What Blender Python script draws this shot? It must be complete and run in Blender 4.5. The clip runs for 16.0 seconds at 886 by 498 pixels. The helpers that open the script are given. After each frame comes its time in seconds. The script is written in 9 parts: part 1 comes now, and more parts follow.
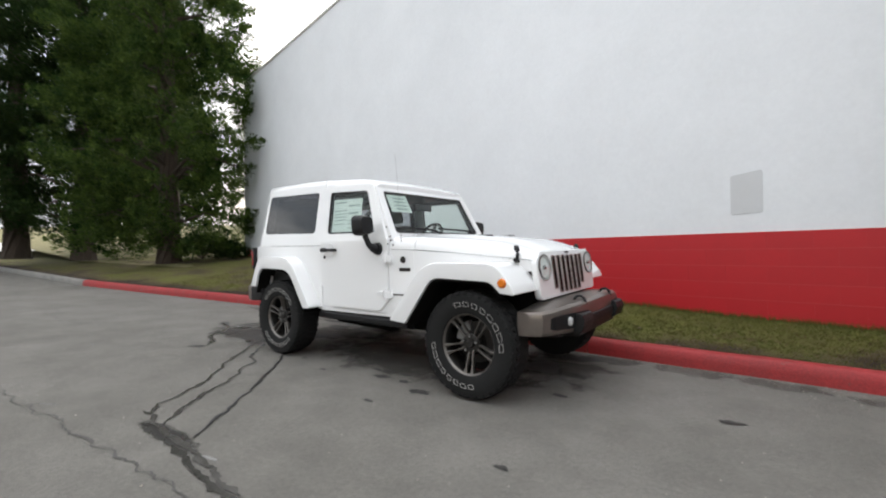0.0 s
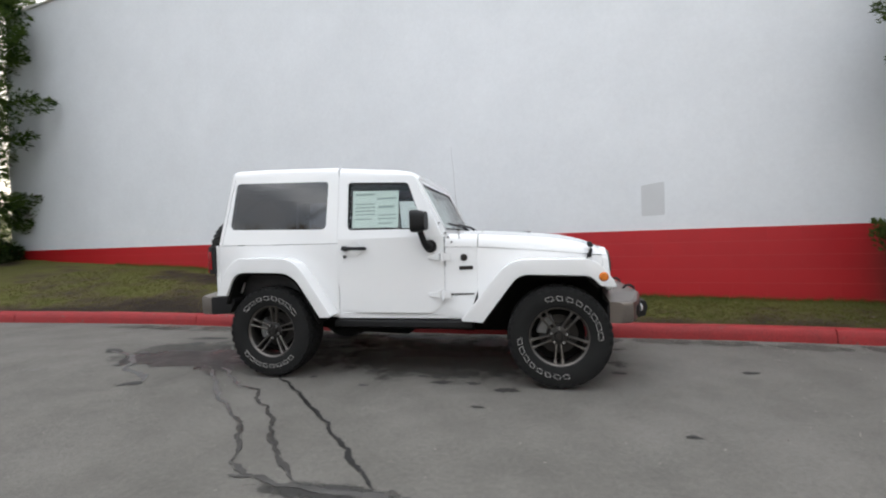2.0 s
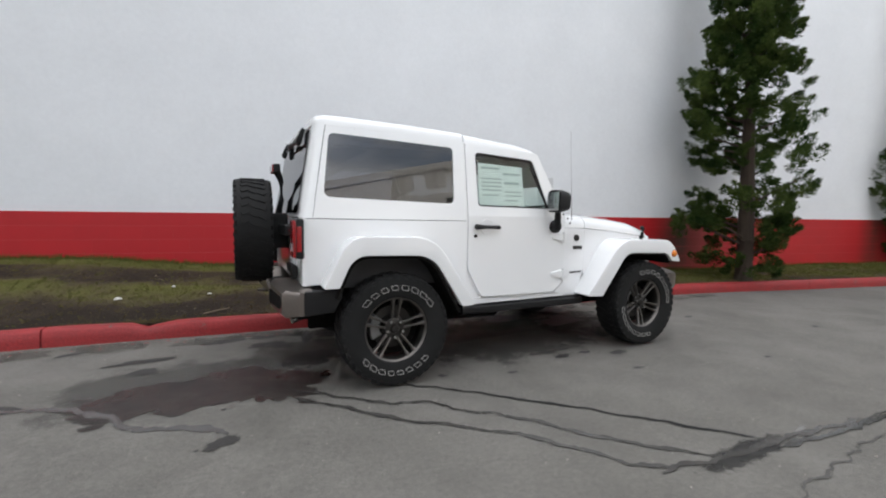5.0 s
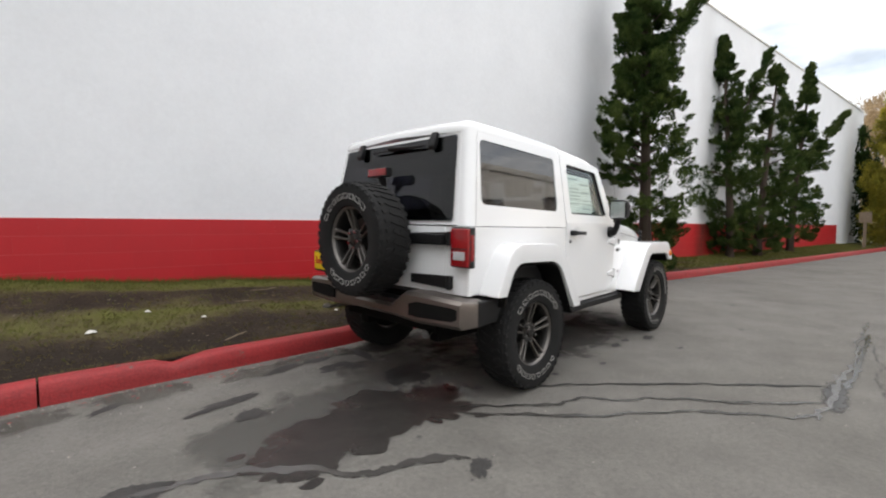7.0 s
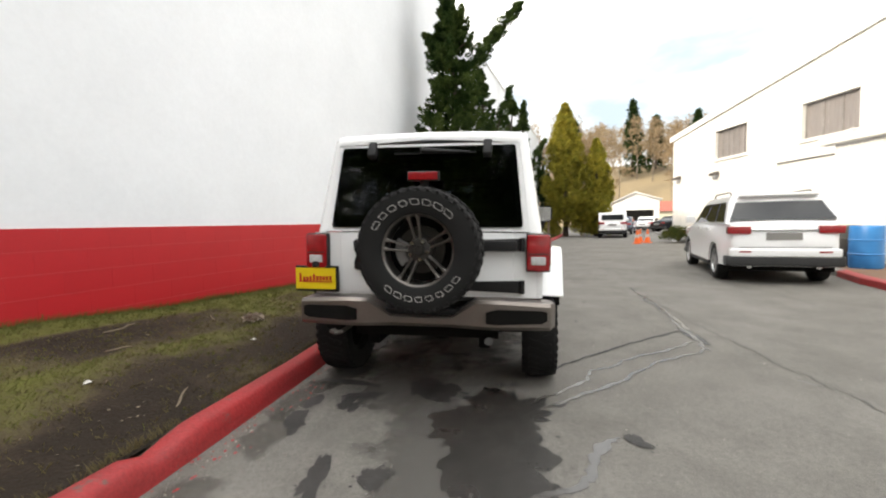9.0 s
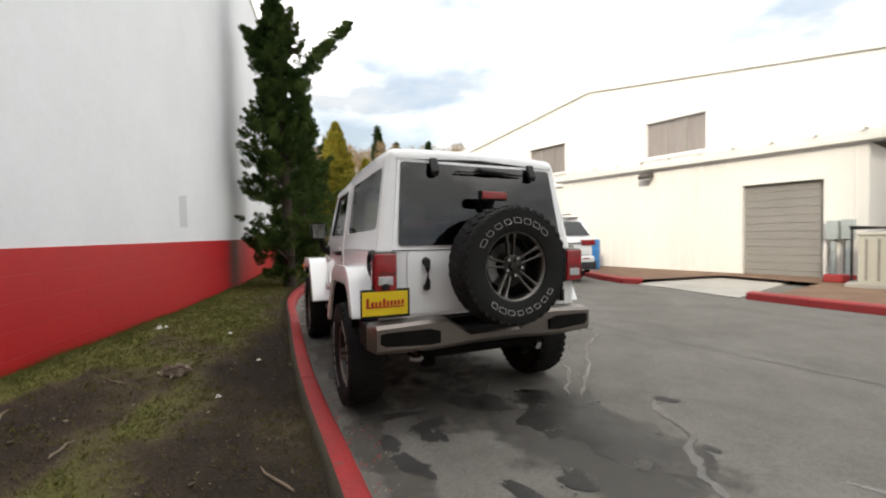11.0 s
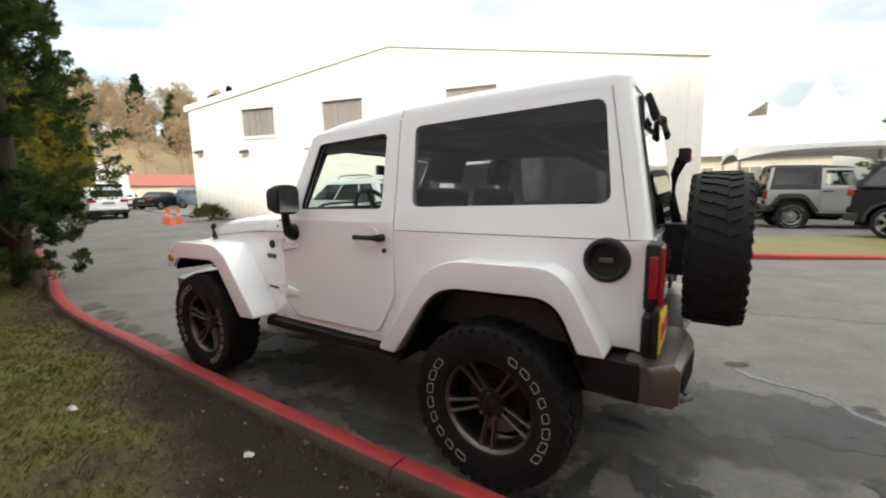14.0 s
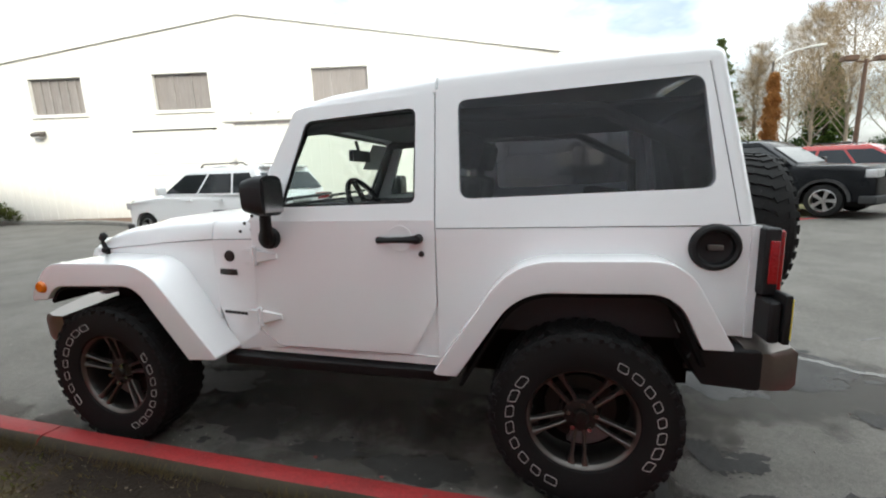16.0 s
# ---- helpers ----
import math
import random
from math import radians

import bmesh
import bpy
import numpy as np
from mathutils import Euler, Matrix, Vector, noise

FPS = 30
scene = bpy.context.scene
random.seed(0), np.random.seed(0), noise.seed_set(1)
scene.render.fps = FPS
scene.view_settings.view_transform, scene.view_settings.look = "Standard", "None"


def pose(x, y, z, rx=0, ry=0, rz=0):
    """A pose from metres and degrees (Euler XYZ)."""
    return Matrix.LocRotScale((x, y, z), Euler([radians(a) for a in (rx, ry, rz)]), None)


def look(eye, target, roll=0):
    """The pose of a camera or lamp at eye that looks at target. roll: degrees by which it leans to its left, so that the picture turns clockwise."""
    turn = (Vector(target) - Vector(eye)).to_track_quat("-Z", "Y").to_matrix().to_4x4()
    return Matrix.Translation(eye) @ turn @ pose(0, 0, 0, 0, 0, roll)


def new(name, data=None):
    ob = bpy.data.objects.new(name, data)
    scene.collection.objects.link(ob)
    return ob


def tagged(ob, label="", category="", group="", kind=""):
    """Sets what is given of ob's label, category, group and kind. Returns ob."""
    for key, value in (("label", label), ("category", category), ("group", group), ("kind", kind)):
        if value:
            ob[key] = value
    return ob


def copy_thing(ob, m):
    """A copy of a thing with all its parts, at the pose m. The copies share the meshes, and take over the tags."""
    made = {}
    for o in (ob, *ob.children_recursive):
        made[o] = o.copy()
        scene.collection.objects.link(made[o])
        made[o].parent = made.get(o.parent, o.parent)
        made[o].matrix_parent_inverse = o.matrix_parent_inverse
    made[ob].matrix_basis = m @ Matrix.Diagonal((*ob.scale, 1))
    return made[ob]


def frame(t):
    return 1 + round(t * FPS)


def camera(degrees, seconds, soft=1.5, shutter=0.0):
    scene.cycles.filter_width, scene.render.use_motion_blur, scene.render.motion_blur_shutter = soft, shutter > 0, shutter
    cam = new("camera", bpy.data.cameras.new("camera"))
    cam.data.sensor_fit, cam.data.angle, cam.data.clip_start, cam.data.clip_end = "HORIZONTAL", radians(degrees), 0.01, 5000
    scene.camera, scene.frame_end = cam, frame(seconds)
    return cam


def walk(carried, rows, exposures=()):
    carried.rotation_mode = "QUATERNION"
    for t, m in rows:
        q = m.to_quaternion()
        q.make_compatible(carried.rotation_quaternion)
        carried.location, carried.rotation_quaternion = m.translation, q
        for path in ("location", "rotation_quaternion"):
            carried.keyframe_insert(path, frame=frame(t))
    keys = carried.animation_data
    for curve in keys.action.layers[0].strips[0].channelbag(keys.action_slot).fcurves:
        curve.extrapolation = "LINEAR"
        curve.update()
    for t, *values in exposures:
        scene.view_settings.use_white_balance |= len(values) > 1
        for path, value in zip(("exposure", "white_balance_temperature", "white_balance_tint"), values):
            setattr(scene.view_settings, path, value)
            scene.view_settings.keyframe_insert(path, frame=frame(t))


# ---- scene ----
cam = camera(92.64, 16.0, soft=2.0, shutter=0.4)
# seconds, eye, target, roll
PATH = [
    (0, (2.953, -3.425, 1.064), (1.736, -1.838, 1.081), -0.65),
    (0.5, (2.510, -3.630, 1.077), (1.456, -1.931, 1.032), 0.14),
    (1, (2.064, -3.847, 1.102), (1.249, -2.020, 1.084), -1.55),
    (1.5, (1.549, -4.013, 1.111), (0.925, -2.114, 1.084), -1.36),
    (2, (1.042, -4.183, 1.109), (0.629, -2.226, 1.092), -1.45),
    (2.5, (0.498, -4.251, 1.105), (0.289, -2.262, 1.089), -2.17),
    (3, (-0.073, -4.259, 1.100), (-0.052, -2.259, 1.091), -1.14),
    (3.5, (-0.612, -4.177, 1.103), (-0.395, -2.190, 1.054), -1.50),
    (4, (-1.136, -4.058, 1.116), (-0.682, -2.112, 1.054), -0.09),
    (4.5, (-1.650, -3.887, 1.114), (-1.037, -1.985, 1.039), -1.04),
    (4.7, (-1.851, -3.773, 1.123), (-1.142, -1.906, 1.020), -0.33),
    (6.8, (-3.634, -2.698, 1.151), (-2.230, -1.277, 1.053), -1.47),
    (7, (-3.759, -2.521, 1.150), (-2.340, -1.115, 1.048), -0.07),
    (7.5, (-4.092, -2.106, 1.185), (-2.480, -0.928, 1.072), -0.81),
    (8, (-4.310, -1.630, 1.194), (-2.575, -0.642, 1.082), -0.76),
    (8.5, (-4.536, -1.158, 1.207), (-2.658, -0.483, 1.068), -1.49),
    (9, (-4.647, -0.656, 1.233), (-2.682, -0.301, 1.110), -1.15),
    (9.2, (-4.676, -0.450, 1.256), (-2.699, -0.165, 1.151), 0.83),
    (11.3, (-4.330, 1.664, 1.307), (-2.558, 0.742, 1.202), -2.29),
    (11.5, (-4.174, 1.785, 1.328), (-2.441, 0.795, 1.204), -2.34),
    (12, (-3.804, 2.072, 1.368), (-2.193, 0.894, 1.235), 0.01),
    (12.5, (-3.405, 2.293, 1.392), (-1.942, 0.946, 1.179), -2.92),
    (13, (-2.950, 2.406, 1.407), (-1.591, 0.969, 1.114), -0.43),
    (13.5, (-2.487, 2.523, 1.431), (-1.314, 0.936, 1.105), -1.90),
    (14, (-2.061, 2.521, 1.400), (-0.982, 0.862, 1.113), -0.94),
    (14.5, (-1.679, 2.544, 1.384), (-0.847, 0.748, 1.098), -2.64),
    (15, (-1.391, 2.530, 1.414), (-0.704, 0.683, 1.070), -2.51),
    (15.5, (-1.220, 2.506, 1.412), (-0.669, 0.621, 1.037), -1.66),
    (16, (-1.071, 2.546, 1.427), (-0.603, 0.637, 1.062), -2.08),
]
exposure_rows = ((0.0, 0.93, 6600, 8), (3.5, 0.74, 6400, 9), (4.5, 0.77, 6450, 9), (7.0, 1.0, 6800, 10), (9.0, 1.31, 7050, 8), (11.5, 0.86, 7000, 8), (12.5, 0.98, 7100, 8), (13.5, 1.12, 7050, 6), (14.5, 1.16, 6750, 5), (16.0, 1.16, 6450, 3))
walk(cam, [(t, look(e, a, r)) for t, e, a, r in PATH], exposure_rows)

# world: broken bright cloud over a low sun behind the long white building
SUN_AZ = 131.0   # degrees from +x towards +y: where the sun stands
SUN_EL = 26.0
world = bpy.data.worlds.new("sky")
scene.world = world
world.use_nodes = True
wn, wl = world.node_tree.nodes, world.node_tree.links
wn.clear()
sky = wn.new("ShaderNodeTexSky")
sky.sky_type = "NISHITA"
sky.sun_disc = False
sky.sun_elevation = radians(SUN_EL)
sky.sun_rotation = radians(90.0 - SUN_AZ)
sky.air_density, sky.dust_density, sky.ozone_density = 1.0, 2.5, 1.0
coord = wn.new("ShaderNodeTexCoord")
wmap = wn.new("ShaderNodeMapping")
wmap.inputs["Scale"].default_value = (1.0, 1.0, 2.6)
wl.new(coord.outputs["Generated"], wmap.inputs["Vector"])
cloud = wn.new("ShaderNodeTexNoise")
cloud.inputs["Scale"].default_value = 2.4
cloud.inputs["Detail"].default_value = 7.0
cloud.inputs["Roughness"].default_value = 0.55
wl.new(wmap.outputs["Vector"], cloud.inputs["Vector"])
cramp = wn.new("ShaderNodeValToRGB")
cramp.color_ramp.elements[0].position, cramp.color_ramp.elements[0].color = 0.42, (0.35, 0.35, 0.35, 1)
cramp.color_ramp.elements[1].position, cramp.color_ramp.elements[1].color = 0.63, (0.98, 0.98, 0.98, 1)
wl.new(cloud.outputs["Fac"], cramp.inputs["Fac"])
cmix = wn.new("ShaderNodeMix")
cmix.data_type = "RGBA"
wl.new(cramp.outputs["Color"], cmix.inputs["Factor"])
wl.new(sky.outputs["Color"], cmix.inputs["A"])
tone = wn.new("ShaderNodeTexNoise")
tone.inputs["Scale"].default_value, tone.inputs["Detail"].default_value = 3.1, 5.0
wl.new(wmap.outputs["Vector"], tone.inputs["Vector"])
tramp = wn.new("ShaderNodeValToRGB")
tramp.color_ramp.elements[0].position, tramp.color_ramp.elements[0].color = 0.4, (5.2, 5.3, 5.5, 1)
tramp.color_ramp.elements[1].position, tramp.color_ramp.elements[1].color = 0.6, (13.5, 13.5, 13.6, 1)
wl.new(tone.outputs["Fac"], tramp.inputs["Fac"])
wl.new(tramp.outputs["Color"], cmix.inputs["B"])
wbg = wn.new("ShaderNodeBackground")
wbg.inputs["Strength"].default_value = 0.12
# cloud cover is brighter overhead than near the horizon
wsep = wn.new("ShaderNodeSeparateXYZ")
wl.new(coord.outputs["Generated"], wsep.inputs[0])
wgrad = wn.new("ShaderNodeMapRange")
wl.new(wsep.outputs["Z"], wgrad.inputs["Value"])
wgrad.inputs["From Min"].default_value, wgrad.inputs["From Max"].default_value = 0.0, 1.0
wgrad.inputs["To Min"].default_value, wgrad.inputs["To Max"].default_value = 0.55, 1.7
wmul = wn.new("ShaderNodeMix")
wmul.data_type, wmul.blend_type = "RGBA", "MULTIPLY"
wmul.inputs["Factor"].default_value = 1.0
wl.new(cmix.outputs["Result"], wmul.inputs["A"])
wl.new(wgrad.outputs["Result"], wmul.inputs["B"])
wl.new(wmul.outputs["Result"], wbg.inputs["Color"])
wout = wn.new("ShaderNodeOutputWorld")
wl.new(wbg.outputs["Background"], wout.inputs["Surface"])

sun_data = bpy.data.lights.new("sun", "SUN")
sun_data.energy, sun_data.angle, sun_data.color = 1.6, radians(4.0), (1.0, 0.92, 0.8)
sun = new("sun", sun_data)
_sd = Vector((math.cos(radians(SUN_AZ)) * math.cos(radians(SUN_EL)), math.sin(radians(SUN_AZ)) * math.cos(radians(SUN_EL)), math.sin(radians(SUN_EL))))
sun.matrix_world = look(_sd * 60, (0, 0, 0))


# ---- materials ----
def surf(name, c1, c2=None, rough=0.6, scale=4.0, bump=0.0, metal=0.0, fine=40.0, coat=0.0, r2=None, spec=0.5, island=0.0, objrand=0.0, trans=0.0, stretch=(1, 1, 1)):
    """A surface whose colour drifts between c1 and c2 at a coarse and a fine scale."""
    m = bpy.data.materials.new(name)
    m.use_nodes = True
    n, l = m.node_tree.nodes, m.node_tree.links
    bs = n["Principled BSDF"]
    bs.inputs["Metallic"].default_value = metal
    bs.inputs["Roughness"].default_value = rough
    bs.inputs["Specular IOR Level"].default_value = spec
    bs.inputs["Coat Weight"].default_value = coat
    bs.inputs["Coat Roughness"].default_value = 0.04
    bs.inputs["Transmission Weight"].default_value = trans
    if c2 is None:
        c2 = tuple(v * 0.8 for v in c1)
    tc = n.new("ShaderNodeTexCoord")
    mp = n.new("ShaderNodeMapping")
    mp.inputs["Scale"].default_value = stretch
    l.new(tc.outputs["Object"], mp.inputs["Vector"])
    a = n.new("ShaderNodeTexNoise")
    a.inputs["Scale"].default_value, a.inputs["Detail"].default_value = scale, 5.0
    b = n.new("ShaderNodeTexNoise")
    b.inputs["Scale"].default_value, b.inputs["Detail"].default_value = fine, 3.0
    l.new(mp.outputs["Vector"], a.inputs["Vector"])
    l.new(mp.outputs["Vector"], b.inputs["Vector"])
    add = n.new("ShaderNodeMath")
    add.operation = "MULTIPLY_ADD"
    l.new(b.outputs["Fac"], add.inputs[0])
    add.inputs[1].default_value = 0.5
    sub = n.new("ShaderNodeMath")
    sub.operation = "MULTIPLY_ADD"
    l.new(a.outputs["Fac"], sub.inputs[0])
    sub.inputs[1].default_value, sub.inputs[2].default_value = 1.6, -0.55
    l.new(sub.outputs[0], add.inputs[2])
    fac = add.outputs[0]
    if objrand or island:
        src = n.new("ShaderNodeObjectInfo").outputs["Random"] if objrand else n.new("ShaderNodeNewGeometry").outputs["Random Per Island"]
        r = n.new("ShaderNodeMath")
        r.operation = "MULTIPLY_ADD"
        l.new(src, r.inputs[0])
        r.inputs[1].default_value = objrand or island
        l.new(fac, r.inputs[2])
        fac = r.outputs[0]
    mx = n.new("ShaderNodeMix")
    mx.data_type = "RGBA"
    mx.clamp_factor = True
    l.new(fac, mx.inputs["Factor"])
    mx.inputs["A"].default_value, mx.inputs["B"].default_value = (*c1, 1), (*c2, 1)
    l.new(mx.outputs["Result"], bs.inputs["Base Color"])
    if r2 is not None:
        rr = n.new("ShaderNodeMapRange")
        l.new(a.outputs["Fac"], rr.inputs["Value"])
        rr.inputs["From Min"].default_value, rr.inputs["From Max"].default_value = 0.35, 0.65
        rr.inputs["To Min"].default_value, rr.inputs["To Max"].default_value = rough, r2
        l.new(rr.outputs["Result"], bs.inputs["Roughness"])
    if bump:
        bp = n.new("ShaderNodeBump")
        bp.inputs["Strength"].default_value = bump
        bp.inputs["Distance"].default_value = 0.01
        l.new(b.outputs["Fac"], bp.inputs["Height"])
        l.new(bp.outputs["Normal"], bs.inputs["Normal"])
    return m


def glass(name, tint, rough=0.0, ior=1.45, alpha=1.0):
    """Thin pane: part clear tinted, part glossy by Fresnel."""
    m = bpy.data.materials.new(name)
    m.use_nodes = True
    n, l = m.node_tree.nodes, m.node_tree.links
    n.clear()
    tr = n.new("ShaderNodeBsdfTransparent")
    tr.inputs["Color"].default_value = (*tint, 1)
    gl = n.new("ShaderNodeBsdfGlossy")
    gl.inputs["Roughness"].default_value = rough
    f0 = ((ior - 1) / (ior + 1)) ** 2
    fr = n.new("ShaderNodeLayerWeight")
    fr.inputs["Blend"].default_value = 0.5
    pw = n.new("ShaderNodeMath")
    pw.operation = "POWER"
    l.new(fr.outputs["Facing"], pw.inputs[0])
    pw.inputs[1].default_value = 5.0
    sh = n.new("ShaderNodeMath")
    sh.operation = "MULTIPLY_ADD"
    l.new(pw.outputs[0], sh.inputs[0])
    sh.inputs[1].default_value, sh.inputs[2].default_value = 1.0 - f0, f0
    mx = n.new("ShaderNodeMixShader")
    l.new(sh.outputs[0], mx.inputs[0])
    l.new(tr.outputs[0], mx.inputs[1])
    l.new(gl.outputs[0], mx.inputs[2])
    o = n.new("ShaderNodeOutputMaterial")
    l.new(mx.outputs[0], o.inputs["Surface"])
    return m


# ---- geometry helpers ----
def finish(bm, name, smooth=False, angle=35.0):
    me = bpy.data.meshes.new(name)
    bm.normal_update()
    bm.to_mesh(me)
    bm.free()
    if smooth:
        me.shade_smooth()
        me.set_sharp_from_angle(angle=radians(angle))
    return me


def part(name, bm, material, parent=None, label="", smooth=False, m=None, bevel=0.0, angle=35.0):
    """Links a bmesh as one mesh object under a thing or a part."""
    if bevel:
        bmesh.ops.bevel(bm, geom=[e for e in bm.edges if len(e.link_faces) == 2 and e.calc_face_angle(0) > 0.6], offset=bevel, segments=3, affect="EDGES", profile=0.6, clamp_overlap=True)
    ob = new(name, finish(bm, name, smooth or bevel > 0, angle))
    for mm in material if isinstance(material, (list, tuple)) else [material]:
        ob.data.materials.append(mm)
    ob.parent = parent
    if m is not None:
        ob.matrix_basis = m
    if label:
        ob["label"] = label
    return ob


def thing(name, label, category, m=None, group="", kind=""):
    ob = new(name)
    ob.empty_display_size = 0.1
    if m is not None:
        ob.matrix_basis = m
    return tagged(ob, label, category, group, kind)


def box(bm, x0, x1, y0, y1, z0, z1, m=None):
    r = bmesh.ops.create_cube(bm, size=1.0, matrix=Matrix.Translation(((x0 + x1) / 2, (y0 + y1) / 2, (z0 + z1) / 2)) @ Matrix.Diagonal((x1 - x0, y1 - y0, z1 - z0, 1)))
    if m is not None:
        bmesh.ops.transform(bm, matrix=m, verts=r["verts"])
    return r["verts"]


def boxm(*a, m=None):
    bm = bmesh.new()
    box(bm, *a, m=m)
    return bm


def cyl(bm, p, q, r1, r2=None, seg=16, caps=True):
    """A cylinder or cone from p to q."""
    p, q = Vector(p), Vector(q)
    d = q - p
    mt = Matrix.Translation((p + q) / 2) @ d.to_track_quat("Z", "Y").to_matrix().to_4x4()
    return bmesh.ops.create_cone(bm, cap_ends=caps, segments=seg, radius1=r1, radius2=r1 if r2 is None else r2, depth=d.length, matrix=mt)["verts"]


def prism(bm, pts, axis, a, b):
    """A closed outline in two coordinates, drawn out along the third axis from a to b."""
    def at(u, v, w):
        return {"x": (w, u, v), "y": (u, w, v), "z": (u, v, w)}[axis]
    lo = [bm.verts.new(at(u, v, a)) for u, v in pts]
    hi = [bm.verts.new(at(u, v, b)) for u, v in pts]
    fs = [bm.faces.new(lo), bm.faces.new(list(reversed(hi)))]
    n = len(pts)
    for i in range(n):
        fs.append(bm.faces.new((lo[(i + 1) % n], lo[i], hi[i], hi[(i + 1) % n])))
    bmesh.ops.recalc_face_normals(bm, faces=fs)
    return lo + hi


def prismm(pts, axis, a, b):
    bm = bmesh.new()
    prism(bm, pts, axis, a, b)
    return bm


def loft(bm, rings, closed=True, caps=True):
    """Faces between rings of equally many points."""
    vs = [[bm.verts.new(p) for p in r] for r in rings]
    n = len(vs[0])
    fs = []
    for a, b in zip(vs, vs[1:]):
        for i in range(n if closed else n - 1):
            j = (i + 1) % n
            fs.append(bm.faces.new((a[i], a[j], b[j], b[i])))
    if caps and closed:
        fs.append(bm.faces.new(list(reversed(vs[0]))))
        fs.append(bm.faces.new(vs[-1]))
    bmesh.ops.recalc_face_normals(bm, faces=fs)
    return vs


def tube(bm, pts, r, seg=8):
    """A round bar along points."""
    rings = []
    pts = [Vector(p) for p in pts]
    for i, p in enumerate(pts):
        d = (pts[min(i + 1, len(pts) - 1)] - pts[max(i - 1, 0)]).normalized()
        q = d.to_track_quat("Z", "Y").to_matrix()
        rr = r[i] if isinstance(r, (list, tuple)) else r
        rings.append([p + q @ Vector((rr * math.cos(2 * math.pi * k / seg), rr * math.sin(2 * math.pi * k / seg), 0)) for k in range(seg)])
    return loft(bm, rings)


def tubem(pts, r, seg=8):
    bm = bmesh.new()
    tube(bm, pts, r, seg)
    return bm


def lathe(bm, prof, axis="y", seg=48, centre=(0, 0, 0)):
    """Turns an outline of (radius, along) about an axis."""
    c = Vector(centre)
    rings = []
    for k in range(seg):
        a = 2 * math.pi * k / seg
        ring = []
        for r, h in prof:
            u, v = r * math.cos(a), r * math.sin(a)
            ring.append(c + Vector({"y": (u, h, v), "x": (h, u, v), "z": (u, v, h)}[axis]))
        rings.append(ring)
    vs = [[bm.verts.new(p) for p in r] for r in rings]
    n = len(prof)
    fs = []
    for k in range(seg):
        a, b = vs[k], vs[(k + 1) % seg]
        for i in range(n - 1):
            fs.append(bm.faces.new((a[i], a[i + 1], b[i + 1], b[i])))
    bmesh.ops.remove_doubles(bm, verts=[v for r in vs for v in r], dist=1e-5)
    bmesh.ops.recalc_face_normals(bm, faces=[f for f in bm.faces])


def lathem(prof, axis="y", seg=48, centre=(0, 0, 0)):
    bm = bmesh.new()
    lathe(bm, prof, axis, seg, centre)
    return bm


def rounded(pts, r, n=4):
    """An outline with its corners rounded by r (a number, or one for each corner)."""
    out = []
    m = len(pts)
    for i in range(m):
        rad = r[i] if isinstance(r, (list, tuple)) else r
        p, a, b = Vector(pts[i]), Vector(pts[i - 1]), Vector(pts[(i + 1) % m])
        if rad <= 0:
            out.append(tuple(p))
            continue
        da, db = (a - p).normalized(), (b - p).normalized()
        half = da.angle(db) / 2
        cut = min(rad / math.tan(half), (a - p).length * 0.49, (b - p).length * 0.49)
        s, e = p + da * cut, p + db * cut
        for k in range(n + 1):
            t = k / n
            out.append(tuple((1 - t) ** 2 * s + 2 * t * (1 - t) * p + t * t * e))
    return out


def lerp(table, x):
    """A value from a table of (x, value), straight between its rows."""
    return float(np.interp(x, [r[0] for r in table], [r[1] for r in table]))


# ---- the lie of the land ----
def road_z(x):
    return 0.025 * max(0.0, -1.5 - x) if x > -60 else 1.46


KERB = [(-40, -1.8), (-30, -1.1), (-20, -0.6), (-12, -0.2), (-8, 0.4), (-5.3, 0.85), (-4, 1.02), (-2.95, 1.04), (-2, 1.05), (-1.2, 1.075), (0, 1.06), (0.7, 1.035), (2, 0.98), (3.4, 0.95), (4.3, 0.85), (5.3, 0.67), (6.5, 0.36), (11, -0.55), (19.3, -2.15), (26, -3.4), (34, -4.6), (60, -8.0)]


def kerb_y(x):
    return sum(lerp(KERB, x + d) for d in (-0.5, -0.25, 0, 0.25, 0.5)) / 5


def wall_y(x):
    return 2.92 - 0.165 * x


WALL_X0, WALL_X1, WALL_TOP, RED_TOP, RED_END = -13.6, 32.0, 7.9, 1.256, 27.0


def verge_z(x, y):
    """Height of the grass between kerb and wall, and of the rise beyond the wall's end."""
    k = kerb_y(x) + 0.16
    edge = road_z(x) + 0.115
    foot = lerp([(-40, 2.0), (-14, 1.05), (-8, 0.8), (-4, 0.62), (-1, 0.42), (2, 0.3), (6, 0.24), (40, 0.22)], x)
    w = max(wall_y(x), k + 1.0)
    f = min(max((y - k) / (w - k), 0.0), 1.6)
    bump_ = 0.03 * noise.noise(Vector((x * 0.9, y * 0.9, 0))) + 0.012 * noise.noise(Vector((x * 4, y * 4, 3)))
    return edge + (foot - edge) * f + bump_ * min(1.0, max(0.0, f) * 6)


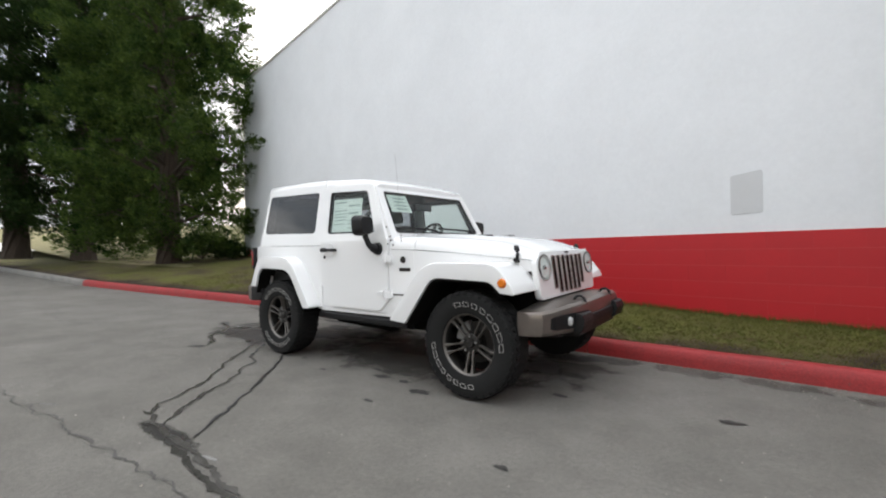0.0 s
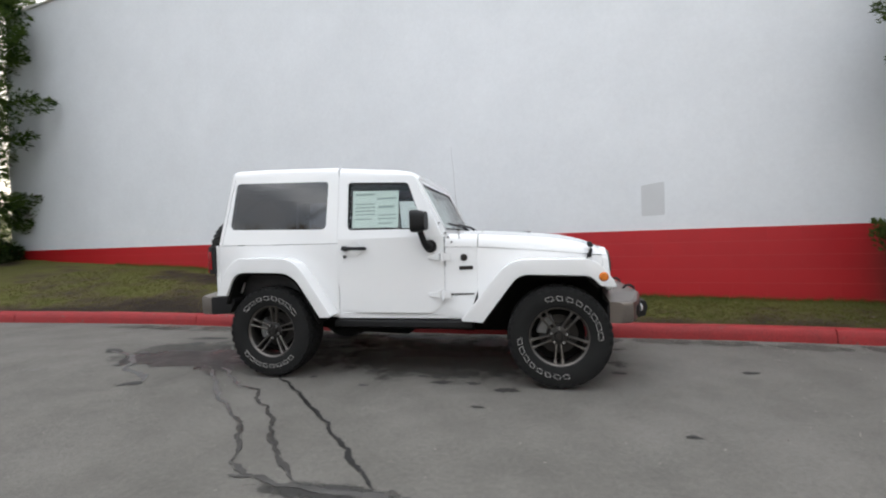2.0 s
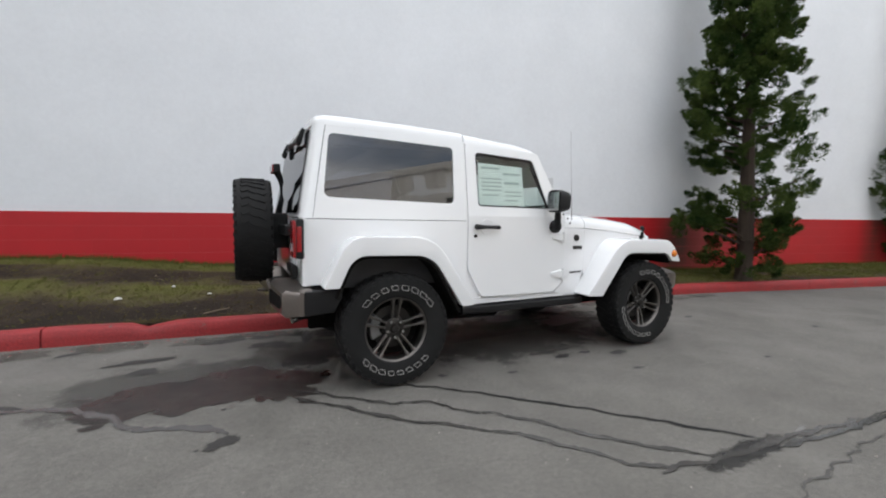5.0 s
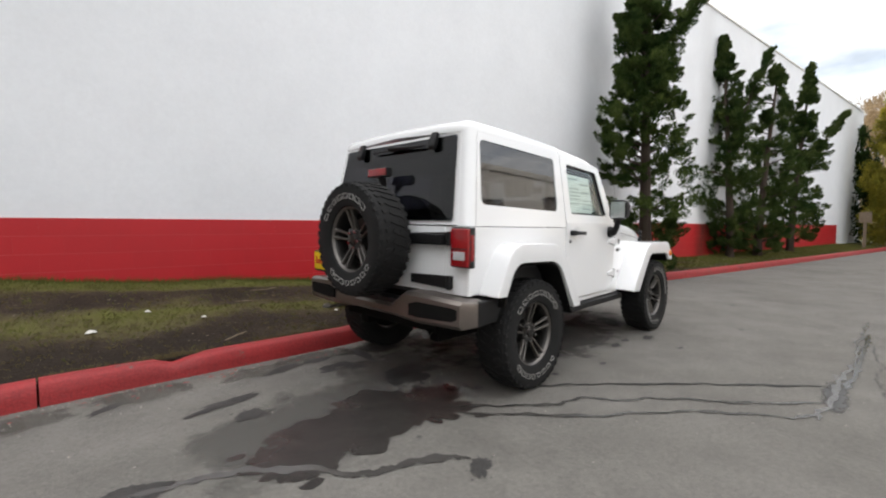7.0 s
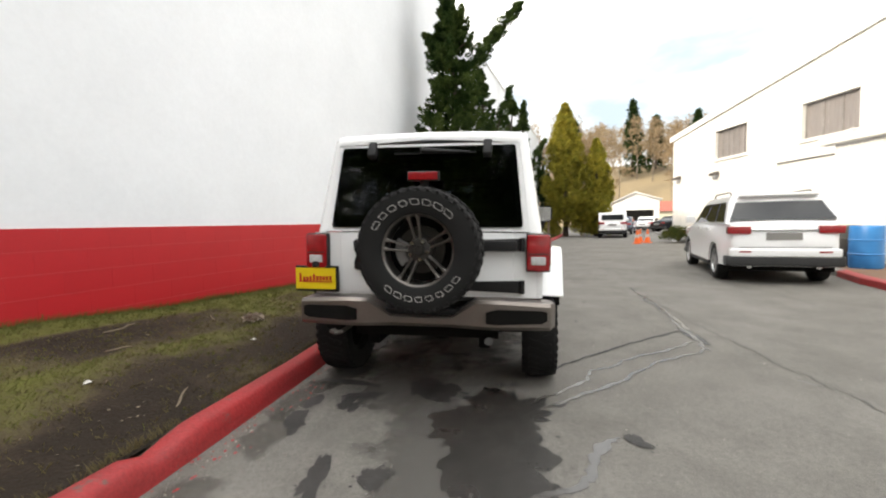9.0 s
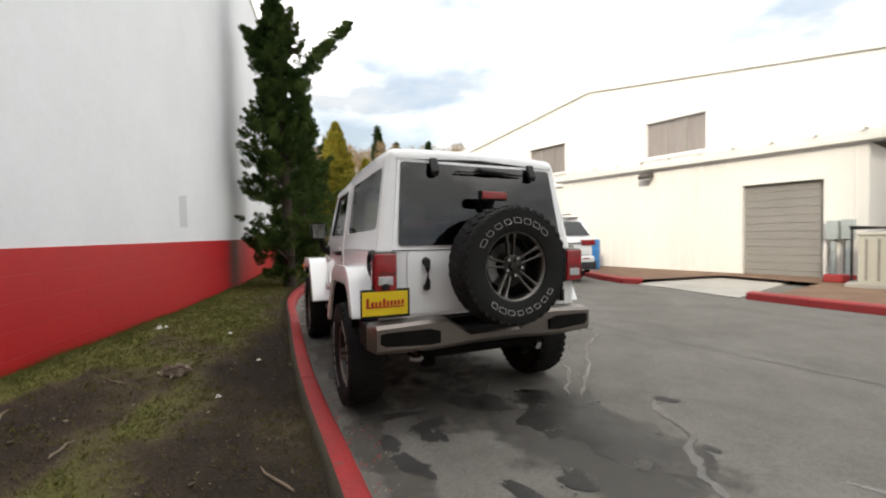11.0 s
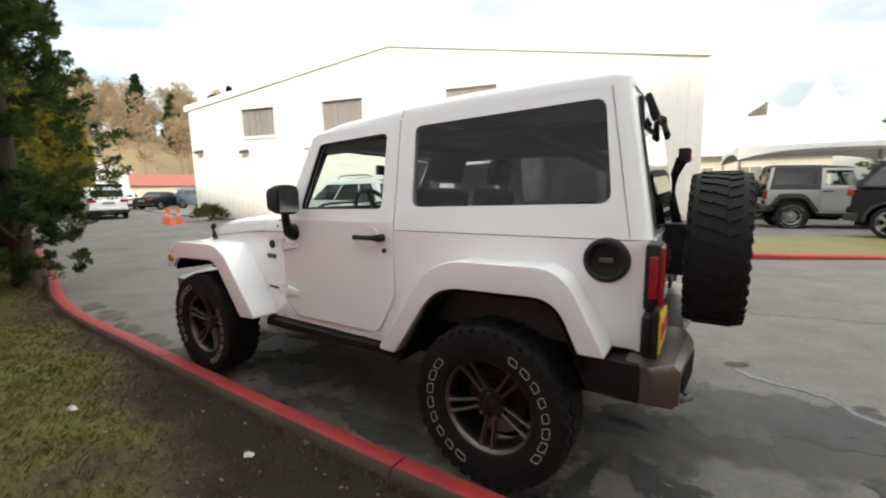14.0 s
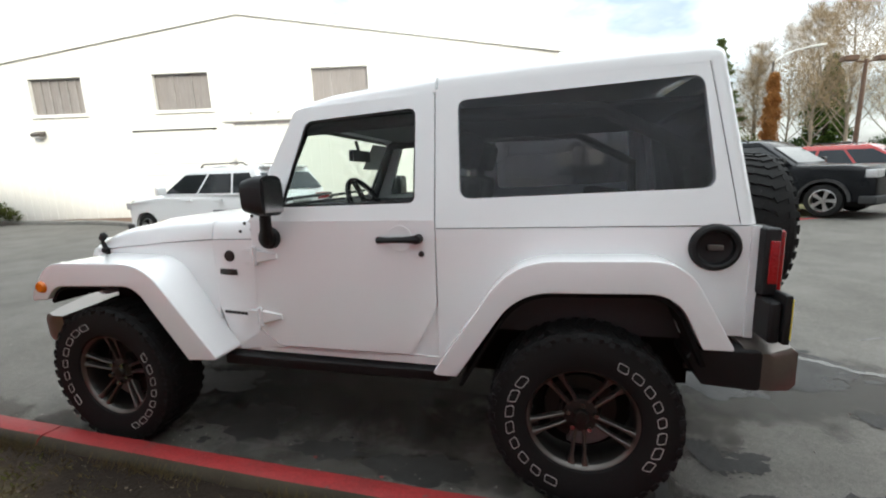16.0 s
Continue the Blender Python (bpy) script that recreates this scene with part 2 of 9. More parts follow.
def sheet(name, xs, ys_of, z_of, material, kind="structure", label="", category="", rows=8, parent=None):
    """A ground sheet between two lines over x."""
    bm = bmesh.new()
    grid = []
    for x in xs:
        y0, y1 = ys_of(x)
        grid.append([bm.verts.new((x, y0 + (y1 - y0) * j / rows, z_of(x, y0 + (y1 - y0) * j / rows))) for j in range(rows + 1)])
    for a, b in zip(grid, grid[1:]):
        for j in range(rows):
            bm.faces.new((a[j], b[j], b[j + 1], a[j + 1]))
    ob = part(name, bm, material, parent, smooth=True, angle=80)
    return tagged(ob, label, category, kind=kind)


M_ASPHALT = surf("asphalt", (0.132, 0.125, 0.112), (0.182, 0.173, 0.157), rough=0.93, scale=0.7, fine=190.0, bump=0.5, r2=0.86, spec=0.14)
M_SOIL = surf("verge_soil", (0.05, 0.036, 0.024), (0.1, 0.085, 0.05), rough=0.95, scale=1.2, fine=60.0, bump=0.5)
M_GRASSY = surf("thin_grass_ground", (0.076, 0.077, 0.028), (0.122, 0.1, 0.058), rough=0.95, scale=1.1, fine=50.0, bump=0.6)
M_WHITEWALL = surf("white_painted_wall", (0.795, 0.812, 0.838), (0.73, 0.748, 0.772), rough=0.75, scale=0.35, fine=30.0, bump=0.06)
M_RED = surf("red_painted_block", (0.5, 0.01, 0.016), (0.4, 0.008, 0.013), rough=0.5, scale=1.2, fine=30.0, bump=0.12, objrand=0.25)
M_REDLINE = surf("red_joint_line", (0.52, 0.055, 0.06), (0.45, 0.04, 0.045), rough=0.6, scale=2.0)
M_KERBRED = surf("red_kerb_paint", (0.35, 0.019, 0.021), (0.23, 0.022, 0.023), rough=0.65, scale=5.0, fine=50.0, bump=0.4)
M_KERBGREY = surf("kerb_concrete", (0.26, 0.25, 0.23), (0.16, 0.155, 0.145), rough=0.9, scale=3.0, fine=60.0, bump=0.4)
M_SIDING = surf("white_metal_siding", (0.78, 0.77, 0.74), (0.66, 0.65, 0.62), rough=0.55, scale=0.5, fine=8.0, stretch=(1, 1, 0.25))
M_GREYDOOR = surf("grey_roller_door", (0.25, 0.24, 0.225), (0.2, 0.195, 0.185), rough=0.6, scale=1.5)
M_DARKGLASS = surf("dusty_window_pane", (0.19, 0.17, 0.165), (0.28, 0.255, 0.245), rough=0.3, scale=1.6, fine=6.0, stretch=(2.5, 2.5, 0.3))
M_CARWHITE = surf("white_car_paint", (0.86, 0.865, 0.87), (0.84, 0.845, 0.85), rough=0.26, scale=1.0, fine=6.0, coat=0.8)
M_BLACKPL = surf("black_textured_plastic", (0.006, 0.006, 0.0066), (0.011, 0.011, 0.0118), rough=0.5, scale=8.0, fine=200.0, bump=0.15, spec=0.32)
M_RUBBER = surf("tyre_rubber", (0.008, 0.008, 0.0082), (0.014, 0.0138, 0.0135), rough=0.75, spec=0.25, scale=6.0, fine=80.0, bump=0.15)

def speckle(m, layers):
    """Multiplies the base colour by noise: (scale, low, high, detail) for each layer."""
    n, l = m.node_tree.nodes, m.node_tree.links
    bs = n["Principled BSDF"]
    for sc, lo, hi, det in layers:
        src = bs.inputs["Base Color"].links[0].from_socket
        g_ = n.new("ShaderNodeNewGeometry")
        z_ = n.new("ShaderNodeTexNoise")
        z_.inputs["Scale"].default_value, z_.inputs["Detail"].default_value, z_.inputs["Roughness"].default_value = sc, det, 0.65
        l.new(g_.outputs["Position"], z_.inputs["Vector"])
        r_ = n.new("ShaderNodeMapRange")
        l.new(z_.outputs["Fac"], r_.inputs["Value"])
        r_.inputs["From Min"].default_value, r_.inputs["From Max"].default_value = 0.32, 0.68
        r_.inputs["To Min"].default_value, r_.inputs["To Max"].default_value = lo, hi
        x_ = n.new("ShaderNodeMix")
        x_.data_type, x_.blend_type = "RGBA", "MULTIPLY"
        x_.inputs["Factor"].default_value = 1.0
        l.new(src, x_.inputs["A"])
        l.new(r_.outputs["Result"], x_.inputs["B"])
        l.new(x_.outputs["Result"], bs.inputs["Base Color"])


speckle(M_ASPHALT, ((260.0, 0.7, 1.32, 2.0), (38.0, 0.88, 1.12, 4.0), (2.3, 0.87, 1.12, 6.0)))
speckle(M_WHITEWALL, ((1.1, 0.965, 1.02, 6.0), (14.0, 0.98, 1.015, 4.0)))
speckle(M_KERBRED, ((60.0, 0.8, 1.15, 4.0),))

# ---- ground, road, verge ----
far = boxm(-500, 500, -500, 500, -0.6, -0.12)
tagged(part("ground", far, M_GRASSY), "flat grassy land reaching to the horizon", "ground", kind="structure")
RX = [-60 + 2 * i for i in range(10)] + [-40 + 0.5 * i for i in range(60)] + [-10 + 0.25 * i for i in range(80)] + [10 + 1.0 * i for i in range(31)] + [45, 60, 90]
sheet("road", RX, lambda x: (-60.0, kerb_y(max(-40, min(60, x))) + 0.05), lambda x, y: road_z(x), M_ASPHALT, label="worn grey asphalt lane with cracks and wet stains", category="road", rows=12)
VX = [-60 + 2 * i for i in range(10)] + [-40 + 0.5 * i for i in range(60)] + [-10 + 0.2 * i for i in range(100)] + [10 + 0.5 * i for i in range(60)] + [42, 60]
sheet("verge", VX, lambda x: (kerb_y(max(-40, min(60, x))) + 0.14, max(wall_y(x), kerb_y(max(-40, min(60, x))) + 1.0) + 0.05), verge_z, M_GRASSY, label="thin mossy grass strip with bare dark soil along the wall", category="grass verge", rows=24)

# ---- the long white building ----
WANG = math.atan(-0.165)
WM = Matrix.Translation((0, 2.92, 0)) @ Matrix.Rotation(WANG, 4, "Z")   # local x along the wall, -y towards the lane
K = math.cos(WANG)
bm = bmesh.new()
box(bm, WALL_X0 / K, WALL_X1 / K, 0.012, 0.35, -0.3, WALL_TOP)
wall_main = tagged(part("wall_long", bm, M_WHITEWALL, m=WM), "tall white painted blank wall of a long building", "wall", kind="structure")


# darker bands on the white paint and brown ones on the red behind trees
def add_dark_bands(m, colour, strength):
    n, l = m.node_tree.nodes, m.node_tree.links
    bs = n["Principled BSDF"]
    src = bs.inputs["Base Color"].links[0].from_socket
    geo = n.new("ShaderNodeNewGeometry")
    sep = n.new("ShaderNodeSeparateXYZ")
    l.new(geo.outputs["Position"], sep.inputs[0])
    total = None
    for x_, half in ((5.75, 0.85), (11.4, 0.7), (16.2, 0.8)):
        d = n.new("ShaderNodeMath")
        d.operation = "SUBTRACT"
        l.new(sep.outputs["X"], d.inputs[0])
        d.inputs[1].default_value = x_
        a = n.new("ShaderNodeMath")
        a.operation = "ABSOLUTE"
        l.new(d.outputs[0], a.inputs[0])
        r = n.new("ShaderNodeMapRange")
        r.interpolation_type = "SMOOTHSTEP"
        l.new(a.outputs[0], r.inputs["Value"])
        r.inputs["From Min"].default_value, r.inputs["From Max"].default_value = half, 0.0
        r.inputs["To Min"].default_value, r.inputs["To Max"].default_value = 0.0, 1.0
        if total is None:
            total = r.outputs["Result"]
        else:
            s = n.new("ShaderNodeMath")
            s.operation = "ADD"
            l.new(total, s.inputs[0])
            l.new(r.outputs["Result"], s.inputs[1])
            total = s.outputs[0]
    nz = n.new("ShaderNodeTexNoise")
    nz.inputs["Scale"].default_value, nz.inputs["Detail"].default_value = 1.6, 5.0
    mp = n.new("ShaderNodeMapping")
    mp.inputs["Scale"].default_value = (1.0, 1.0, 0.35)
    l.new(geo.outputs["Position"], mp.inputs["Vector"])
    l.new(mp.outputs["Vector"], nz.inputs["Vector"])
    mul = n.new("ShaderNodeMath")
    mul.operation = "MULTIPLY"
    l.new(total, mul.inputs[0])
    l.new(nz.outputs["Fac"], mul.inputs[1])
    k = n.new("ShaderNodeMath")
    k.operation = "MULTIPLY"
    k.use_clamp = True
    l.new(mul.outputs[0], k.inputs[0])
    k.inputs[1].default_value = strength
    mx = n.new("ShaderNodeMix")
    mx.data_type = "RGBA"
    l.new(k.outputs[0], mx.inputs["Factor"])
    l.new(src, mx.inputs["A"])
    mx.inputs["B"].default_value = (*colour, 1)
    l.new(mx.outputs["Result"], bs.inputs["Base Color"])


add_dark_bands(M_WHITEWALL, (0.4, 0.395, 0.39), 0.42)
add_dark_bands(M_RED, (0.07, 0.035, 0.025), 1.5)
part("coping", boxm(WALL_X0 / K - 0.05, WALL_X1 / K + 0.05, -0.03, 0.38, WALL_TOP, WALL_TOP + 0.06), M_SIDING, wall_main)
part("end_wall", boxm(WALL_X0 / K, WALL_X0 / K + 0.3, 0.36, 30, -0.3, WALL_TOP), M_WHITEWALL, wall_main)
part("end_wall", boxm(WALL_X1 / K - 0.3, WALL_X1 / K, 0.36, 30, -0.3, WALL_TOP), M_WHITEWALL, wall_main)
part("roof_deck", boxm(WALL_X0 / K + 0.3, WALL_X1 / K - 0.3, 0.36, 30, WALL_TOP - 0.5, WALL_TOP - 0.4), M_ASPHALT, wall_main)
bm = boxm(WALL_X0 / K, RED_END / K, 0.0, 0.011, -0.3, RED_TOP - 0.002)
band = part("joint_bed", bm, M_REDLINE, wall_main, "red painted mortar bed")
tagged(part("wall_patch", prismm(rounded([(2.62 / K, 1.46), (2.92 / K, 1.47), (2.92 / K, 1.95), (2.62 / K, 1.91)], 0.03), "y", 0.008, 0.02), surf("repainted_patch", (0.62, 0.63, 0.645), (0.58, 0.59, 0.6), rough=0.7, scale=3.0), m=WM), "pale grey repainted rectangle on the white wall", "wall patch")

# ---- kerb ----
def kerb_stone_mesh(x0, x1):
    """One length of kerb following the lane's edge, chipped in one place."""
    bm = bmesh.new()
    n = max(3, int((x1 - x0) / 0.12))
    rows = []
    for i in range(n + 1):
        x = x0 + (x1 - x0) * i / n
        y, z = kerb_y(x), road_z(x)
        h = 0.15 + 0.005 * noise.noise(Vector((x * 2.1, 0, 5)))
        chip = math.exp(-((x + 2.98) / 0.07) ** 2) if x < -2.98 else math.exp(-((x + 2.98) / 0.16) ** 2)
        h -= 0.05 * chip
        j = 0.004 * noise.noise(Vector((x * 5, 1, 2)))
        rows.append([(x, y - 0.02, z - 0.15), (x, y - 0.016 + j, z + h * 0.4), (x, y - 0.005 + j, z + h - 0.025), (x, y + 0.02, z + h), (x, y + 0.112, z + h + 0.003), (x, y + 0.135, z + h - 0.008), (x, y + 0.155, z + h - 0.04), (x, y + 0.16, z - 0.15)])
    vs = loft(bm, rows)
    for f in bm.faces:
        c = f.calc_center_median()
        if c.y > kerb_y(c.x) + 0.115:
            f.material_index = 1
    return bm


def worn(m, under, amount):
    """Lets a second colour show through where paint has gone."""
    n, l = m.node_tree.nodes, m.node_tree.links
    bs = n["Principled BSDF"]
    src = bs.inputs["Base Color"].links[0].from_socket
    g = n.new("ShaderNodeNewGeometry")
    nz = n.new("ShaderNodeTexNoise")
    nz.inputs["Scale"].default_value, nz.inputs["Detail"].default_value, nz.inputs["Roughness"].default_value = 7.0, 8.0, 0.7
    l.new(g.outputs["Position"], nz.inputs["Vector"])
    r = n.new("ShaderNodeMapRange")
    l.new(nz.outputs["Fac"], r.inputs["Value"])
    r.inputs["From Min"].default_value, r.inputs["From Max"].default_value = amount, amount + 0.06
    mx = n.new("ShaderNodeMix")
    mx.data_type = "RGBA"
    mx.clamp_factor = True
    l.new(r.outputs["Result"], mx.inputs["Factor"])
    l.new(src, mx.inputs["A"])
    mx.inputs["B"].default_value = (*under, 1)
    l.new(mx.outputs["Result"], bs.inputs["Base Color"])


worn(M_KERBRED, (0.13, 0.07, 0.06), 0.62)
M_KERBBACK = surf("mossy_kerb_back", (0.028, 0.023, 0.015), (0.056, 0.048, 0.029), rough=0.95, scale=4.0, bump=0.4)
kerb = thing("kerb", "red painted concrete kerb, worn and chipped, along the verge", "kerb", kind="structure")
JOINTS = [-40, -36, -32, -28, -24, -20, -17.7, -14.9, -12.1, -9.3, -6.5, -3.7, -0.9, 1.45, 4.07, 6.85, 9.6, 12.4, 15.2, 18, 21, 24, 27, 30, 34, 40]
for a, b in zip(JOINTS, JOINTS[1:]):
    part("kerb_stone", kerb_stone_mesh(a + 0.006, b - 0.006), [M_KERBRED if a > -13 else M_KERBGREY, M_KERBBACK], kerb, smooth=True, angle=50)
# flakes of red paint in the gutter
bm = bmesh.new()
rng = random.Random(5)
for _ in range(170):
    x = rng.uniform(-4.2, -1.0) if rng.random() < 0.75 else rng.uniform(-1, 6)
    y = kerb_y(x) - 0.03 - abs(rng.gauss(0, 0.09))
    r_ = rng.uniform(0.004, 0.015)
    vs = [bm.verts.new((x + r_ * rng.uniform(0.6, 1.5) * math.cos(a_), y + r_ * 0.6 * math.sin(a_), road_z(x) + 0.004 + rng.uniform(0, 0.004))) for a_ in (0.2, 1.5, 2.8, 4.1, 5.3)]
    bm.faces.new(vs)
tagged(part("paint_flakes", bm, M_KERBRED), "red paint flakes in the gutter", "paint flakes", kind="stuff")

# ---- wet trails, stains and cracks on the asphalt ----
def soft_mat(name, colour, rough, edge=0.55, noise_scale=2.2, amount=0.9, spec=0.5, bump=0.0):
    """A film on the road that thins out raggedly towards its rim."""
    m = bpy.data.materials.new(name)
    m.use_nodes = True
    n, l = m.node_tree.nodes, m.node_tree.links
    bs = n["Principled BSDF"]
    bs.inputs["Base Color"].default_value = (*colour, 1)
    bs.inputs["Roughness"].default_value = rough
    bs.inputs["Specular IOR Level"].default_value = spec
    tc = n.new("ShaderNodeTexCoord")
    ln = n.new("ShaderNodeVectorMath")
    ln.operation = "LENGTH"
    l.new(tc.outputs["Object"], ln.inputs[0])
    g = n.new("ShaderNodeNewGeometry")
    nz = n.new("ShaderNodeTexNoise")
    nz.inputs["Scale"].default_value, nz.inputs["Detail"].default_value, nz.inputs["Roughness"].default_value = noise_scale * 2.2, 8.0, 0.65
    l.new(g.outputs["Position"], nz.inputs["Vector"])
    mad = n.new("ShaderNodeMath")
    mad.operation = "MULTIPLY_ADD"
    l.new(nz.outputs["Fac"], mad.inputs[0])
    mad.inputs[1].default_value = 1.5
    l.new(ln.outputs["Value"], mad.inputs[2])
    r = n.new("ShaderNodeMapRange")
    r.interpolation_type = "SMOOTHSTEP"
    l.new(mad.outputs[0], r.inputs["Value"])
    r.inputs["From Min"].default_value, r.inputs["From Max"].default_value = edge + 0.74, edge + 1.08
    r.inputs["To Min"].default_value, r.inputs["To Max"].default_value = amount, 0.0
    l.new(r.outputs["Result"], bs.inputs["Alpha"])
    if bump:
        nb = n.new("ShaderNodeTexNoise")
        nb.inputs["Scale"].default_value = 120.0
        l.new(g.outputs["Position"], nb.inputs["Vector"])
        b = n.new("ShaderNodeBump")
        b.inputs["Strength"].default_value, b.inputs["Distance"].default_value = bump, 0.01
        l.new(nb.outputs["Fac"], b.inputs["Height"])
        l.new(b.outputs["Normal"], bs.inputs["Normal"])
    return m


M_DARKPATCH = soft_mat("damp_patch", (0.1, 0.095, 0.088), 0.85, 0.5, 1.2, 0.6, 0.14)
M_OIL = soft_mat("oil_spot", (0.03, 0.028, 0.026), 0.4, 0.45, 4.0, 0.92)
M_PALE = soft_mat("pale_residue", (0.3, 0.29, 0.28), 0.7, 0.4, 5.0, 0.55)
M_WET = surf("wet_trickle", (0.038, 0.036, 0.034), (0.055, 0.052, 0.048), rough=0.12, scale=6.0, fine=150.0, bump=0.08, spec=0.6)
M_WETDULL = surf("damp_trickle", (0.045, 0.042, 0.039), (0.085, 0.08, 0.075), rough=0.24, scale=6.0, fine=150.0, bump=0.08, spec=0.55)
M_CRACKWET = surf("wet_crack", (0.012, 0.0115, 0.011), (0.022, 0.021, 0.02), rough=0.6, spec=0.3, scale=5.0, fine=150.0, bump=0.2)
M_CRACK = surf("dark_crack", (0.06, 0.056, 0.052), (0.1, 0.095, 0.088), rough=0.9, scale=5.0)
DISC = [0]


def stain(name, x, y, rx, ry, ang, material, label, category="stain", lift=0.003):
    DISC[0] += 1
    bm = bmesh.new()
    up = lift + 0.0002 * (DISC[0] % 9)
    m = Matrix.Translation((x, y, road_z(x))) @ Matrix.Rotation(radians(ang), 4, "Z") @ Matrix.Diagonal((rx, ry, 1, 1))
    rows = []
    for k in range(13):
        rows.append([])
        for j in range(13):
            p = Vector((-1 + k / 6, -1 + j / 6, 0))
            p.z = road_z((m @ p).x) - road_z(x) + up
            rows[-1].append(bm.verts.new(p))
    for a_, b_ in zip(rows, rows[1:]):
        for j in range(12):
            bm.faces.new((a_[j], b_[j], b_[j + 1], a_[j + 1]))
    return tagged(part(name, bm, material, m=m), label, category)


def trail(name, pts, w, material, label, category, jitter=0.035, lift=0.005, seed=1):
    """A ragged ribbon along a line on the road."""
    rng = random.Random(seed)
    p = [Vector((*q, 0)) for q in pts]
    dense = []
    for a, b in zip(p, p[1:]):
        k = max(2, int((b - a).length / 0.02))
        dense += [a.lerp(b, i / k) for i in range(k)]
    dense.append(p[-1])
    bm = bmesh.new()
    rows = []
    for i, q in enumerate(dense):
        d = (dense[min(i + 1, len(dense) - 1)] - dense[max(i - 1, 0)]).normalized()
        nrm = Vector((-d.y, d.x, 0))
        o = jitter * (noise.noise(Vector((q.x * 3.1, q.y * 3.1, seed))) + 0.5 * noise.noise(Vector((q.x * 9, q.y * 9, seed + 4))) + 0.25 * noise.noise(Vector((q.x * 31, q.y * 31, seed + 6))))
        ww = w * (0.35 + 1.2 * abs(noise.noise(Vector((q.x * 6, q.y * 6, seed + 9)))) + 0.55 * rng.random())
        if i < 3 or i > len(dense) - 4:
            ww *= 0.35
        c = q + nrm * o
        rows.append([(c + nrm * ww / 2), (c - nrm * ww / 2)])
    vs = [[bm.verts.new((v.x, v.y, road_z(v.x) + lift)) for v in r] for r in rows]
    for a, b in zip(vs, vs[1:]):
        bm.faces.new((a[0], a[1], b[1], b[0]))
    bmesh.ops.recalc_face_normals(bm, faces=list(bm.faces))
    if bm.faces[:] and bm.faces[:][0].normal.z < 0:
        bmesh.ops.reverse_faces(bm, faces=list(bm.faces))
    return tagged(part(name, bm, material), label, category)


trail("crack", [(-1.25, -0.8), (-1.16, -0.86), (-0.74, -1.24), (-0.26, -1.72), (0.06, -2.12), (0.3, -2.4)], 0.028, M_CRACKWET, "dark wet crack running across the asphalt", "crack", seed=2, jitter=0.05)
trail("wet_trickle", [(-1.85, -0.72), (-1.734, -0.803), (-1.316, -1.165), (-1.12, -1.25), (-0.64, -1.71), (-0.32, -2.15), (-0.1, -2.38)], 0.03, M_WETDULL, "dark wet trickle running across the asphalt", "water trail", seed=3, lift=0.0055, jitter=0.05)
trail("wet_trickle", [(-1.9, -0.78), (-1.822, -0.88), (-1.36, -1.4), (-0.907, -1.734), (-0.6, -2.15), (-0.35, -2.38)], 0.03, M_WETDULL, "dark wet trickle running across the asphalt", "water trail", seed=4, lift=0.006, jitter=0.05)
trail("crack", [(-0.45, -2.38), (-0.1, -2.4), (0.3, -2.43), (0.6, -2.46), (1.1, -2.5)], 0.04, M_WETDULL, "wide damp crack along the middle of the lane", "crack", seed=5, lift=0.0065, jitter=0.05)
trail("crack", [(1.1, -2.5), (1.8, -2.52), (2.6, -2.56), (3.4, -2.62)], 0.025, M_WETDULL, "damp crack along the middle of the lane", "crack", seed=8, lift=0.0065, jitter=0.05)
trail("wet_trickle", [(0.3, -2.46), (0.6, -2.5), (1.0, -2.53), (1.6, -2.56), (2.6, -2.62)], 0.035, M_WET, "shining wet trickle along the lane", "water trail", seed=6, lift=0.007, jitter=0.04)
trail("damp_trail", [(-3.5, -0.45), (-3.2, -0.5), (-2.97, -0.66), (-2.62, -0.97), (-2.25, -1.22)], 0.055, M_WETDULL, "damp trail on the asphalt behind the car", "water trail", seed=7, lift=0.0045, jitter=0.07)
M_WETGROUND = surf("wet_asphalt", (0.02, 0.0188, 0.017), (0.04, 0.037, 0.034), rough=0.48, scale=3.0, fine=170.0, bump=0.5, spec=0.3, r2=0.25)
M_DARKSPOT = surf("oily_asphalt", (0.02, 0.019, 0.0175), (0.045, 0.042, 0.039), rough=0.75, scale=5.0, fine=170.0, bump=0.5)
for mm_ in (M_WETGROUND, M_DARKSPOT):
    speckle(mm_, ((260.0, 0.6, 1.5, 2.0), (9.0, 0.8, 1.2, 4.0)))


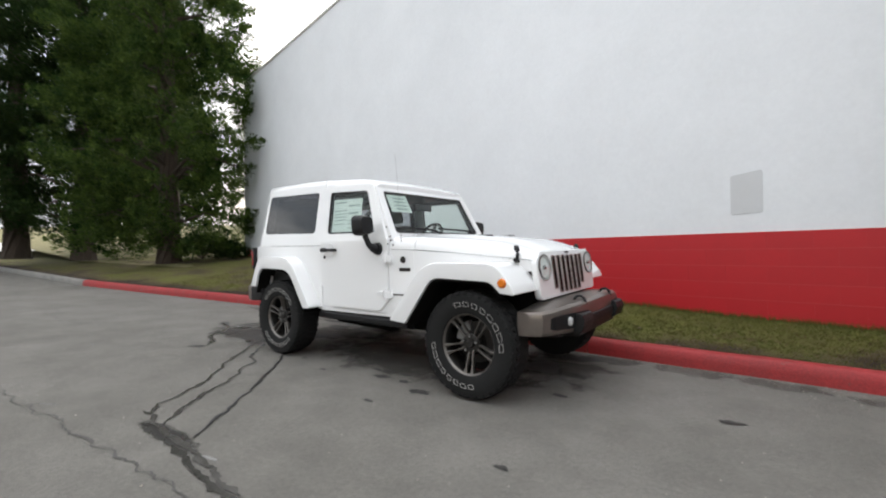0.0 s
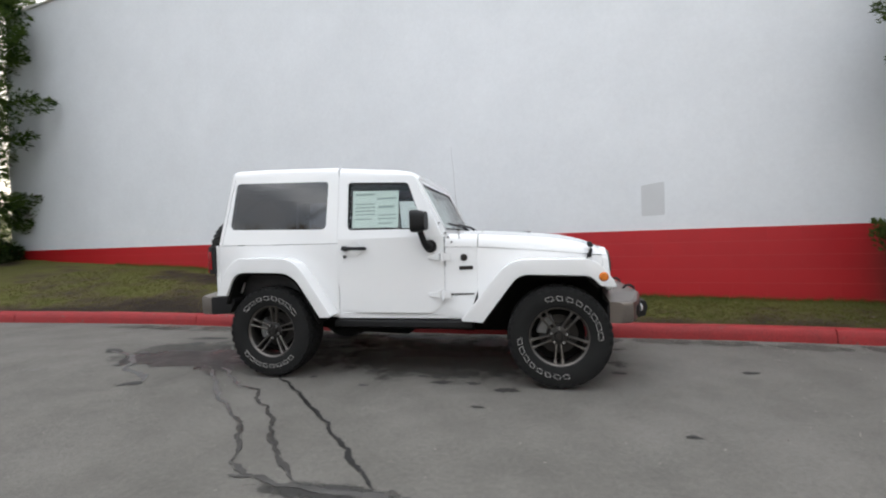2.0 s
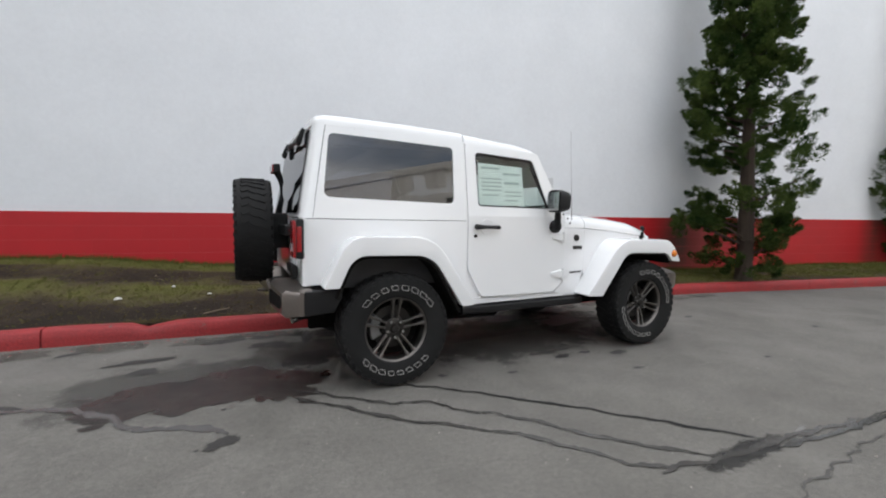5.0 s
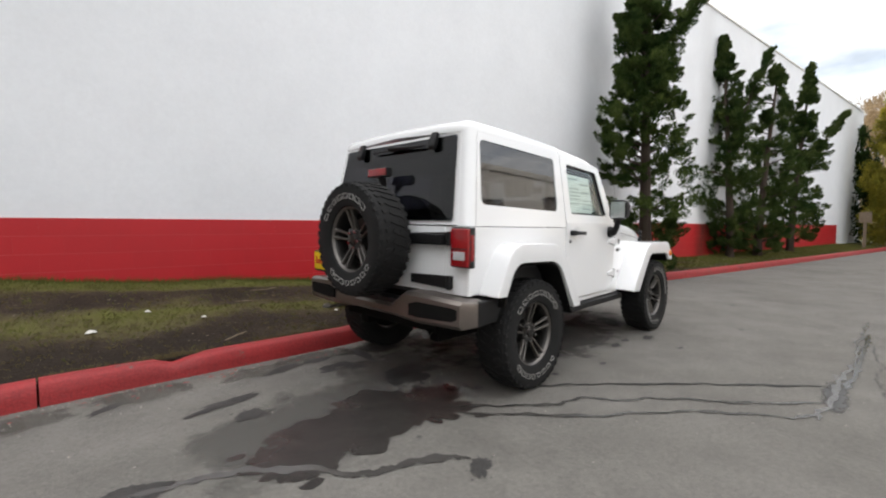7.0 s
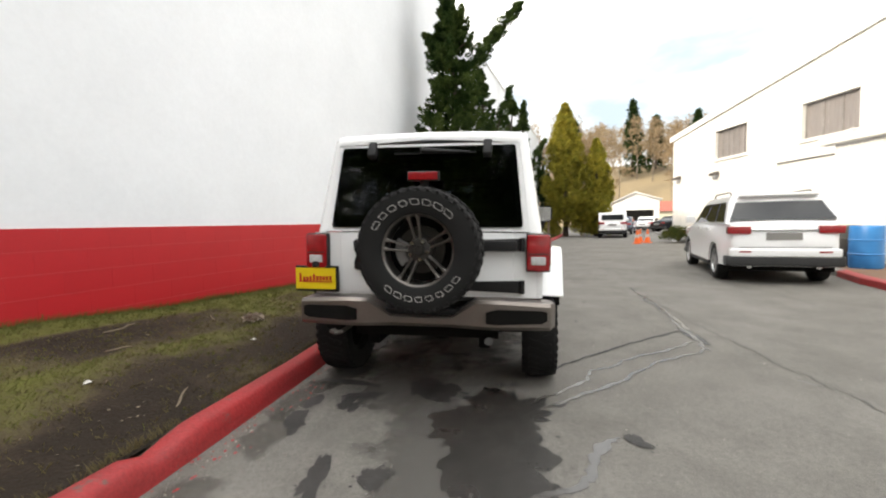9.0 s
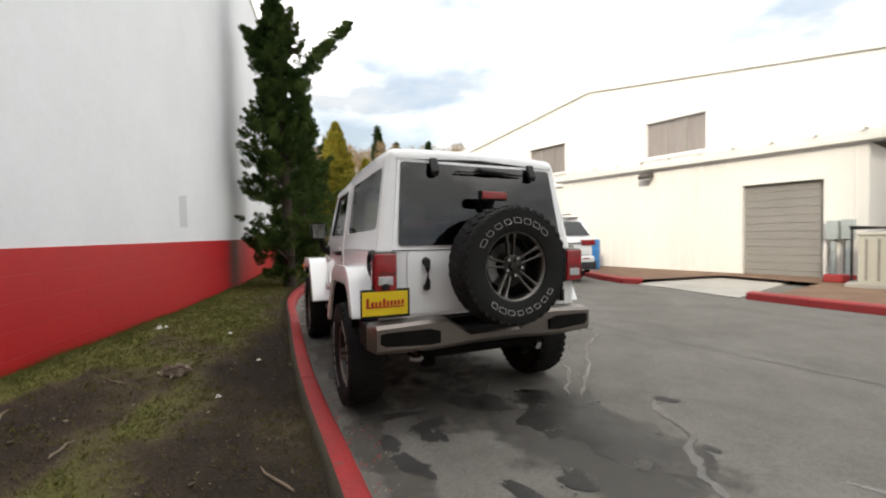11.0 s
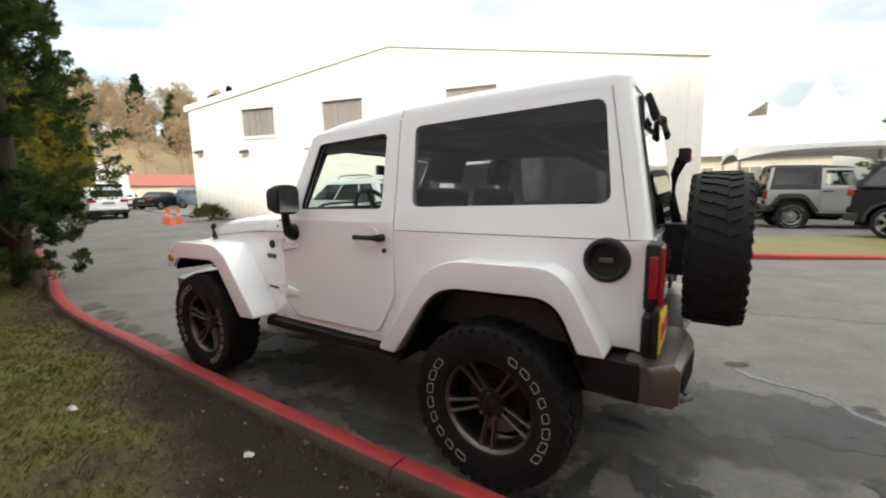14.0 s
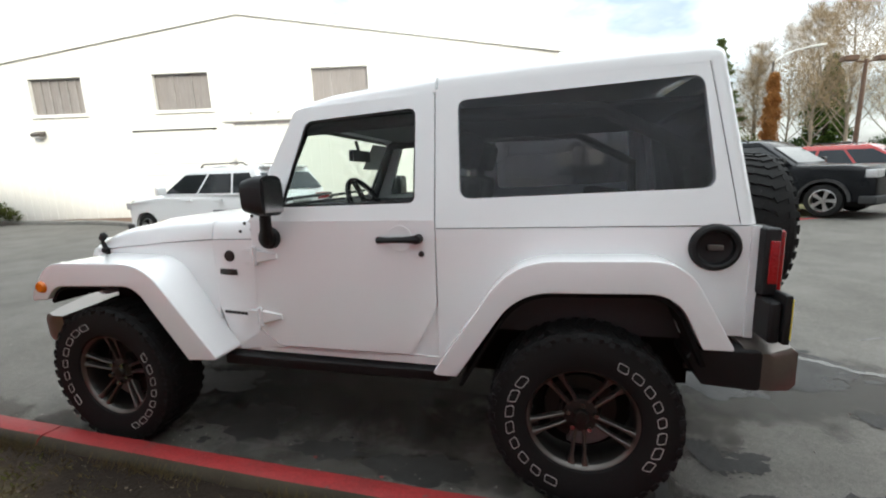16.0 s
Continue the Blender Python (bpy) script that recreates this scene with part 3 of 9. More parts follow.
def blot(name, x, y, rx, ry, ang, material, label, category, seed, ragged=0.55, lift=0.0034, n=96):
    """A flat stain with a ragged rim and crumbs of itself round about."""
    rng = random.Random(seed)
    DISC[0] += 1
    up = lift + 0.00018 * (DISC[0] % 11)
    bm = bmesh.new()
    ca, sa = math.cos(radians(ang)), math.sin(radians(ang))

    def put(cx, cy, ax, ay, count, sd):
        ring = []
        for k in range(count):
            a = 2 * math.pi * k / count
            c, s_ = math.cos(a), math.sin(a)
            q = 1.0 + ragged * (0.75 * noise.noise(Vector((c * 1.1 + sd, s_ * 1.1, sd * 0.3))) + 0.5 * noise.noise(Vector((c * 3.2, s_ * 3.2 + sd, 2.0))) + 0.3 * noise.noise(Vector((c * 8.5 + sd, s_ * 8.5, 4.0))))
            u, v = cx + ax * q * c, cy + ay * q * s_
            px_, py_ = x + u * ca - v * sa, y + u * sa + v * ca
            ring.append(bm.verts.new((px_, py_, road_z(px_) + up)))
        mx_ = x + cx * ca - cy * sa
        mid = bm.verts.new((mx_, y + cx * sa + cy * ca, road_z(mx_) + up))
        for k in range(count):
            bm.faces.new((mid, ring[k], ring[(k + 1) % count]))

    put(0, 0, rx, ry, n, seed * 1.7)
    for k in range(int(5 + 10 * rng.random())):
        a, d = rng.uniform(0, 6.28), rng.uniform(1.0, 1.45)
        r_ = min(rx, ry) * rng.uniform(0.03, 0.13)
        put(rx * d * math.cos(a), ry * d * math.sin(a), r_ * rng.uniform(0.8, 2.0), r_, 10, seed + k)
    return tagged(part(name, bm, material), label, category)


for i, (x, y, rx, ry, a) in enumerate(((-2.02, -0.52, 0.4, 0.34, -18), (-2.52, -0.56, 0.44, 0.26, 8), (-2.84, -0.6, 0.23, 0.17, 25))):
    blot("wet_patch", x, y, rx, ry, a, M_WETGROUND, "dark wet patch spreading over the asphalt behind the car", "puddle", 3 + i, 0.6)
for i, (x, y, rx, ry, a) in enumerate(((-1.66, -0.08, 0.2, 0.13, 20), (-1.6, 0.62, 0.05, 0.2, -10), (-1.98, 0.52, 0.1, 0.055, 10), (-2.87, 0.31, 0.2, 0.055, 12), (-2.8, 0.04, 0.1, 0.07, 0), (-2.27, -1.29, 0.1, 0.05, 25), (-1.85, 0.45, 0.07, 0.12, 15), (-2.04, 0.45, 0.08, 0.05, 0), (-1.98, 0.76, 0.1, 0.05, 0))):
    blot("wet_spot", x, y, rx, ry, a, M_DARKSPOT, "small dark wet spot on the asphalt", "stain", 20 + i, 0.7)
stain("damp_patch", -2.55, -0.32, 1.0, 0.62, 15, M_DARKPATCH, "damp darker asphalt round the wet patch", "stain", 0.001)
# broad darker oval on the road below the car
stain("damp_patch", 0.2, -0.05, 1.9, 0.95, 0, M_DARKPATCH, "darker asphalt under the car", "stain", 0.001)
for i, (x, y, rx, ry, a) in enumerate(((-1.62, 0.03, 0.2, 0.1, 20), (-2.3, 0.72, 0.14, 0.06, 20), (-1.3, 0.72, 0.18, 0.1, 0), (-0.37, -0.62, 0.055, 0.035, 0), (0.31, -0.85, 0.085, 0.04, 10), (0.1, -0.72, 0.05, 0.025, 0), (0.26, -0.71, 0.06, 0.028, 20), (0.56, -0.85, 0.06, 0.03, 0), (0.72, -0.63, 0.06, 0.028, 0), (0.83, -0.97, 0.08, 0.045, 5), (0.45, -0.7, 0.05, 0.03, 0), (-0.83, -0.85, 0.035, 0.025, 0), (-0.31, -1.01, 0.04, 0.022, 0), (0.65, -1.33, 0.045, 0.02, 0), (1.72, -0.44, 0.06, 0.03, 0), (2.77, -0.3, 0.06, 0.03, 0), (1.9, -1.6, 0.04, 0.02, 0), (3.6, -1.2, 0.05, 0.025, 0), (0.6, 0.6, 0.28, 0.18, 0), (-0.5, 0.8, 0.24, 0.1, 0), (1.2, 0.2, 0.28, 0.18, 0), (-3.4, 0.7, 0.1, 0.04, 30), (-3.44, -0.42, 0.16, 0.07, -25), (0.0, 0.75, 0.2, 0.09, 0), (1.5, 0.7, 0.2, 0.1, 10))):
    blot("oil_spot", x, y, rx, ry, a, M_DARKSPOT, "small black oil spot on the asphalt", "stain", 60 + i, 0.8, n=48)
stain("oil_patch", 0.1, -2.43, 0.5, 0.1, 2, M_OIL, "dark patch where the wet trails meet", "stain", 0.003)
trail("crack", [(-4.2, -3.05), (-1.92, -2.9), (-1.0, -2.81), (-0.15, -2.75), (0.7, -2.67), (2.0, -2.64)], 0.013, M_CRACK, "thin dark crack along the lane", "crack", 0.08, seed=11)
trail("crack", [(-0.2, -5.1), (1.2, -4.6), (2.5, -4.7), (4.5, -4.4), (7.0, -4.6)], 0.016, M_CRACK, "thin dark crack across the lane", "crack", 0.1, seed=12)
trail("crack", [(-4.6, -1.6), (-5.6, -1.9), (-6.8, -1.7), (-8.5, -2.2)], 0.016, M_CRACK, "thin dark crack in the asphalt", "crack", 0.1, seed=13)
for x, y, a in ((0.6, -2.42, 10), (2.2, -2.5, 5), (-3.5, -1.15, 20), (-1.2, -2.75, 30), (-3.3, -2.0, 0)):
    stain("pale_mark", x, y, 0.16, 0.022, a, M_PALE, "pale scuff on the asphalt", "scuff", 0.004)
# grit along the gutter and over the lane
bm = bmesh.new()
rng = random.Random(9)
for _ in range(900):
    x = rng.uniform(-5, 5)
    y = kerb_y(x) - abs(rng.gauss(0.03, 0.16)) - 0.03 if rng.random() < 0.6 else rng.uniform(-3.6, 0.8)
    r_ = rng.uniform(0.003, 0.009)
    z = road_z(x) + r_ * 0.4
    vs = [bm.verts.new((x + r_ * c * rng.uniform(0.7, 1.3), y + r_ * s_ * rng.uniform(0.7, 1.3), z - r_ * 0.6)) for c, s_ in ((1, 0), (-0.5, 0.87), (-0.5, -0.87))]
    t_ = bm.verts.new((x, y, z + r_ * 0.7))
    for i in range(3):
        bm.faces.new((vs[i], vs[(i + 1) % 3], t_))
tagged(part("road_grit", bm, surf("grit", (0.12, 0.11, 0.1), (0.35, 0.32, 0.28), rough=0.9, island=0.6)), "loose grit and crumbs on the asphalt", "grit", kind="stuff")

# dark silt washed against the kerb, and dark blotches below the car
M_BLOTCH = soft_mat("gutter_silt", (0.07, 0.062, 0.053), 0.9, 0.42, 2.6, 0.36, 0.12)
rng = random.Random(61)
for i in range(15):
    x = -4.4 + i * 0.62 + rng.uniform(-0.15, 0.15)
    stain("gutter_silt", x, kerb_y(x) - rng.uniform(0.16, 0.3), rng.uniform(0.4, 0.7), rng.uniform(0.16, 0.3), math.degrees(math.atan2(kerb_y(x + 0.3) - kerb_y(x - 0.3), 0.6)), M_BLOTCH, "dark silt washed against the kerb", "dirt", 0.0015)
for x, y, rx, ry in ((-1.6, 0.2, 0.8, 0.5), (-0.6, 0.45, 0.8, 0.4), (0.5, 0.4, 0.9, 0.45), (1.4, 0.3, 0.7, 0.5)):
    stain("gutter_silt", x, y, rx, ry, rng.uniform(-10, 10), M_BLOTCH, "dark blotch on the asphalt below the car", "dirt", 0.0015)


# ---- what covers the verge ----
def cover(x, y):
    """0: bare soil, 1: thick grass."""
    d = y - kerb_y(max(-40, min(60, x))) - 0.15
    w = wall_y(x) - y
    soil = lerp([(-40, 0.3), (-8, 0.3), (-4, 0.85), (-2, 0.72), (0, 0.62), (1, 0.35), (2, 0.08), (30, 0.05)], x)
    f = (d - soil) / 0.35
    n1 = noise.noise(Vector((x * 0.9, y * 1.3, 7))) + 0.6 * noise.noise(Vector((x * 2.6, y * 2.6, 9)))
    c = 0.5 + 0.35 * min(max(f, -1.2), 0.9) + 0.5 * n1
    if -7 < x < -0.5 and 0.35 < w < 1.0:
        c -= 0.35
    if w < 0.35:
        c += 0.45
    return min(max(c, 0.0), 1.0)


verge = bpy.data.objects["verge"]
att = verge.data.color_attributes.new("cover", "FLOAT_COLOR", "POINT")
for i, v in enumerate(verge.data.vertices):
    c_ = cover(v.co.x, v.co.y)
    att.data[i].color = (c_, c_, c_, 1)
m = bpy.data.materials.new("verge_ground")
m.use_nodes = True
n, l = m.node_tree.nodes, m.node_tree.links
bs = n["Principled BSDF"]
bs.inputs["Roughness"].default_value = 0.95
bs.inputs["Specular IOR Level"].default_value = 0.2
at_ = n.new("ShaderNodeVertexColor")
at_.layer_name = "cover"
tc = n.new("ShaderNodeTexCoord")
big = n.new("ShaderNodeTexNoise")
big.inputs["Scale"].default_value, big.inputs["Detail"].default_value = 5.0, 8.0
fine_ = n.new("ShaderNodeTexNoise")
fine_.inputs["Scale"].default_value, fine_.inputs["Detail"].default_value = 45.0, 6.0
for q in (big, fine_):
    l.new(tc.outputs["Object"], q.inputs["Vector"])
s1 = n.new("ShaderNodeMath")
s1.operation = "MULTIPLY_ADD"
l.new(big.outputs["Fac"], s1.inputs[0])
s1.inputs[1].default_value = 0.7
l.new(at_.outputs["Color"], s1.inputs[2])
s2 = n.new("ShaderNodeMath")
s2.operation = "MULTIPLY_ADD"
l.new(fine_.outputs["Fac"], s2.inputs[0])
s2.inputs[1].default_value = 0.6
l.new(s1.outputs[0], s2.inputs[2])
rp = n.new("ShaderNodeValToRGB")
e = rp.color_ramp.elements
e[0].position, e[0].color = 0.35, (0.024, 0.0175, 0.0125, 1)
e[1].position, e[1].color = 1.0, (0.105, 0.108, 0.025, 1)
for pos, col in ((0.55, (0.043, 0.031, 0.021, 1)), (0.68, (0.075, 0.06, 0.031, 1)), (0.8, (0.095, 0.088, 0.029, 1))):
    x_ = e.new(pos)
    x_.color = col
mr = n.new("ShaderNodeMapRange")
l.new(s2.outputs[0], mr.inputs["Value"])
mr.inputs["From Min"].default_value, mr.inputs["From Max"].default_value = 0.25, 1.75
l.new(mr.outputs["Result"], rp.inputs["Fac"])
l.new(rp.outputs["Color"], bs.inputs["Base Color"])
bp = n.new("ShaderNodeBump")
bp.inputs["Strength"].default_value, bp.inputs["Distance"].default_value = 0.8, 0.03
l.new(fine_.outputs["Fac"], bp.inputs["Height"])
l.new(bp.outputs["Normal"], bs.inputs["Normal"])
verge.data.materials[0] = m

M_BLADE = surf("grass_blade", (0.062, 0.088, 0.017), (0.135, 0.13, 0.04), rough=0.8, spec=0.12, scale=1.5, island=0.5)
M_STRAW = surf("dry_grass_blade", (0.14, 0.112, 0.055), (0.1, 0.08, 0.038), rough=0.85, spec=0.12, scale=1.5, island=0.5)


def grass_patch(name, count, xr, dense, material, tall, seed, label, want):
    rng = random.Random(seed)
    V, F = [], []
    made = 0
    while made < count:
        x = rng.uniform(*xr)
        k, w = kerb_y(x) + 0.17, wall_y(x)
        y = rng.uniform(k, w - 0.01)
        c = cover(x, y)
        if not want(c, rng):
            continue
        made += 1
        z = verge_z(x, y) - 0.004
        for _ in range(dense):
            a = rng.uniform(0, 2 * math.pi)
            h = tall * rng.uniform(0.4, 1.2)
            bx, by = x + rng.gauss(0, 0.018), y + rng.gauss(0, 0.018)
            wd = rng.uniform(0.0016, 0.0036)
            ln = h * rng.uniform(0.3, 1.3)
            i = len(V)
            V += [(bx - wd * math.sin(a), by + wd * math.cos(a), z), (bx + wd * math.sin(a), by - wd * math.cos(a), z), (bx + ln * 0.45 * math.cos(a), by + ln * 0.45 * math.sin(a), z + h * 0.75), (bx + ln * math.cos(a), by + ln * math.sin(a), z + h)]
            F += [(i, i + 1, i + 2), (i, i + 2, i + 3)]
    me = bpy.data.meshes.new(name)
    me.from_pydata(V, [], F)
    me.materials.append(material)
    return tagged(new(name, me), label, "grass", kind="stuff")


grass_patch("grass", 9000, (-9, 9), 6, M_BLADE, 0.028, 21, "short mossy green grass on the verge", lambda c, r: r.random() < c * c)
grass_patch("dry_grass", 5000, (-9, 9), 5, M_STRAW, 0.026, 22, "dry straw-coloured grass on the verge", lambda c, r: r.random() < 0.15 + 0.6 * c * (1 - c) * 2)
grass_patch("grass", 5000, (9, 27), 5, M_BLADE, 0.06, 23, "green grass strip below the trees", lambda c, r: r.random() < c)
# longer grass against the wall
rng = random.Random(31)
V, F = [], []
for _ in range(9000):
    x = rng.uniform(-9, 10)
    y = wall_y(x) - abs(rng.gauss(0, 0.06)) - 0.005
    z = verge_z(x, y) - 0.005
    a, h = rng.uniform(0, 6.28), rng.uniform(0.03, 0.09)
    i = len(V)
    V += [(x - 0.003, y, z), (x + 0.003, y, z), (x + 0.3 * h * math.cos(a), y - 0.4 * h * abs(math.sin(a)), z + h)]
    F.append((i, i + 1, i + 2))
me = bpy.data.meshes.new("wall_grass")
me.from_pydata(V, [], F)
me.materials.append(M_BLADE)
tagged(new("wall_grass", me), "longer grass along the foot of the red wall", "grass", kind="stuff")
# thin grass and moss hanging over the back of the kerb
rng = random.Random(35)
V, F = [], []
for _ in range(7000):
    x = rng.uniform(-5, 6)
    if noise.noise(Vector((x * 2.2, 4, 1))) + rng.gauss(0, 0.2) < -0.05:
        continue
    y = kerb_y(x) + 0.155 + abs(rng.gauss(0, 0.03))
    z = road_z(x) + 0.105 + rng.uniform(0, 0.02)
    a, h = rng.uniform(0, 6.28), rng.uniform(0.025, 0.06)
    i = len(V)
    V += [(x - 0.0025, y, z), (x + 0.0025, y, z), (x + 0.6 * h * math.cos(a), y + 0.6 * h * math.sin(a), z + h)]
    F.append((i, i + 1, i + 2))
me = bpy.data.meshes.new("kerb_tuft")
me.from_pydata(V, [], F)
me.materials.append(M_STRAW)
tagged(new("kerb_tuft", me), "thin dry grass along the back of the kerb", "grass", kind="stuff")
# crumbs, leaf bits
rng = random.Random(33)
V, F = [], []
for _ in range(1700):
    x = rng.uniform(-8, 7)
    y = rng.uniform(kerb_y(x) + 0.16, wall_y(x))
    z = verge_z(x, y) + 0.006
    r_, a = rng.uniform(0.004, 0.014) * (2.2 if rng.random() < 0.04 else 1), rng.uniform(0, 6.28)
    i = len(V)
    t_ = rng.uniform(-0.5, 0.5)
    V += [(x + r_ * math.cos(a + b), y + r_ * 0.6 * math.sin(a + b), z + r_ * t_ * math.cos(b)) for b in (0, 1.4, 2.8, 4.4)]
    F.append((i, i + 1, i + 2, i + 3))
me = bpy.data.meshes.new("leaf_litter")
me.from_pydata(V, [], F)
me.materials.append(surf("leaf_bits", (0.035, 0.025, 0.016), (0.16, 0.125, 0.085), rough=0.85, island=1.0, scale=0.5))
tagged(new("leaf_litter", me), "small dead leaves and crumbs scattered on the verge", "leaf litter", kind="stuff")
M_STICK = surf("weathered_stick", (0.22, 0.17, 0.12), (0.12, 0.09, 0.06), rough=0.9, scale=12.0, bump=0.3)
M_SCRAP = surf("paper_scrap", (0.7, 0.68, 0.64), (0.5, 0.47, 0.43), rough=0.8, scale=20.0)


def stick(x, y, length, ang, r=0.012):
    bm = bmesh.new()
    rng = random.Random(int(x * 100))
    pts = []
    for i in range(6):
        t = i / 5 - 0.5
        px_, py_ = x + length * t * math.cos(ang), y + length * t * math.sin(ang)
        pts.append((px_ + rng.gauss(0, 0.006), py_ + rng.gauss(0, 0.006), verge_z(px_, py_) + r * 0.8 + rng.uniform(0, 0.012)))
    tube(bm, pts, [r * 0.6, r, r, r * 0.9, r * 0.8, r * 0.4], 6)
    tagged(part("stick", bm, M_STICK, smooth=True), "broken weathered stick lying on the verge", "stick", group="sticks on the verge")


for a in ((-1.63, 2.7, 0.34, 0.15, 0.008), (-2.0, 2.32, 0.2, -0.1, 0.007), (-2.41, 1.42, 0.26, 0.5, 0.008), (-0.9, 2.4, 0.22, 1.0, 0.006)):
    stick(*a)


def scrap(x, y, r, seed, material, label, name, cat):
    rng = random.Random(seed)
    bm = bmesh.new()
    k = 9
    rows = []
    for j in range(3):
        rr = r * (1 - j * 0.33)
        rows.append([(x + rr * rng.uniform(0.6, 1.2) * math.cos(2 * math.pi * i / k), y + rr * 0.7 * rng.uniform(0.6, 1.2) * math.sin(2 * math.pi * i / k), verge_z(x, y) + 0.006 + j * r * 0.22 + rng.uniform(0, r * 0.15)) for i in range(k)])
    loft(bm, rows, caps=True)
    tagged(part(name, bm, material, smooth=False), label, cat)


for i, (x, y, r_) in enumerate(((-3.36, 1.93, 0.05), (1.02, 2.5, 0.06), (0.9, 1.8, 0.045), (1.1, 2.45, 0.04), (-1.2, 1.75, 0.03), (-2.9, 2.3, 0.035), (-0.3, 1.5, 0.03), (-2.5, 2.0, 0.03))):
    scrap(x, y, r_, 40 + i, M_SCRAP, "small crumpled pale scrap on the verge", "scrap", "litter")
# leaf heap
hp = thing("leaf_heap", "heap of curled brown leaves on the verge", "leaves", Matrix.Translation((-0.72, 2.08, verge_z(-0.72, 2.08))))
rng = random.Random(77)
M_DEADLEAF = surf("dead_leaf", (0.12, 0.075, 0.045), (0.3, 0.24, 0.19), rough=0.8, scale=10.0, objrand=0.7)
for i in range(46):
    bm = bmesh.new()
    L_, W_ = rng.uniform(0.025, 0.05), rng.uniform(0.011, 0.022)
    rows = [[(-L_, 0, 0.01), (-L_ * 0.4, -W_, 0.02), (L_ * 0.4, -W_ * 0.8, 0.022), (L_, 0, 0.004)], [(-L_, 0.001, 0.01), (-L_ * 0.4, W_, 0.02), (L_ * 0.4, W_ * 0.8, 0.022), (L_, 0.001, 0.004)]]
    mid = [(-L_, 0, 0.01), (-L_ * 0.4, 0, 0), (L_ * 0.4, 0, 0.0), (L_, 0, 0.004)]
    loft(bm, [rows[0], mid, rows[1]], closed=False)
    part("leaf", bm, M_DEADLEAF, hp, smooth=True, angle=80, m=Matrix.Translation((rng.gauss(0, 0.045), rng.gauss(0, 0.035), 0.008 + abs(rng.gauss(0, 0.025)))) @ Euler((rng.uniform(-0.9, 0.9), rng.uniform(-0.9, 0.9), rng.uniform(0, 6.28))).to_matrix().to_4x4())


# ---- the white off-road vehicle ----
M_BRONZE = surf("bronze_grey_metal", (0.24, 0.21, 0.19), (0.17, 0.15, 0.135), rough=0.32, scale=3.0, metal=0.75, fine=60.0)
M_RIM = surf("dark_bronze_wheel", (0.05, 0.047, 0.044), (0.035, 0.033, 0.031), rough=0.4, scale=6.0, metal=0.7)
M_RIMFACE = surf("brushed_bronze_face", (0.175, 0.163, 0.15), (0.12, 0.11, 0.102), rough=0.34, scale=6.0, metal=0.8)
M_CHROME = surf("bright_steel", (0.55, 0.55, 0.55), (0.4, 0.4, 0.4), rough=0.25, metal=1.0, scale=10.0)
M_STEEL = surf("dull_steel", (0.2, 0.19, 0.18), (0.09, 0.07, 0.06), rough=0.6, metal=0.8, scale=8.0)
M_LETTER = surf("white_tyre_letters", (0.5, 0.49, 0.47), (0.3, 0.29, 0.28), rough=0.7, scale=20.0)
M_REDLENS = surf("red_lamp_lens", (0.36, 0.008, 0.012), (0.2, 0.004, 0.008), rough=0.12, scale=20.0, fine=120.0, bump=0.3, coat=0.6)
M_CLEARLENS = surf("clear_lamp_lens", (0.6, 0.6, 0.6), (0.35, 0.35, 0.36), rough=0.1, scale=30.0, fine=100.0, coat=0.7)
M_ORANGE = surf("amber_lamp_lens", (0.75, 0.2, 0.01), (0.6, 0.14, 0.005), rough=0.15, scale=20.0, coat=0.5)
M_CALIPER = surf("grey_cast_metal", (0.3, 0.3, 0.3), (0.2, 0.2, 0.2), rough=0.5, scale=12.0, metal=0.5)
M_UNDER = surf("black_underbody", (0.005, 0.005, 0.005), (0.01, 0.009, 0.008), rough=0.95, spec=0.12, scale=6.0)
M_SEAT = surf("black_seat_cloth", (0.014, 0.014, 0.015), (0.022, 0.022, 0.024), rough=0.9, scale=12.0, fine=200.0, bump=0.2)
M_DASH = surf("dark_dashboard", (0.018, 0.018, 0.02), (0.03, 0.03, 0.032), rough=0.6, scale=5.0)
M_PAPER = surf("white_paper", (0.72, 0.76, 0.74), (0.66, 0.71, 0.69), rough=0.8, scale=3.0)
M_PRINT = surf("grey_print", (0.3, 0.36, 0.35), (0.4, 0.45, 0.44), rough=0.8, scale=6.0)
M_YELLOW = surf("yellow_plate", (0.78, 0.58, 0.015), (0.7, 0.5, 0.01), rough=0.4, scale=5.0)
M_REDPRINT = surf("red_print", (0.5, 0.02, 0.015), (0.42, 0.015, 0.012), rough=0.45, scale=8.0)
G_CLEAR = glass("clear_car_glass", (0.92, 0.96, 0.945))
G_TINT = glass("dark_tinted_glass", (0.7, 0.7, 0.73), ior=1.42)
# copy of the tinted glass, darker and shinier to force the right side's reflection
G_TINTR = glass("dark_mirroring_glass", (0.35, 0.355, 0.38), ior=2.0)
G_SIDE = glass("clean_door_glass", (0.95, 0.97, 0.96), ior=1.25)
G_REAR = glass("dark_rear_glass", (0.15, 0.15, 0.17), ior=1.7)
G_SCREEN = glass("windscreen_glass", (0.9, 0.94, 0.92))

BELT = 1.175


def side_y(z):
    return 0.782 if z < BELT else 0.782 - (z - BELT) * 0.15


def side_at(s):
    return lambda u, v, w: (u, s * (side_y(v) - w), v)


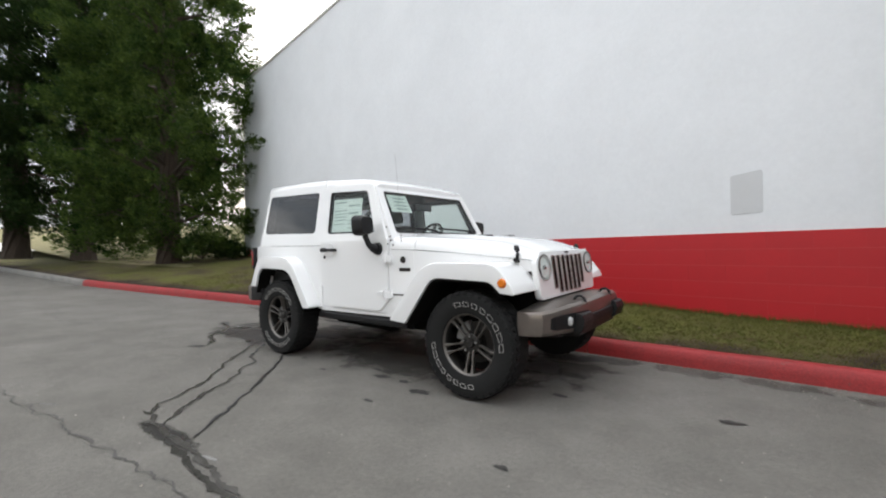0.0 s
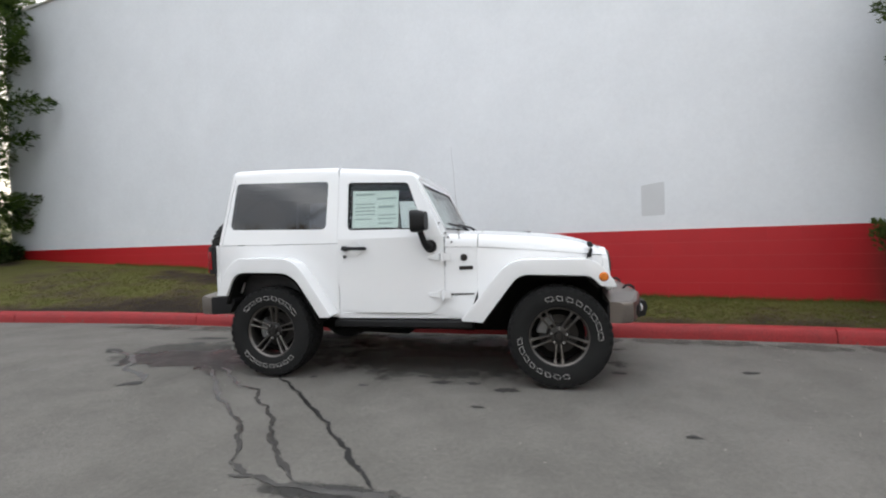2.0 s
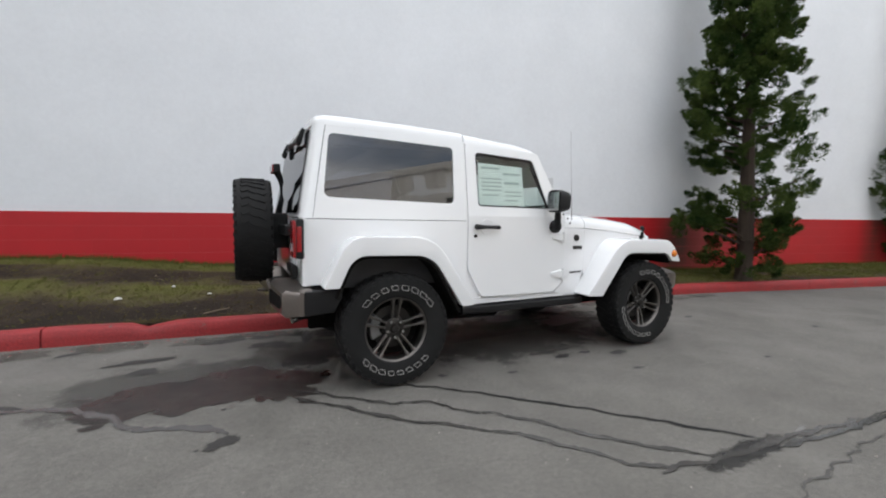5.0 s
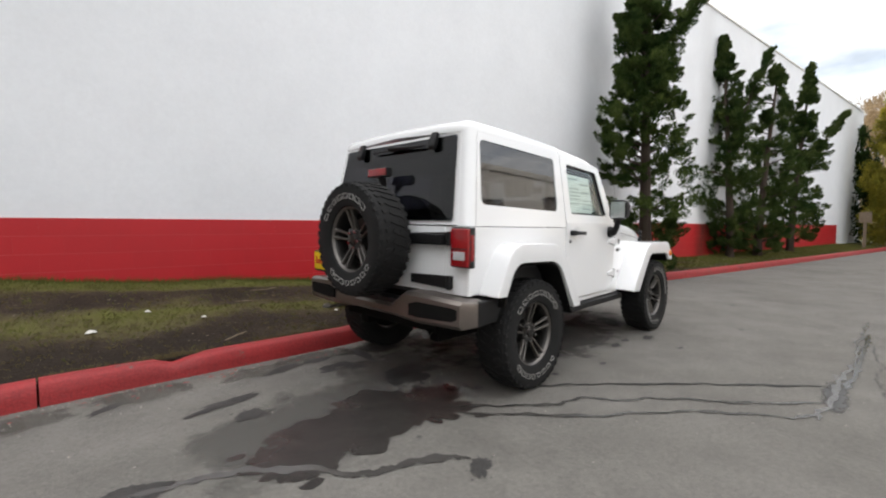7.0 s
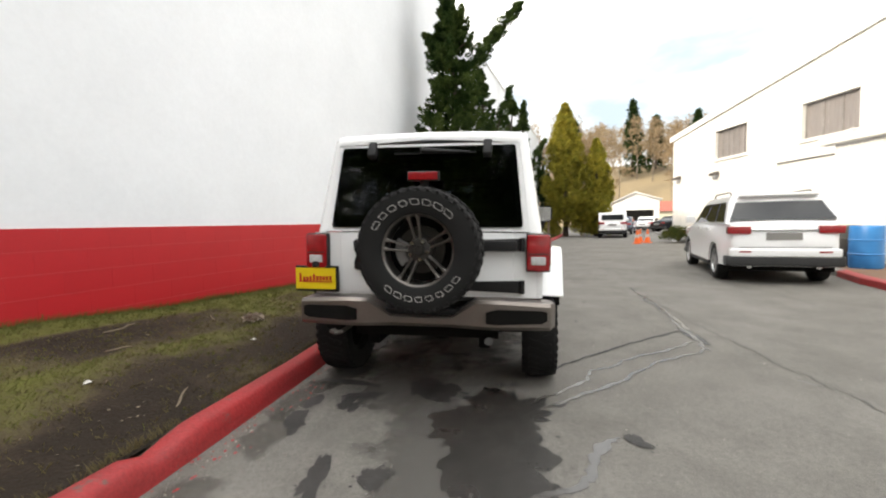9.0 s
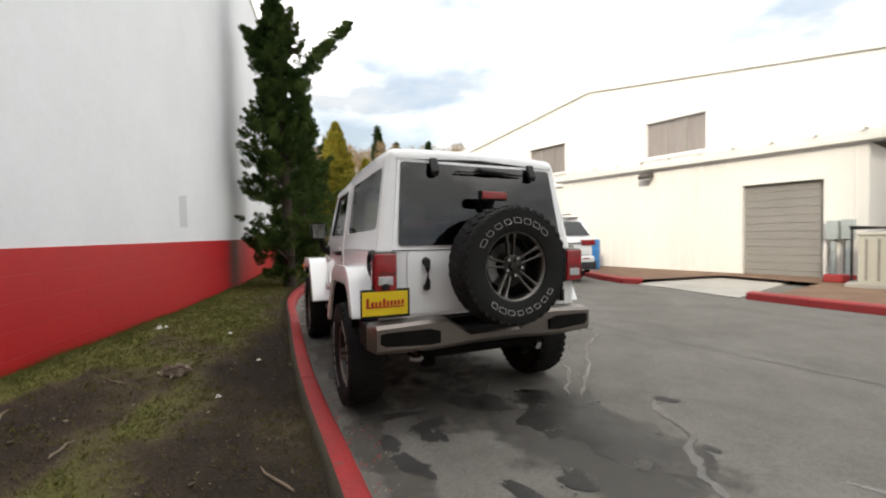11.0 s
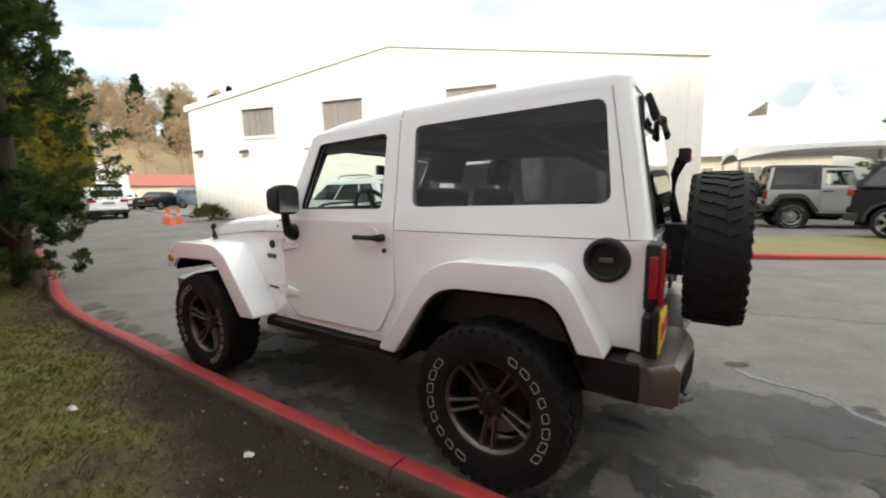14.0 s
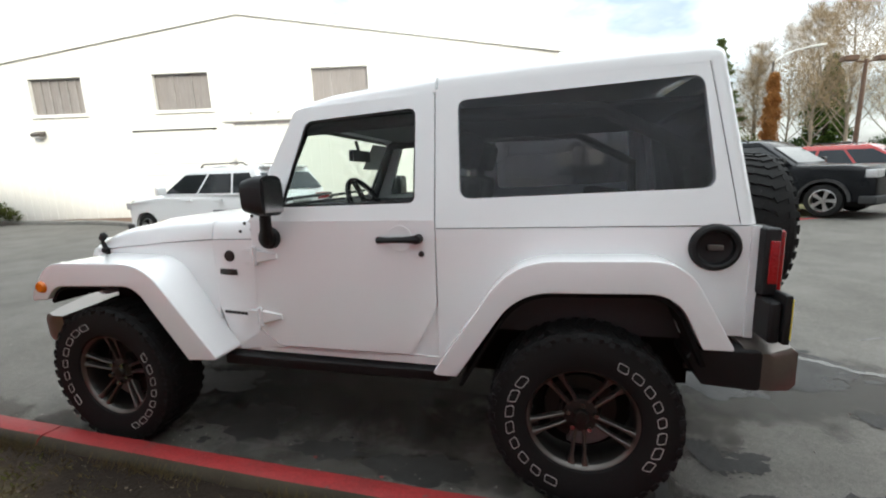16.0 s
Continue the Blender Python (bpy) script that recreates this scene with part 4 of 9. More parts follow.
def ray_hit(poly, c, a):
    """How far a ray from c at angle a goes before it leaves an outline."""
    d = Vector((math.cos(a), math.sin(a)))
    best = None
    for i in range(len(poly)):
        p, q = Vector(poly[i]) - c, Vector(poly[(i + 1) % len(poly)]) - c
        e = q - p
        den = d.x * e.y - d.y * e.x
        if abs(den) < 1e-12:
            continue
        t = (p.x * e.y - p.y * e.x) / den
        k = (p.x * d.y - p.y * d.x) / den
        if t > 0 and -1e-9 <= k <= 1 + 1e-9 and (best is None or t > best):
            best = t
    return c + d * best


def ring_panel(bm, outer, inner, at, w0, w1):
    """A plate with an opening; both outlines in the panel's two coordinates."""
    c = sum((Vector(p) for p in inner), Vector((0, 0))) / len(inner)
    angs = sorted({round(math.atan2(p[1] - c.y, p[0] - c.x), 5) for p in list(outer) + list(inner)})
    loops = []
    for poly in (outer, inner):
        pts = [ray_hit(poly, c, a) for a in angs]
        for w in (w0, w1):
            loops.append([bm.verts.new(at(p.x, p.y, w)) for p in pts])
    of, ob_, nf, nb = loops
    n = len(angs)
    fs = []
    for i in range(n):
        j = (i + 1) % n
        for a, b in ((of, nf), (nf, nb), (nb, ob_), (ob_, of)):
            fs.append(bm.faces.new((a[i], a[j], b[j], b[i])))
    bmesh.ops.recalc_face_normals(bm, faces=fs)


def plate(bm, outline, at, w0, w1):
    """A solid plate with the given outline."""
    f = [bm.verts.new(at(u, v, w0)) for u, v in outline]
    b = [bm.verts.new(at(u, v, w1)) for u, v in outline]
    fs = [bm.faces.new(f), bm.faces.new(list(reversed(b)))]
    n = len(f)
    for i in range(n):
        fs.append(bm.faces.new((f[i], f[(i + 1) % n], b[(i + 1) % n], b[i])))
    bmesh.ops.recalc_face_normals(bm, faces=fs)


def platem(outline, at, w0, w1):
    bm = bmesh.new()
    plate(bm, outline, at, w0, w1)
    return bm


def tyre_mesh(r=0.398, w=0.255, rr=0.218):
    """A tyre about the y axis with shoulder and tread blocks."""
    bm = bmesh.new()
    h = w / 2
    lathe(bm, [(rr, -h * 0.72), (rr + 0.012, -h * 0.86), (rr + 0.06, -h * 0.99), (r * 0.84, -h), (r * 0.92, -h * 0.95), (r * 0.962, -h * 0.82), (r * 0.968, 0), (r * 0.962, h * 0.82), (r * 0.92, h * 0.95), (r * 0.84, h), (rr + 0.06, h * 0.99), (rr + 0.012, h * 0.86), (rr, h * 0.72)], "y", 56)
    return bm


def tread_mesh(r=0.398, w=0.255):
    """The blocks that stand proud of the tyre's crown."""
    bm = bmesh.new()
    h = w / 2
    n = 38
    for k in range(n):
        a = 2 * math.pi * k / n
        for row, (y, dy, da, dr, tw) in enumerate(((-0.81, 0.18, 0.4, 0.5, 0.0), (-0.42, 0.215, 0.39, 0.25, 0.42), (0.0, 0.215, 0.39, 0.0, -0.45), (0.42, 0.215, 0.39, 0.75, -0.42), (0.81, 0.18, 0.4, 0.0, 0.0))):
            b = a + dr * 2 * math.pi / n
            m = Matrix.Rotation(-b, 4, "Y") @ Matrix.Translation((r - (0.012 if row in (1, 2, 3) else 0.0225), y * h, 0)) @ Matrix.Rotation(tw, 4, "X")
            if row in (0, 4):
                m = m @ Matrix.Rotation((0.2 if row == 4 else -0.2), 4, "Z")
            box(bm, -0.014, 0.0055, -dy * h, dy * h, -da * math.pi * r / n * 1.15, da * math.pi * r / n * 1.15, m=m)
        for s in (-1, 1):
            m = Matrix.Rotation(-(a + (0.25 if s > 0 else 0.75) * 2 * math.pi / n), 4, "Y") @ Matrix.Translation((r * 0.915, s * h * 0.96, 0)) @ Matrix.Rotation(s * -0.35, 4, "Z")
            box(bm, -0.012, 0.009, -0.006, -0.001, -0.012, 0.012, m=m)
    return bm


def letters_mesh(r, y, n, a0, span, size=0.03, up=1):
    """A run of outlined plain marks along a sidewall; stands in for raised lettering."""
    bm = bmesh.new()
    rng = random.Random(n + int(a0 * 10))
    for k in range(n):
        a = a0 + span * (k / (n - 1) - 0.5)
        w_, h_ = size * rng.uniform(0.56, 0.76), size * 0.44
        t = 0.003
        m = Matrix.Rotation(-a, 4, "Y") @ Matrix.Translation((r, y, 0))
        # hollow slanting mark with rounded corners
        lean_ = 0.75
        ring = rounded([(-h_, -w_ - lean_ * h_ * 0.5), (-h_, w_ - lean_ * h_ * 0.5), (h_, w_ + lean_ * h_ * 0.5), (h_, -w_ + lean_ * h_ * 0.5)], size * rng.uniform(0.22, 0.38), 4)
        hole = [(u * (1 - t / h_), v * (1 - t / w_)) for u, v in ring]
        ring_panel(bm, ring, hole, lambda u, v, d: tuple(m @ Vector((u, -d, v))), 0.0016, -0.0016)
    return bm


def rim_mesh(face_only=False):
    """Barrel, or the five split spokes; outside towards -y."""
    bm = bmesh.new()
    if not face_only:
        lathe(bm, [(0.226, 0.09), (0.23, 0.08), (0.212, 0.05), (0.205, -0.05), (0.212, -0.08), (0.226, -0.096), (0.231, -0.09), (0.228, -0.075)], "y", 48)
        return bm
    for k in range(5):
        a = 2 * math.pi * k / 5 + math.pi / 2
        q = Matrix.Rotation(-a, 4, "Y")
        for s in (-1, 1):
            ring = []
            for rad, off, hw, y, th in ((0.05, 0.014, 0.0085, -0.048, 0.022), (0.085, 0.019, 0.0062, -0.06, 0.026), (0.13, 0.023, 0.0056, -0.07, 0.026), (0.175, 0.026, 0.0065, -0.08, 0.028), (0.192, 0.0275, 0.0095, -0.0855, 0.03), (0.217, 0.03, 0.0155, -0.092, 0.034)):
                z0, z1 = s * off - hw, s * off + hw
                ring.append([q @ Vector((rad, y + 0.003, z0)), q @ Vector((rad, y, z0 + hw * 0.4)), q @ Vector((rad, y, z1 - hw * 0.4)), q @ Vector((rad, y + 0.003, z1)), q @ Vector((rad, y + th, z1 + 0.002)), q @ Vector((rad, y + th, z0 - 0.002))])
            loft(bm, ring)
    return bm


def wheel(parent, x, y, z, s, spare=False):
    """s: which side the outside faces (-1: right)."""
    m = Matrix.Translation((x, y, z))
    turn = Matrix.Identity(4) if s < 0 else Matrix.Rotation(math.pi, 4, "Z") @ Matrix.Rotation(math.tau / 5, 4, "Y")
    if spare:
        turn = Matrix.Rotation(-math.pi / 2, 4, "Z")
    w = new("wheel" if not spare else "spare_wheel")
    w.parent = parent
    spin = Matrix.Rotation(radians({-1: 20, 1: 200}[s] + x * 14), 4, "Y")
    w.matrix_basis = (m if spare else LEAN_M.inverted() @ m) @ turn @ spin
    for nm, me, ma in WHEEL_PARTS:
        ob = new(nm, me)
        ob.parent = w
        if nm in ("tread", "sidewall_mark", "lug_nuts"):
            ob["kind"] = "stuff"
    return w


WHEEL_PARTS = []


def keep(name, bm, material, smooth=True, angle=35):
    me = finish(bm, name, smooth, angle)
    me.materials.append(material)
    WHEEL_PARTS.append((name, me, material))


keep("tyre", tyre_mesh(), M_RUBBER, True, 30)
keep("tread", tread_mesh(), M_RUBBER, True, 30)
keep("rim", rim_mesh(), M_RIM)
keep("spokes", rim_mesh(True), M_RIMFACE, True, 25)
_b = bmesh.new()
lathe(_b, [(0.0, -0.075), (0.026, -0.073), (0.032, -0.064), (0.034, -0.05)], "y", 20)
keep("hub_cap", _b, M_RIM)
_b = bmesh.new()
lathe(_b, [(0.0, -0.056), (0.058, -0.056), (0.074, -0.05), (0.08, -0.02)], "y", 30)
keep("hub", _b, M_RIM)
_b = bmesh.new()
lathe(_b, [(0.209, -0.084), (0.214, -0.094), (0.222, -0.1), (0.229, -0.1), (0.2325, -0.096), (0.233, -0.088)], "y", 56)
keep("rim_lip", _b, M_RIMFACE)
_b = bmesh.new()
for k in range(5):
    a = 2 * math.pi * (k + 0.5) / 5 + math.pi / 2
    cyl(_b, (0.058 * math.cos(a), -0.078, 0.058 * math.sin(a)), (0.058 * math.cos(a), -0.04, 0.058 * math.sin(a)), 0.0105, 0.0125, 10)
keep("lug_nuts", _b, M_CHROME)
_b = bmesh.new()
lathe(_b, [(0.0, 0.04), (0.206, 0.045), (0.206, 0.055), (0.0, 0.05)], "y", 32)
keep("backing", _b, M_UNDER)
_b = bmesh.new()
lathe(_b, [(0.05, 0.015), (0.062, -0.01), (0.085, -0.01), (0.09, 0.015), (0.15, 0.015), (0.15, 0.03), (0.05, 0.03)], "y", 32)
keep("brake_disc", _b, M_RIM)
_b = bmesh.new()
loft(_b, [[(r_ * math.cos(a_), y_, r_ * math.sin(a_)) for a_ in (2.55, 2.75, 2.95, 3.15, 3.35, 3.55, 3.7)] + [(r2_ * math.cos(a_), y_, r2_ * math.sin(a_)) for a_ in (3.7, 3.55, 3.35, 3.15, 2.95, 2.75, 2.55)] for r_, r2_, y_ in ((0.16, 0.1, -0.008), (0.168, 0.09, 0.002), (0.168, 0.09, 0.04))])
keep("brake_caliper", _b, M_CALIPER)
keep("sidewall_mark", letters_mesh(0.294, -0.1274, 8, math.pi / 2, 1.75, 0.04), M_LETTER, False)
keep("sidewall_mark", letters_mesh(0.294, -0.1274, 8, -math.pi / 2, 1.6, 0.038), M_LETTER, False)

car = thing("off_road_car", "white two-door off-road car with bronze wheels beside the kerb", "car")

LEAN_M = Matrix.Rotation(radians(1.1), 4, "X")   # the body leans a little away from the kerb
car.matrix_basis = LEAN_M

# wheels
for x_ in (-1.212, 1.212):
    for s_ in (-1, 1):
        wheel(car, x_ - 0.013 * s_, s_ * 0.795, 0.397, s_)
wheel(car, -2.068, -0.03, 1.07, -1, spare=True)

# body sides
for s in (-1, 1):
    at = side_at(s)
    q = rounded([(-1.853, 0.735), (-1.853, 1.168), (-0.601, 1.160), (-0.601, 0.53), (-0.66, 0.53), (-0.9, 0.93), (-1.0, 0.99), (-1.42, 0.99), (-1.52, 0.95), (-1.6, 0.735)], [0, 0.02, 0, 0, 0, 0.05, 0.05, 0.05, 0.05, 0])
    part("quarter_panel", platem(q, at, 0.0, 0.03), M_CARWHITE, car, bevel=0.004)
    # sill and cowl side in front of the door
    flank = [(-1.0, 0.778), (0.345, 0.776), (0.6, 0.744), (1.0, 0.676), (1.5, 0.594), (1.62, 0.57)]
    q = [(-0.604, 0.52), (-0.604, 0.56), (0.24, 0.56), (0.345, 0.64), (0.345, 1.108), (0.47, 1.106), (0.6, 1.101), (0.6, 0.75), (0.52, 0.52)]
    part("cowl_side", platem(q, lambda u, v, w, s=s: (u, s * (lerp(flank, u) - w), v), 0.0, 0.03), M_CARWHITE, car)
    part("rocker_panel", platem([(-0.66, 0.525), (-0.66, 0.95), (-0.5, 0.95), (-0.36, 0.66), (0.15, 0.66), (0.26, 0.95), (0.36, 0.95), (0.36, 0.525)], at, 0.014, 0.03), M_CARWHITE, car)
    # door
    d = new("door")
    d.parent = car
    dm = bmesh.new()
    low = rounded([(-0.5975, 1.2), (-0.5975, 0.80), (-0.475, 0.572), (0.235, 0.572), (0.335, 0.68), (0.335, 1.2)], [0, 0.12, 0.09, 0.1, 0.08, 0])
    plate(dm, low, at, -0.008, 0.035)
    outer = rounded([(-0.5975, 1.195), (0.335, 1.195), (0.315, 1.215), (0.085, 1.722), (-0.5975, 1.752)], [0, 0, 0.01, 0.05, 0.02])
    inner = rounded([(-0.508, 1.275), (0.172, 1.265), (0.028, 1.662), (-0.512, 1.69)], [0.035, 0.02, 0.05, 0.035])
    ring_panel(dm, outer, inner, at, -0.006, 0.032)
    part("door_panel", dm, M_CARWHITE, d, smooth=True, angle=30)
    sm = bmesh.new()
    inn2 = [(p[0] * 0.975 - 0.004, (p[1] - 1.478) * 0.95 + 1.478) for p in inner]
    ring_panel(sm, inner, inn2, at, 0.002, 0.02)
    part("window_seal", sm, M_BLACKPL, d, "black rubber window seal")
    part("window_pane", platem([(-0.505, 1.272), (0.165, 1.262), (0.026, 1.66), (-0.508, 1.686)], at, 0.014, 0.018), G_CLEAR if s < 0 else G_SIDE, d).visible_shadow = False
    hb = bmesh.new()
    tube(hb, [(-0.535, s * 0.80, 1.115), (-0.525, s * 0.822, 1.118), (-0.47, s * 0.832, 1.118), (-0.4, s * 0.832, 1.117), (-0.345, s * 0.822, 1.115), (-0.338, s * 0.80, 1.113)], [0.014, 0.019, 0.014, 0.013, 0.016, 0.012], 8)
    cyl(hb, (-0.525, s * 0.79, 1.118), (-0.525, s * 0.836, 1.118), 0.022, 0.02, 16)
    part("handle", hb, M_BLACKPL, d, "black plastic handle", smooth=True)
    part("handle_cup", lathem([(0.0, 0.786 * s), (0.05, 0.7905 * s), (0.058, 0.792 * s), (0.06, 0.788 * s)], "y", 28, (-0.435, 0, 1.118)), M_CARWHITE, d, smooth=True)
    part("lock", lathem([(0.0, s * 0.797), (0.012, s * 0.796), (0.014, s * 0.788)], "y", 16, (-0.535, 0, 1.048)), M_RIM, d, smooth=True)
    for z in (1.03, 0.722):
        hg = bmesh.new()
        loft(hg, [[(0.30, s * 0.785, z - 0.032), (0.30, s * 0.785, z + 0.032), (0.30, s * 0.812, z + 0.028), (0.30, s * 0.812, z - 0.028)], [(0.2, s * 0.785, z - 0.014), (0.2, s * 0.785, z + 0.014), (0.2, s * 0.797, z + 0.011), (0.2, s * 0.797, z - 0.011)]])
        cyl(hg, (0.318, s * 0.802, z - 0.045), (0.318, s * 0.802, z + 0.045), 0.013, seg=12)
        box(hg, 0.318, 0.39, s * 0.785 if s > 0 else s * 0.803, s * 0.803 if s > 0 else s * 0.785, z - 0.03, z + 0.03)
        part("hinge", hg, M_CARWHITE, d, smooth=True, angle=30)
    # mirror
    mi = new("mirror")
    mi.parent = car
    mb = bmesh.new()
    loft(mb, [rounded3 for rounded3 in [[(xx_, s * y_, z_) for y_, z_ in rounded([(0.825, 1.235), (0.985, 1.24), (0.99, 1.415), (0.83, 1.415)], 0.055)] for xx_ in (0.11,)]] + [[(0.16, s * y_, z_) for y_, z_ in rounded([(0.825, 1.235), (0.985, 1.24), (0.99, 1.415), (0.83, 1.415)], 0.055)], [(0.225, s * (0.908 + (y_ - 0.908) * 0.82), 1.325 + (z_ - 1.325) * 0.8) for y_, z_ in rounded([(0.825, 1.235), (0.985, 1.24), (0.99, 1.415), (0.83, 1.415)], 0.055)]])
    part("housing", mb, M_BLACKPL, mi, smooth=True, angle=50)
    part("mirror_glass", platem([(0.84, 1.25), (0.97, 1.255), (0.974, 1.4), (0.844, 1.4)], lambda u, v, w, s=s: (0.107 - w, s * u, v), 0, 0.003), M_CHROME, mi)
    arm = bmesh.new()
    tube(arm, [(0.22, s * 0.79, 1.12), (0.215, s * 0.83, 1.125), (0.19, s * 0.865, 1.16), (0.17, s * 0.89, 1.24)], [0.04, 0.04, 0.027, 0.025], 10)
    cyl(arm, (0.225, s * 0.785, 1.12), (0.225, s * 0.815, 1.12), 0.055, 0.05, 18)
    part("arm", arm, M_BLACKPL, mi, smooth=True)
    # hardtop side with the quarter window
    hs = bmesh.new()
    outer = [(-1.782, 1.172), (-0.602, 1.164), (-0.602, 1.762), (-1.676, 1.80)]
    inner = rounded([(-1.705, 1.312), (-0.712, 1.288), (-0.7, 1.708), (-1.655, 1.738)], [0.05, 0.05, 0.04, 0.05], 6)
    ring_panel(hs, outer, inner, at, -0.002, 0.03)
    part("hardtop_side", hs, M_CARWHITE, car, smooth=True, angle=30)
    part("quarter_window", platem(inner, at, 0.004, 0.009), G_TINT if s > 0 else G_TINTR, car, "dark tinted quarter window").visible_shadow = False
    # joint between the side and the rounded rear corner
    sm = bmesh.new()
    tube(sm, [at(-1.781, 1.18, -0.0015), at(-1.725, 1.5, -0.0015), at(-1.674, 1.785, -0.0015)], [0.0016, 0.0016, 0.0016], 5)
    part("seam", sm, M_BLACKPL, car)
    # flares
    fo = rounded([(-1.742, 0.73), (-1.565, 1.06), (-0.945, 1.05), (-0.6, 0.548), (-0.712, 0.548), (-0.965, 0.922), (-1.54, 0.935), (-1.636, 0.73)], [0.01, 0.2, 0.32, 0.02, 0.01, 0.26, 0.16, 0.01], 9)
    part("rear_flare", prismm(fo, "y", s * 0.745, s * 0.935), M_CARWHITE, car, bevel=0.02, angle=50)
    fo = rounded([(0.48, 0.533), (0.865, 1.008), (1.495, 1.003), (1.612, 0.85), (1.636, 0.792), (1.525, 0.802), (1.455, 0.877), (0.935, 0.892), (0.655, 0.523)], [0.015, 0.3, 0.28, 0.12, 0.012, 0.02, 0.12, 0.16, 0.01], 9)
    part("front_flare", prismm(fo, "y", s * 0.54, s * 0.935), M_CARWHITE, car, bevel=0.02, angle=50)
    # black linings that follow the arches
    for arch_, cx_ in ((rounded([(-0.718, 0.5), (-0.965, 0.918), (-1.54, 0.931), (-1.655, 0.66)], [0, 0.26, 0.16, 0], 9), -1.2), (rounded([(0.645, 0.5), (0.935, 0.888), (1.455, 0.873), (1.52, 0.79)], [0, 0.16, 0.12, 0], 9), 1.1)):
        inner_ = [(cx_ + (u - cx_) * 0.965, 0.5 + (v - 0.5) * 0.965) for u, v in arch_]
        part("arch_liner", prismm(list(arch_) + inner_[::-1], "y", s * 0.46, s * 0.918), M_UNDER, car, "black wheel arch lining", smooth=True)
    # turn lamp on the flare
    part("turn_lamp", lathem([(0.0, 0.02), (0.026, 0.016), (0.034, 0.004), (0.035, 0)], "y", 20), M_ORANGE, car, "amber turn lamp", smooth=True, m=Matrix.Translation((1.545, s * 0.933, 0.872)) @ Matrix.Rotation(0 if s > 0 else math.pi, 4, "Z"))
    # engine side panel below the bonnet
    ep = bmesh.new()
    plate(ep, [(0.601, 0.68), (0.601, 1.101), (1.0, 1.071), (1.46, 1.024), (1.6, 1.01), (1.6, 0.93), (1.0, 0.93), (0.78, 0.87)], lambda u, v, w, s=s: (u, s * (lerp(flank, u) - w), v), 0, 0.02)
    part("wheel_house", boxm(0.58, 1.6, *sorted((s * 0.47, s * 0.49)), 0.45, 0.98), M_UNDER, car)
    part("wheel_house", boxm(-1.66, -0.68, *sorted((s * 0.5, s * 0.52)), 0.45, 0.93), M_UNDER, car)
    part("engine_side", ep, M_CARWHITE, car)
    # badges on the engine side
    bx = lambda u: s * (lerp(flank, u) + 0.004)
    part("round_badge", lathem([(0.0, s * 0.008), (0.026, s * 0.007), (0.03, 0)], "y", 20, (0.495, bx(0.495), 1.022)), M_RIM, car, "small round dark badge", smooth=True)
    part("oblong_badge", boxm(-0.056, 0.056, -0.004, 0.004, -0.015, 0.015, m=Matrix.Translation((0.512, bx(0.512), 0.938)) @ Matrix.Rotation(-s * 0.125, 4, "Z")), M_RIM, car, "small bronze oblong badge", bevel=0.003)
    for k in range(8):
        part("name_mark", boxm(-0.0105, 0.0105, -0.0015, 0.0015, -0.0075, 0.0075, m=Matrix.Translation((0.372 + 0.0265 * k, bx(0.372 + 0.0265 * k) - s * 0.001, 0.722)) @ Matrix.Rotation(-s * 0.125, 4, "Z")), M_RIM, car)
    # screws of the windscreen hinges
    for u_, v_ in ((0.345, 1.225), (0.372, 1.19), (0.4, 1.15), (0.29, 1.31), (0.335, 1.16)):
        part("screw", lathem([(0.0, s * 0.006), (0.007, s * 0.005), (0.009, 0.0)], "y", 10, (u_, s * 0.778 if v_ < 1.2 else s * (0.757 - (v_ - 1.2) * 0.12), v_)), M_RIM, car, smooth=True)
    # black rail under the sill
    part("rock_rail", prismm(rounded([(0.7, 0.42), (0.795, 0.45), (0.795, 0.5), (0.72, 0.525)], 0.01), "x", -0.64, 0.56) if s > 0 else prismm(rounded([(-0.72, 0.525), (-0.795, 0.5), (-0.795, 0.45), (-0.7, 0.42)], 0.01), "x", -0.64, 0.56), M_BLACKPL, car, "black sill rail", bevel=0.006)

# roof: front panels and rear hardtop, in slices along the length
def roof_ring(x, top, half, drop=0.075):
    pts = [(half + 0.006, top - drop), (half + 0.002, top - min(0.042, drop * 0.55)), (half - 0.014, top - min(0.014, drop * 0.2)), (half - 0.05, top + 0.002), (half * 0.5, top + 0.014), (0, top + 0.02)]
    up = [(x, y, z) for y, z in pts] + [(x, -y, z) for y, z in reversed(pts[:-1])]
    low = [(x, -half + 0.02, top - drop), (x, 0, top - drop + 0.03), (x, half - 0.02, top - drop)]
    return up + low


def roof_top(x):
    return lerp([(-1.86, 1.825), (-1.76, 1.86), (-1.2, 1.857), (-0.6, 1.832), (-0.1, 1.79), (0.06, 1.76), (0.11, 1.722)], x)


bm = bmesh.new()
loft(bm, [roof_ring(x, roof_top(x) - dz, 0.688 - dy, 0.078 - dz) for x, dz, dy in ((-1.758, 0.06, 0.075), (-1.75, 0.034, 0.05), (-1.735, 0.016, 0.028), (-1.71, 0.006, 0.01), (-1.67, 0.0, 0.0), (-1.4, 0.0, 0.0), (-1.0, 0.0, 0.0), (-0.612, 0.0, 0.0))])
part("hardtop_roof", bm, M_CARWHITE, car, smooth=True, angle=50)
bm = bmesh.new()
loft(bm, [roof_ring(x, roof_top(x) - 0.006, 0.687) for x in (-0.6, -0.4, -0.1, 0.04, 0.09, 0.112)])
part("roof_front_panel", bm, M_CARWHITE, car, smooth=True, angle=50)
part("roof_lining", boxm(-1.7, 0.02, -0.62, 0.62, 1.655, 1.675), M_DASH, car)

# rear of the hardtop with the hinged glass
def rear_at(u, v, w):
    return (-1.856 + (v - 1.176) * 0.18 + w, u, v)


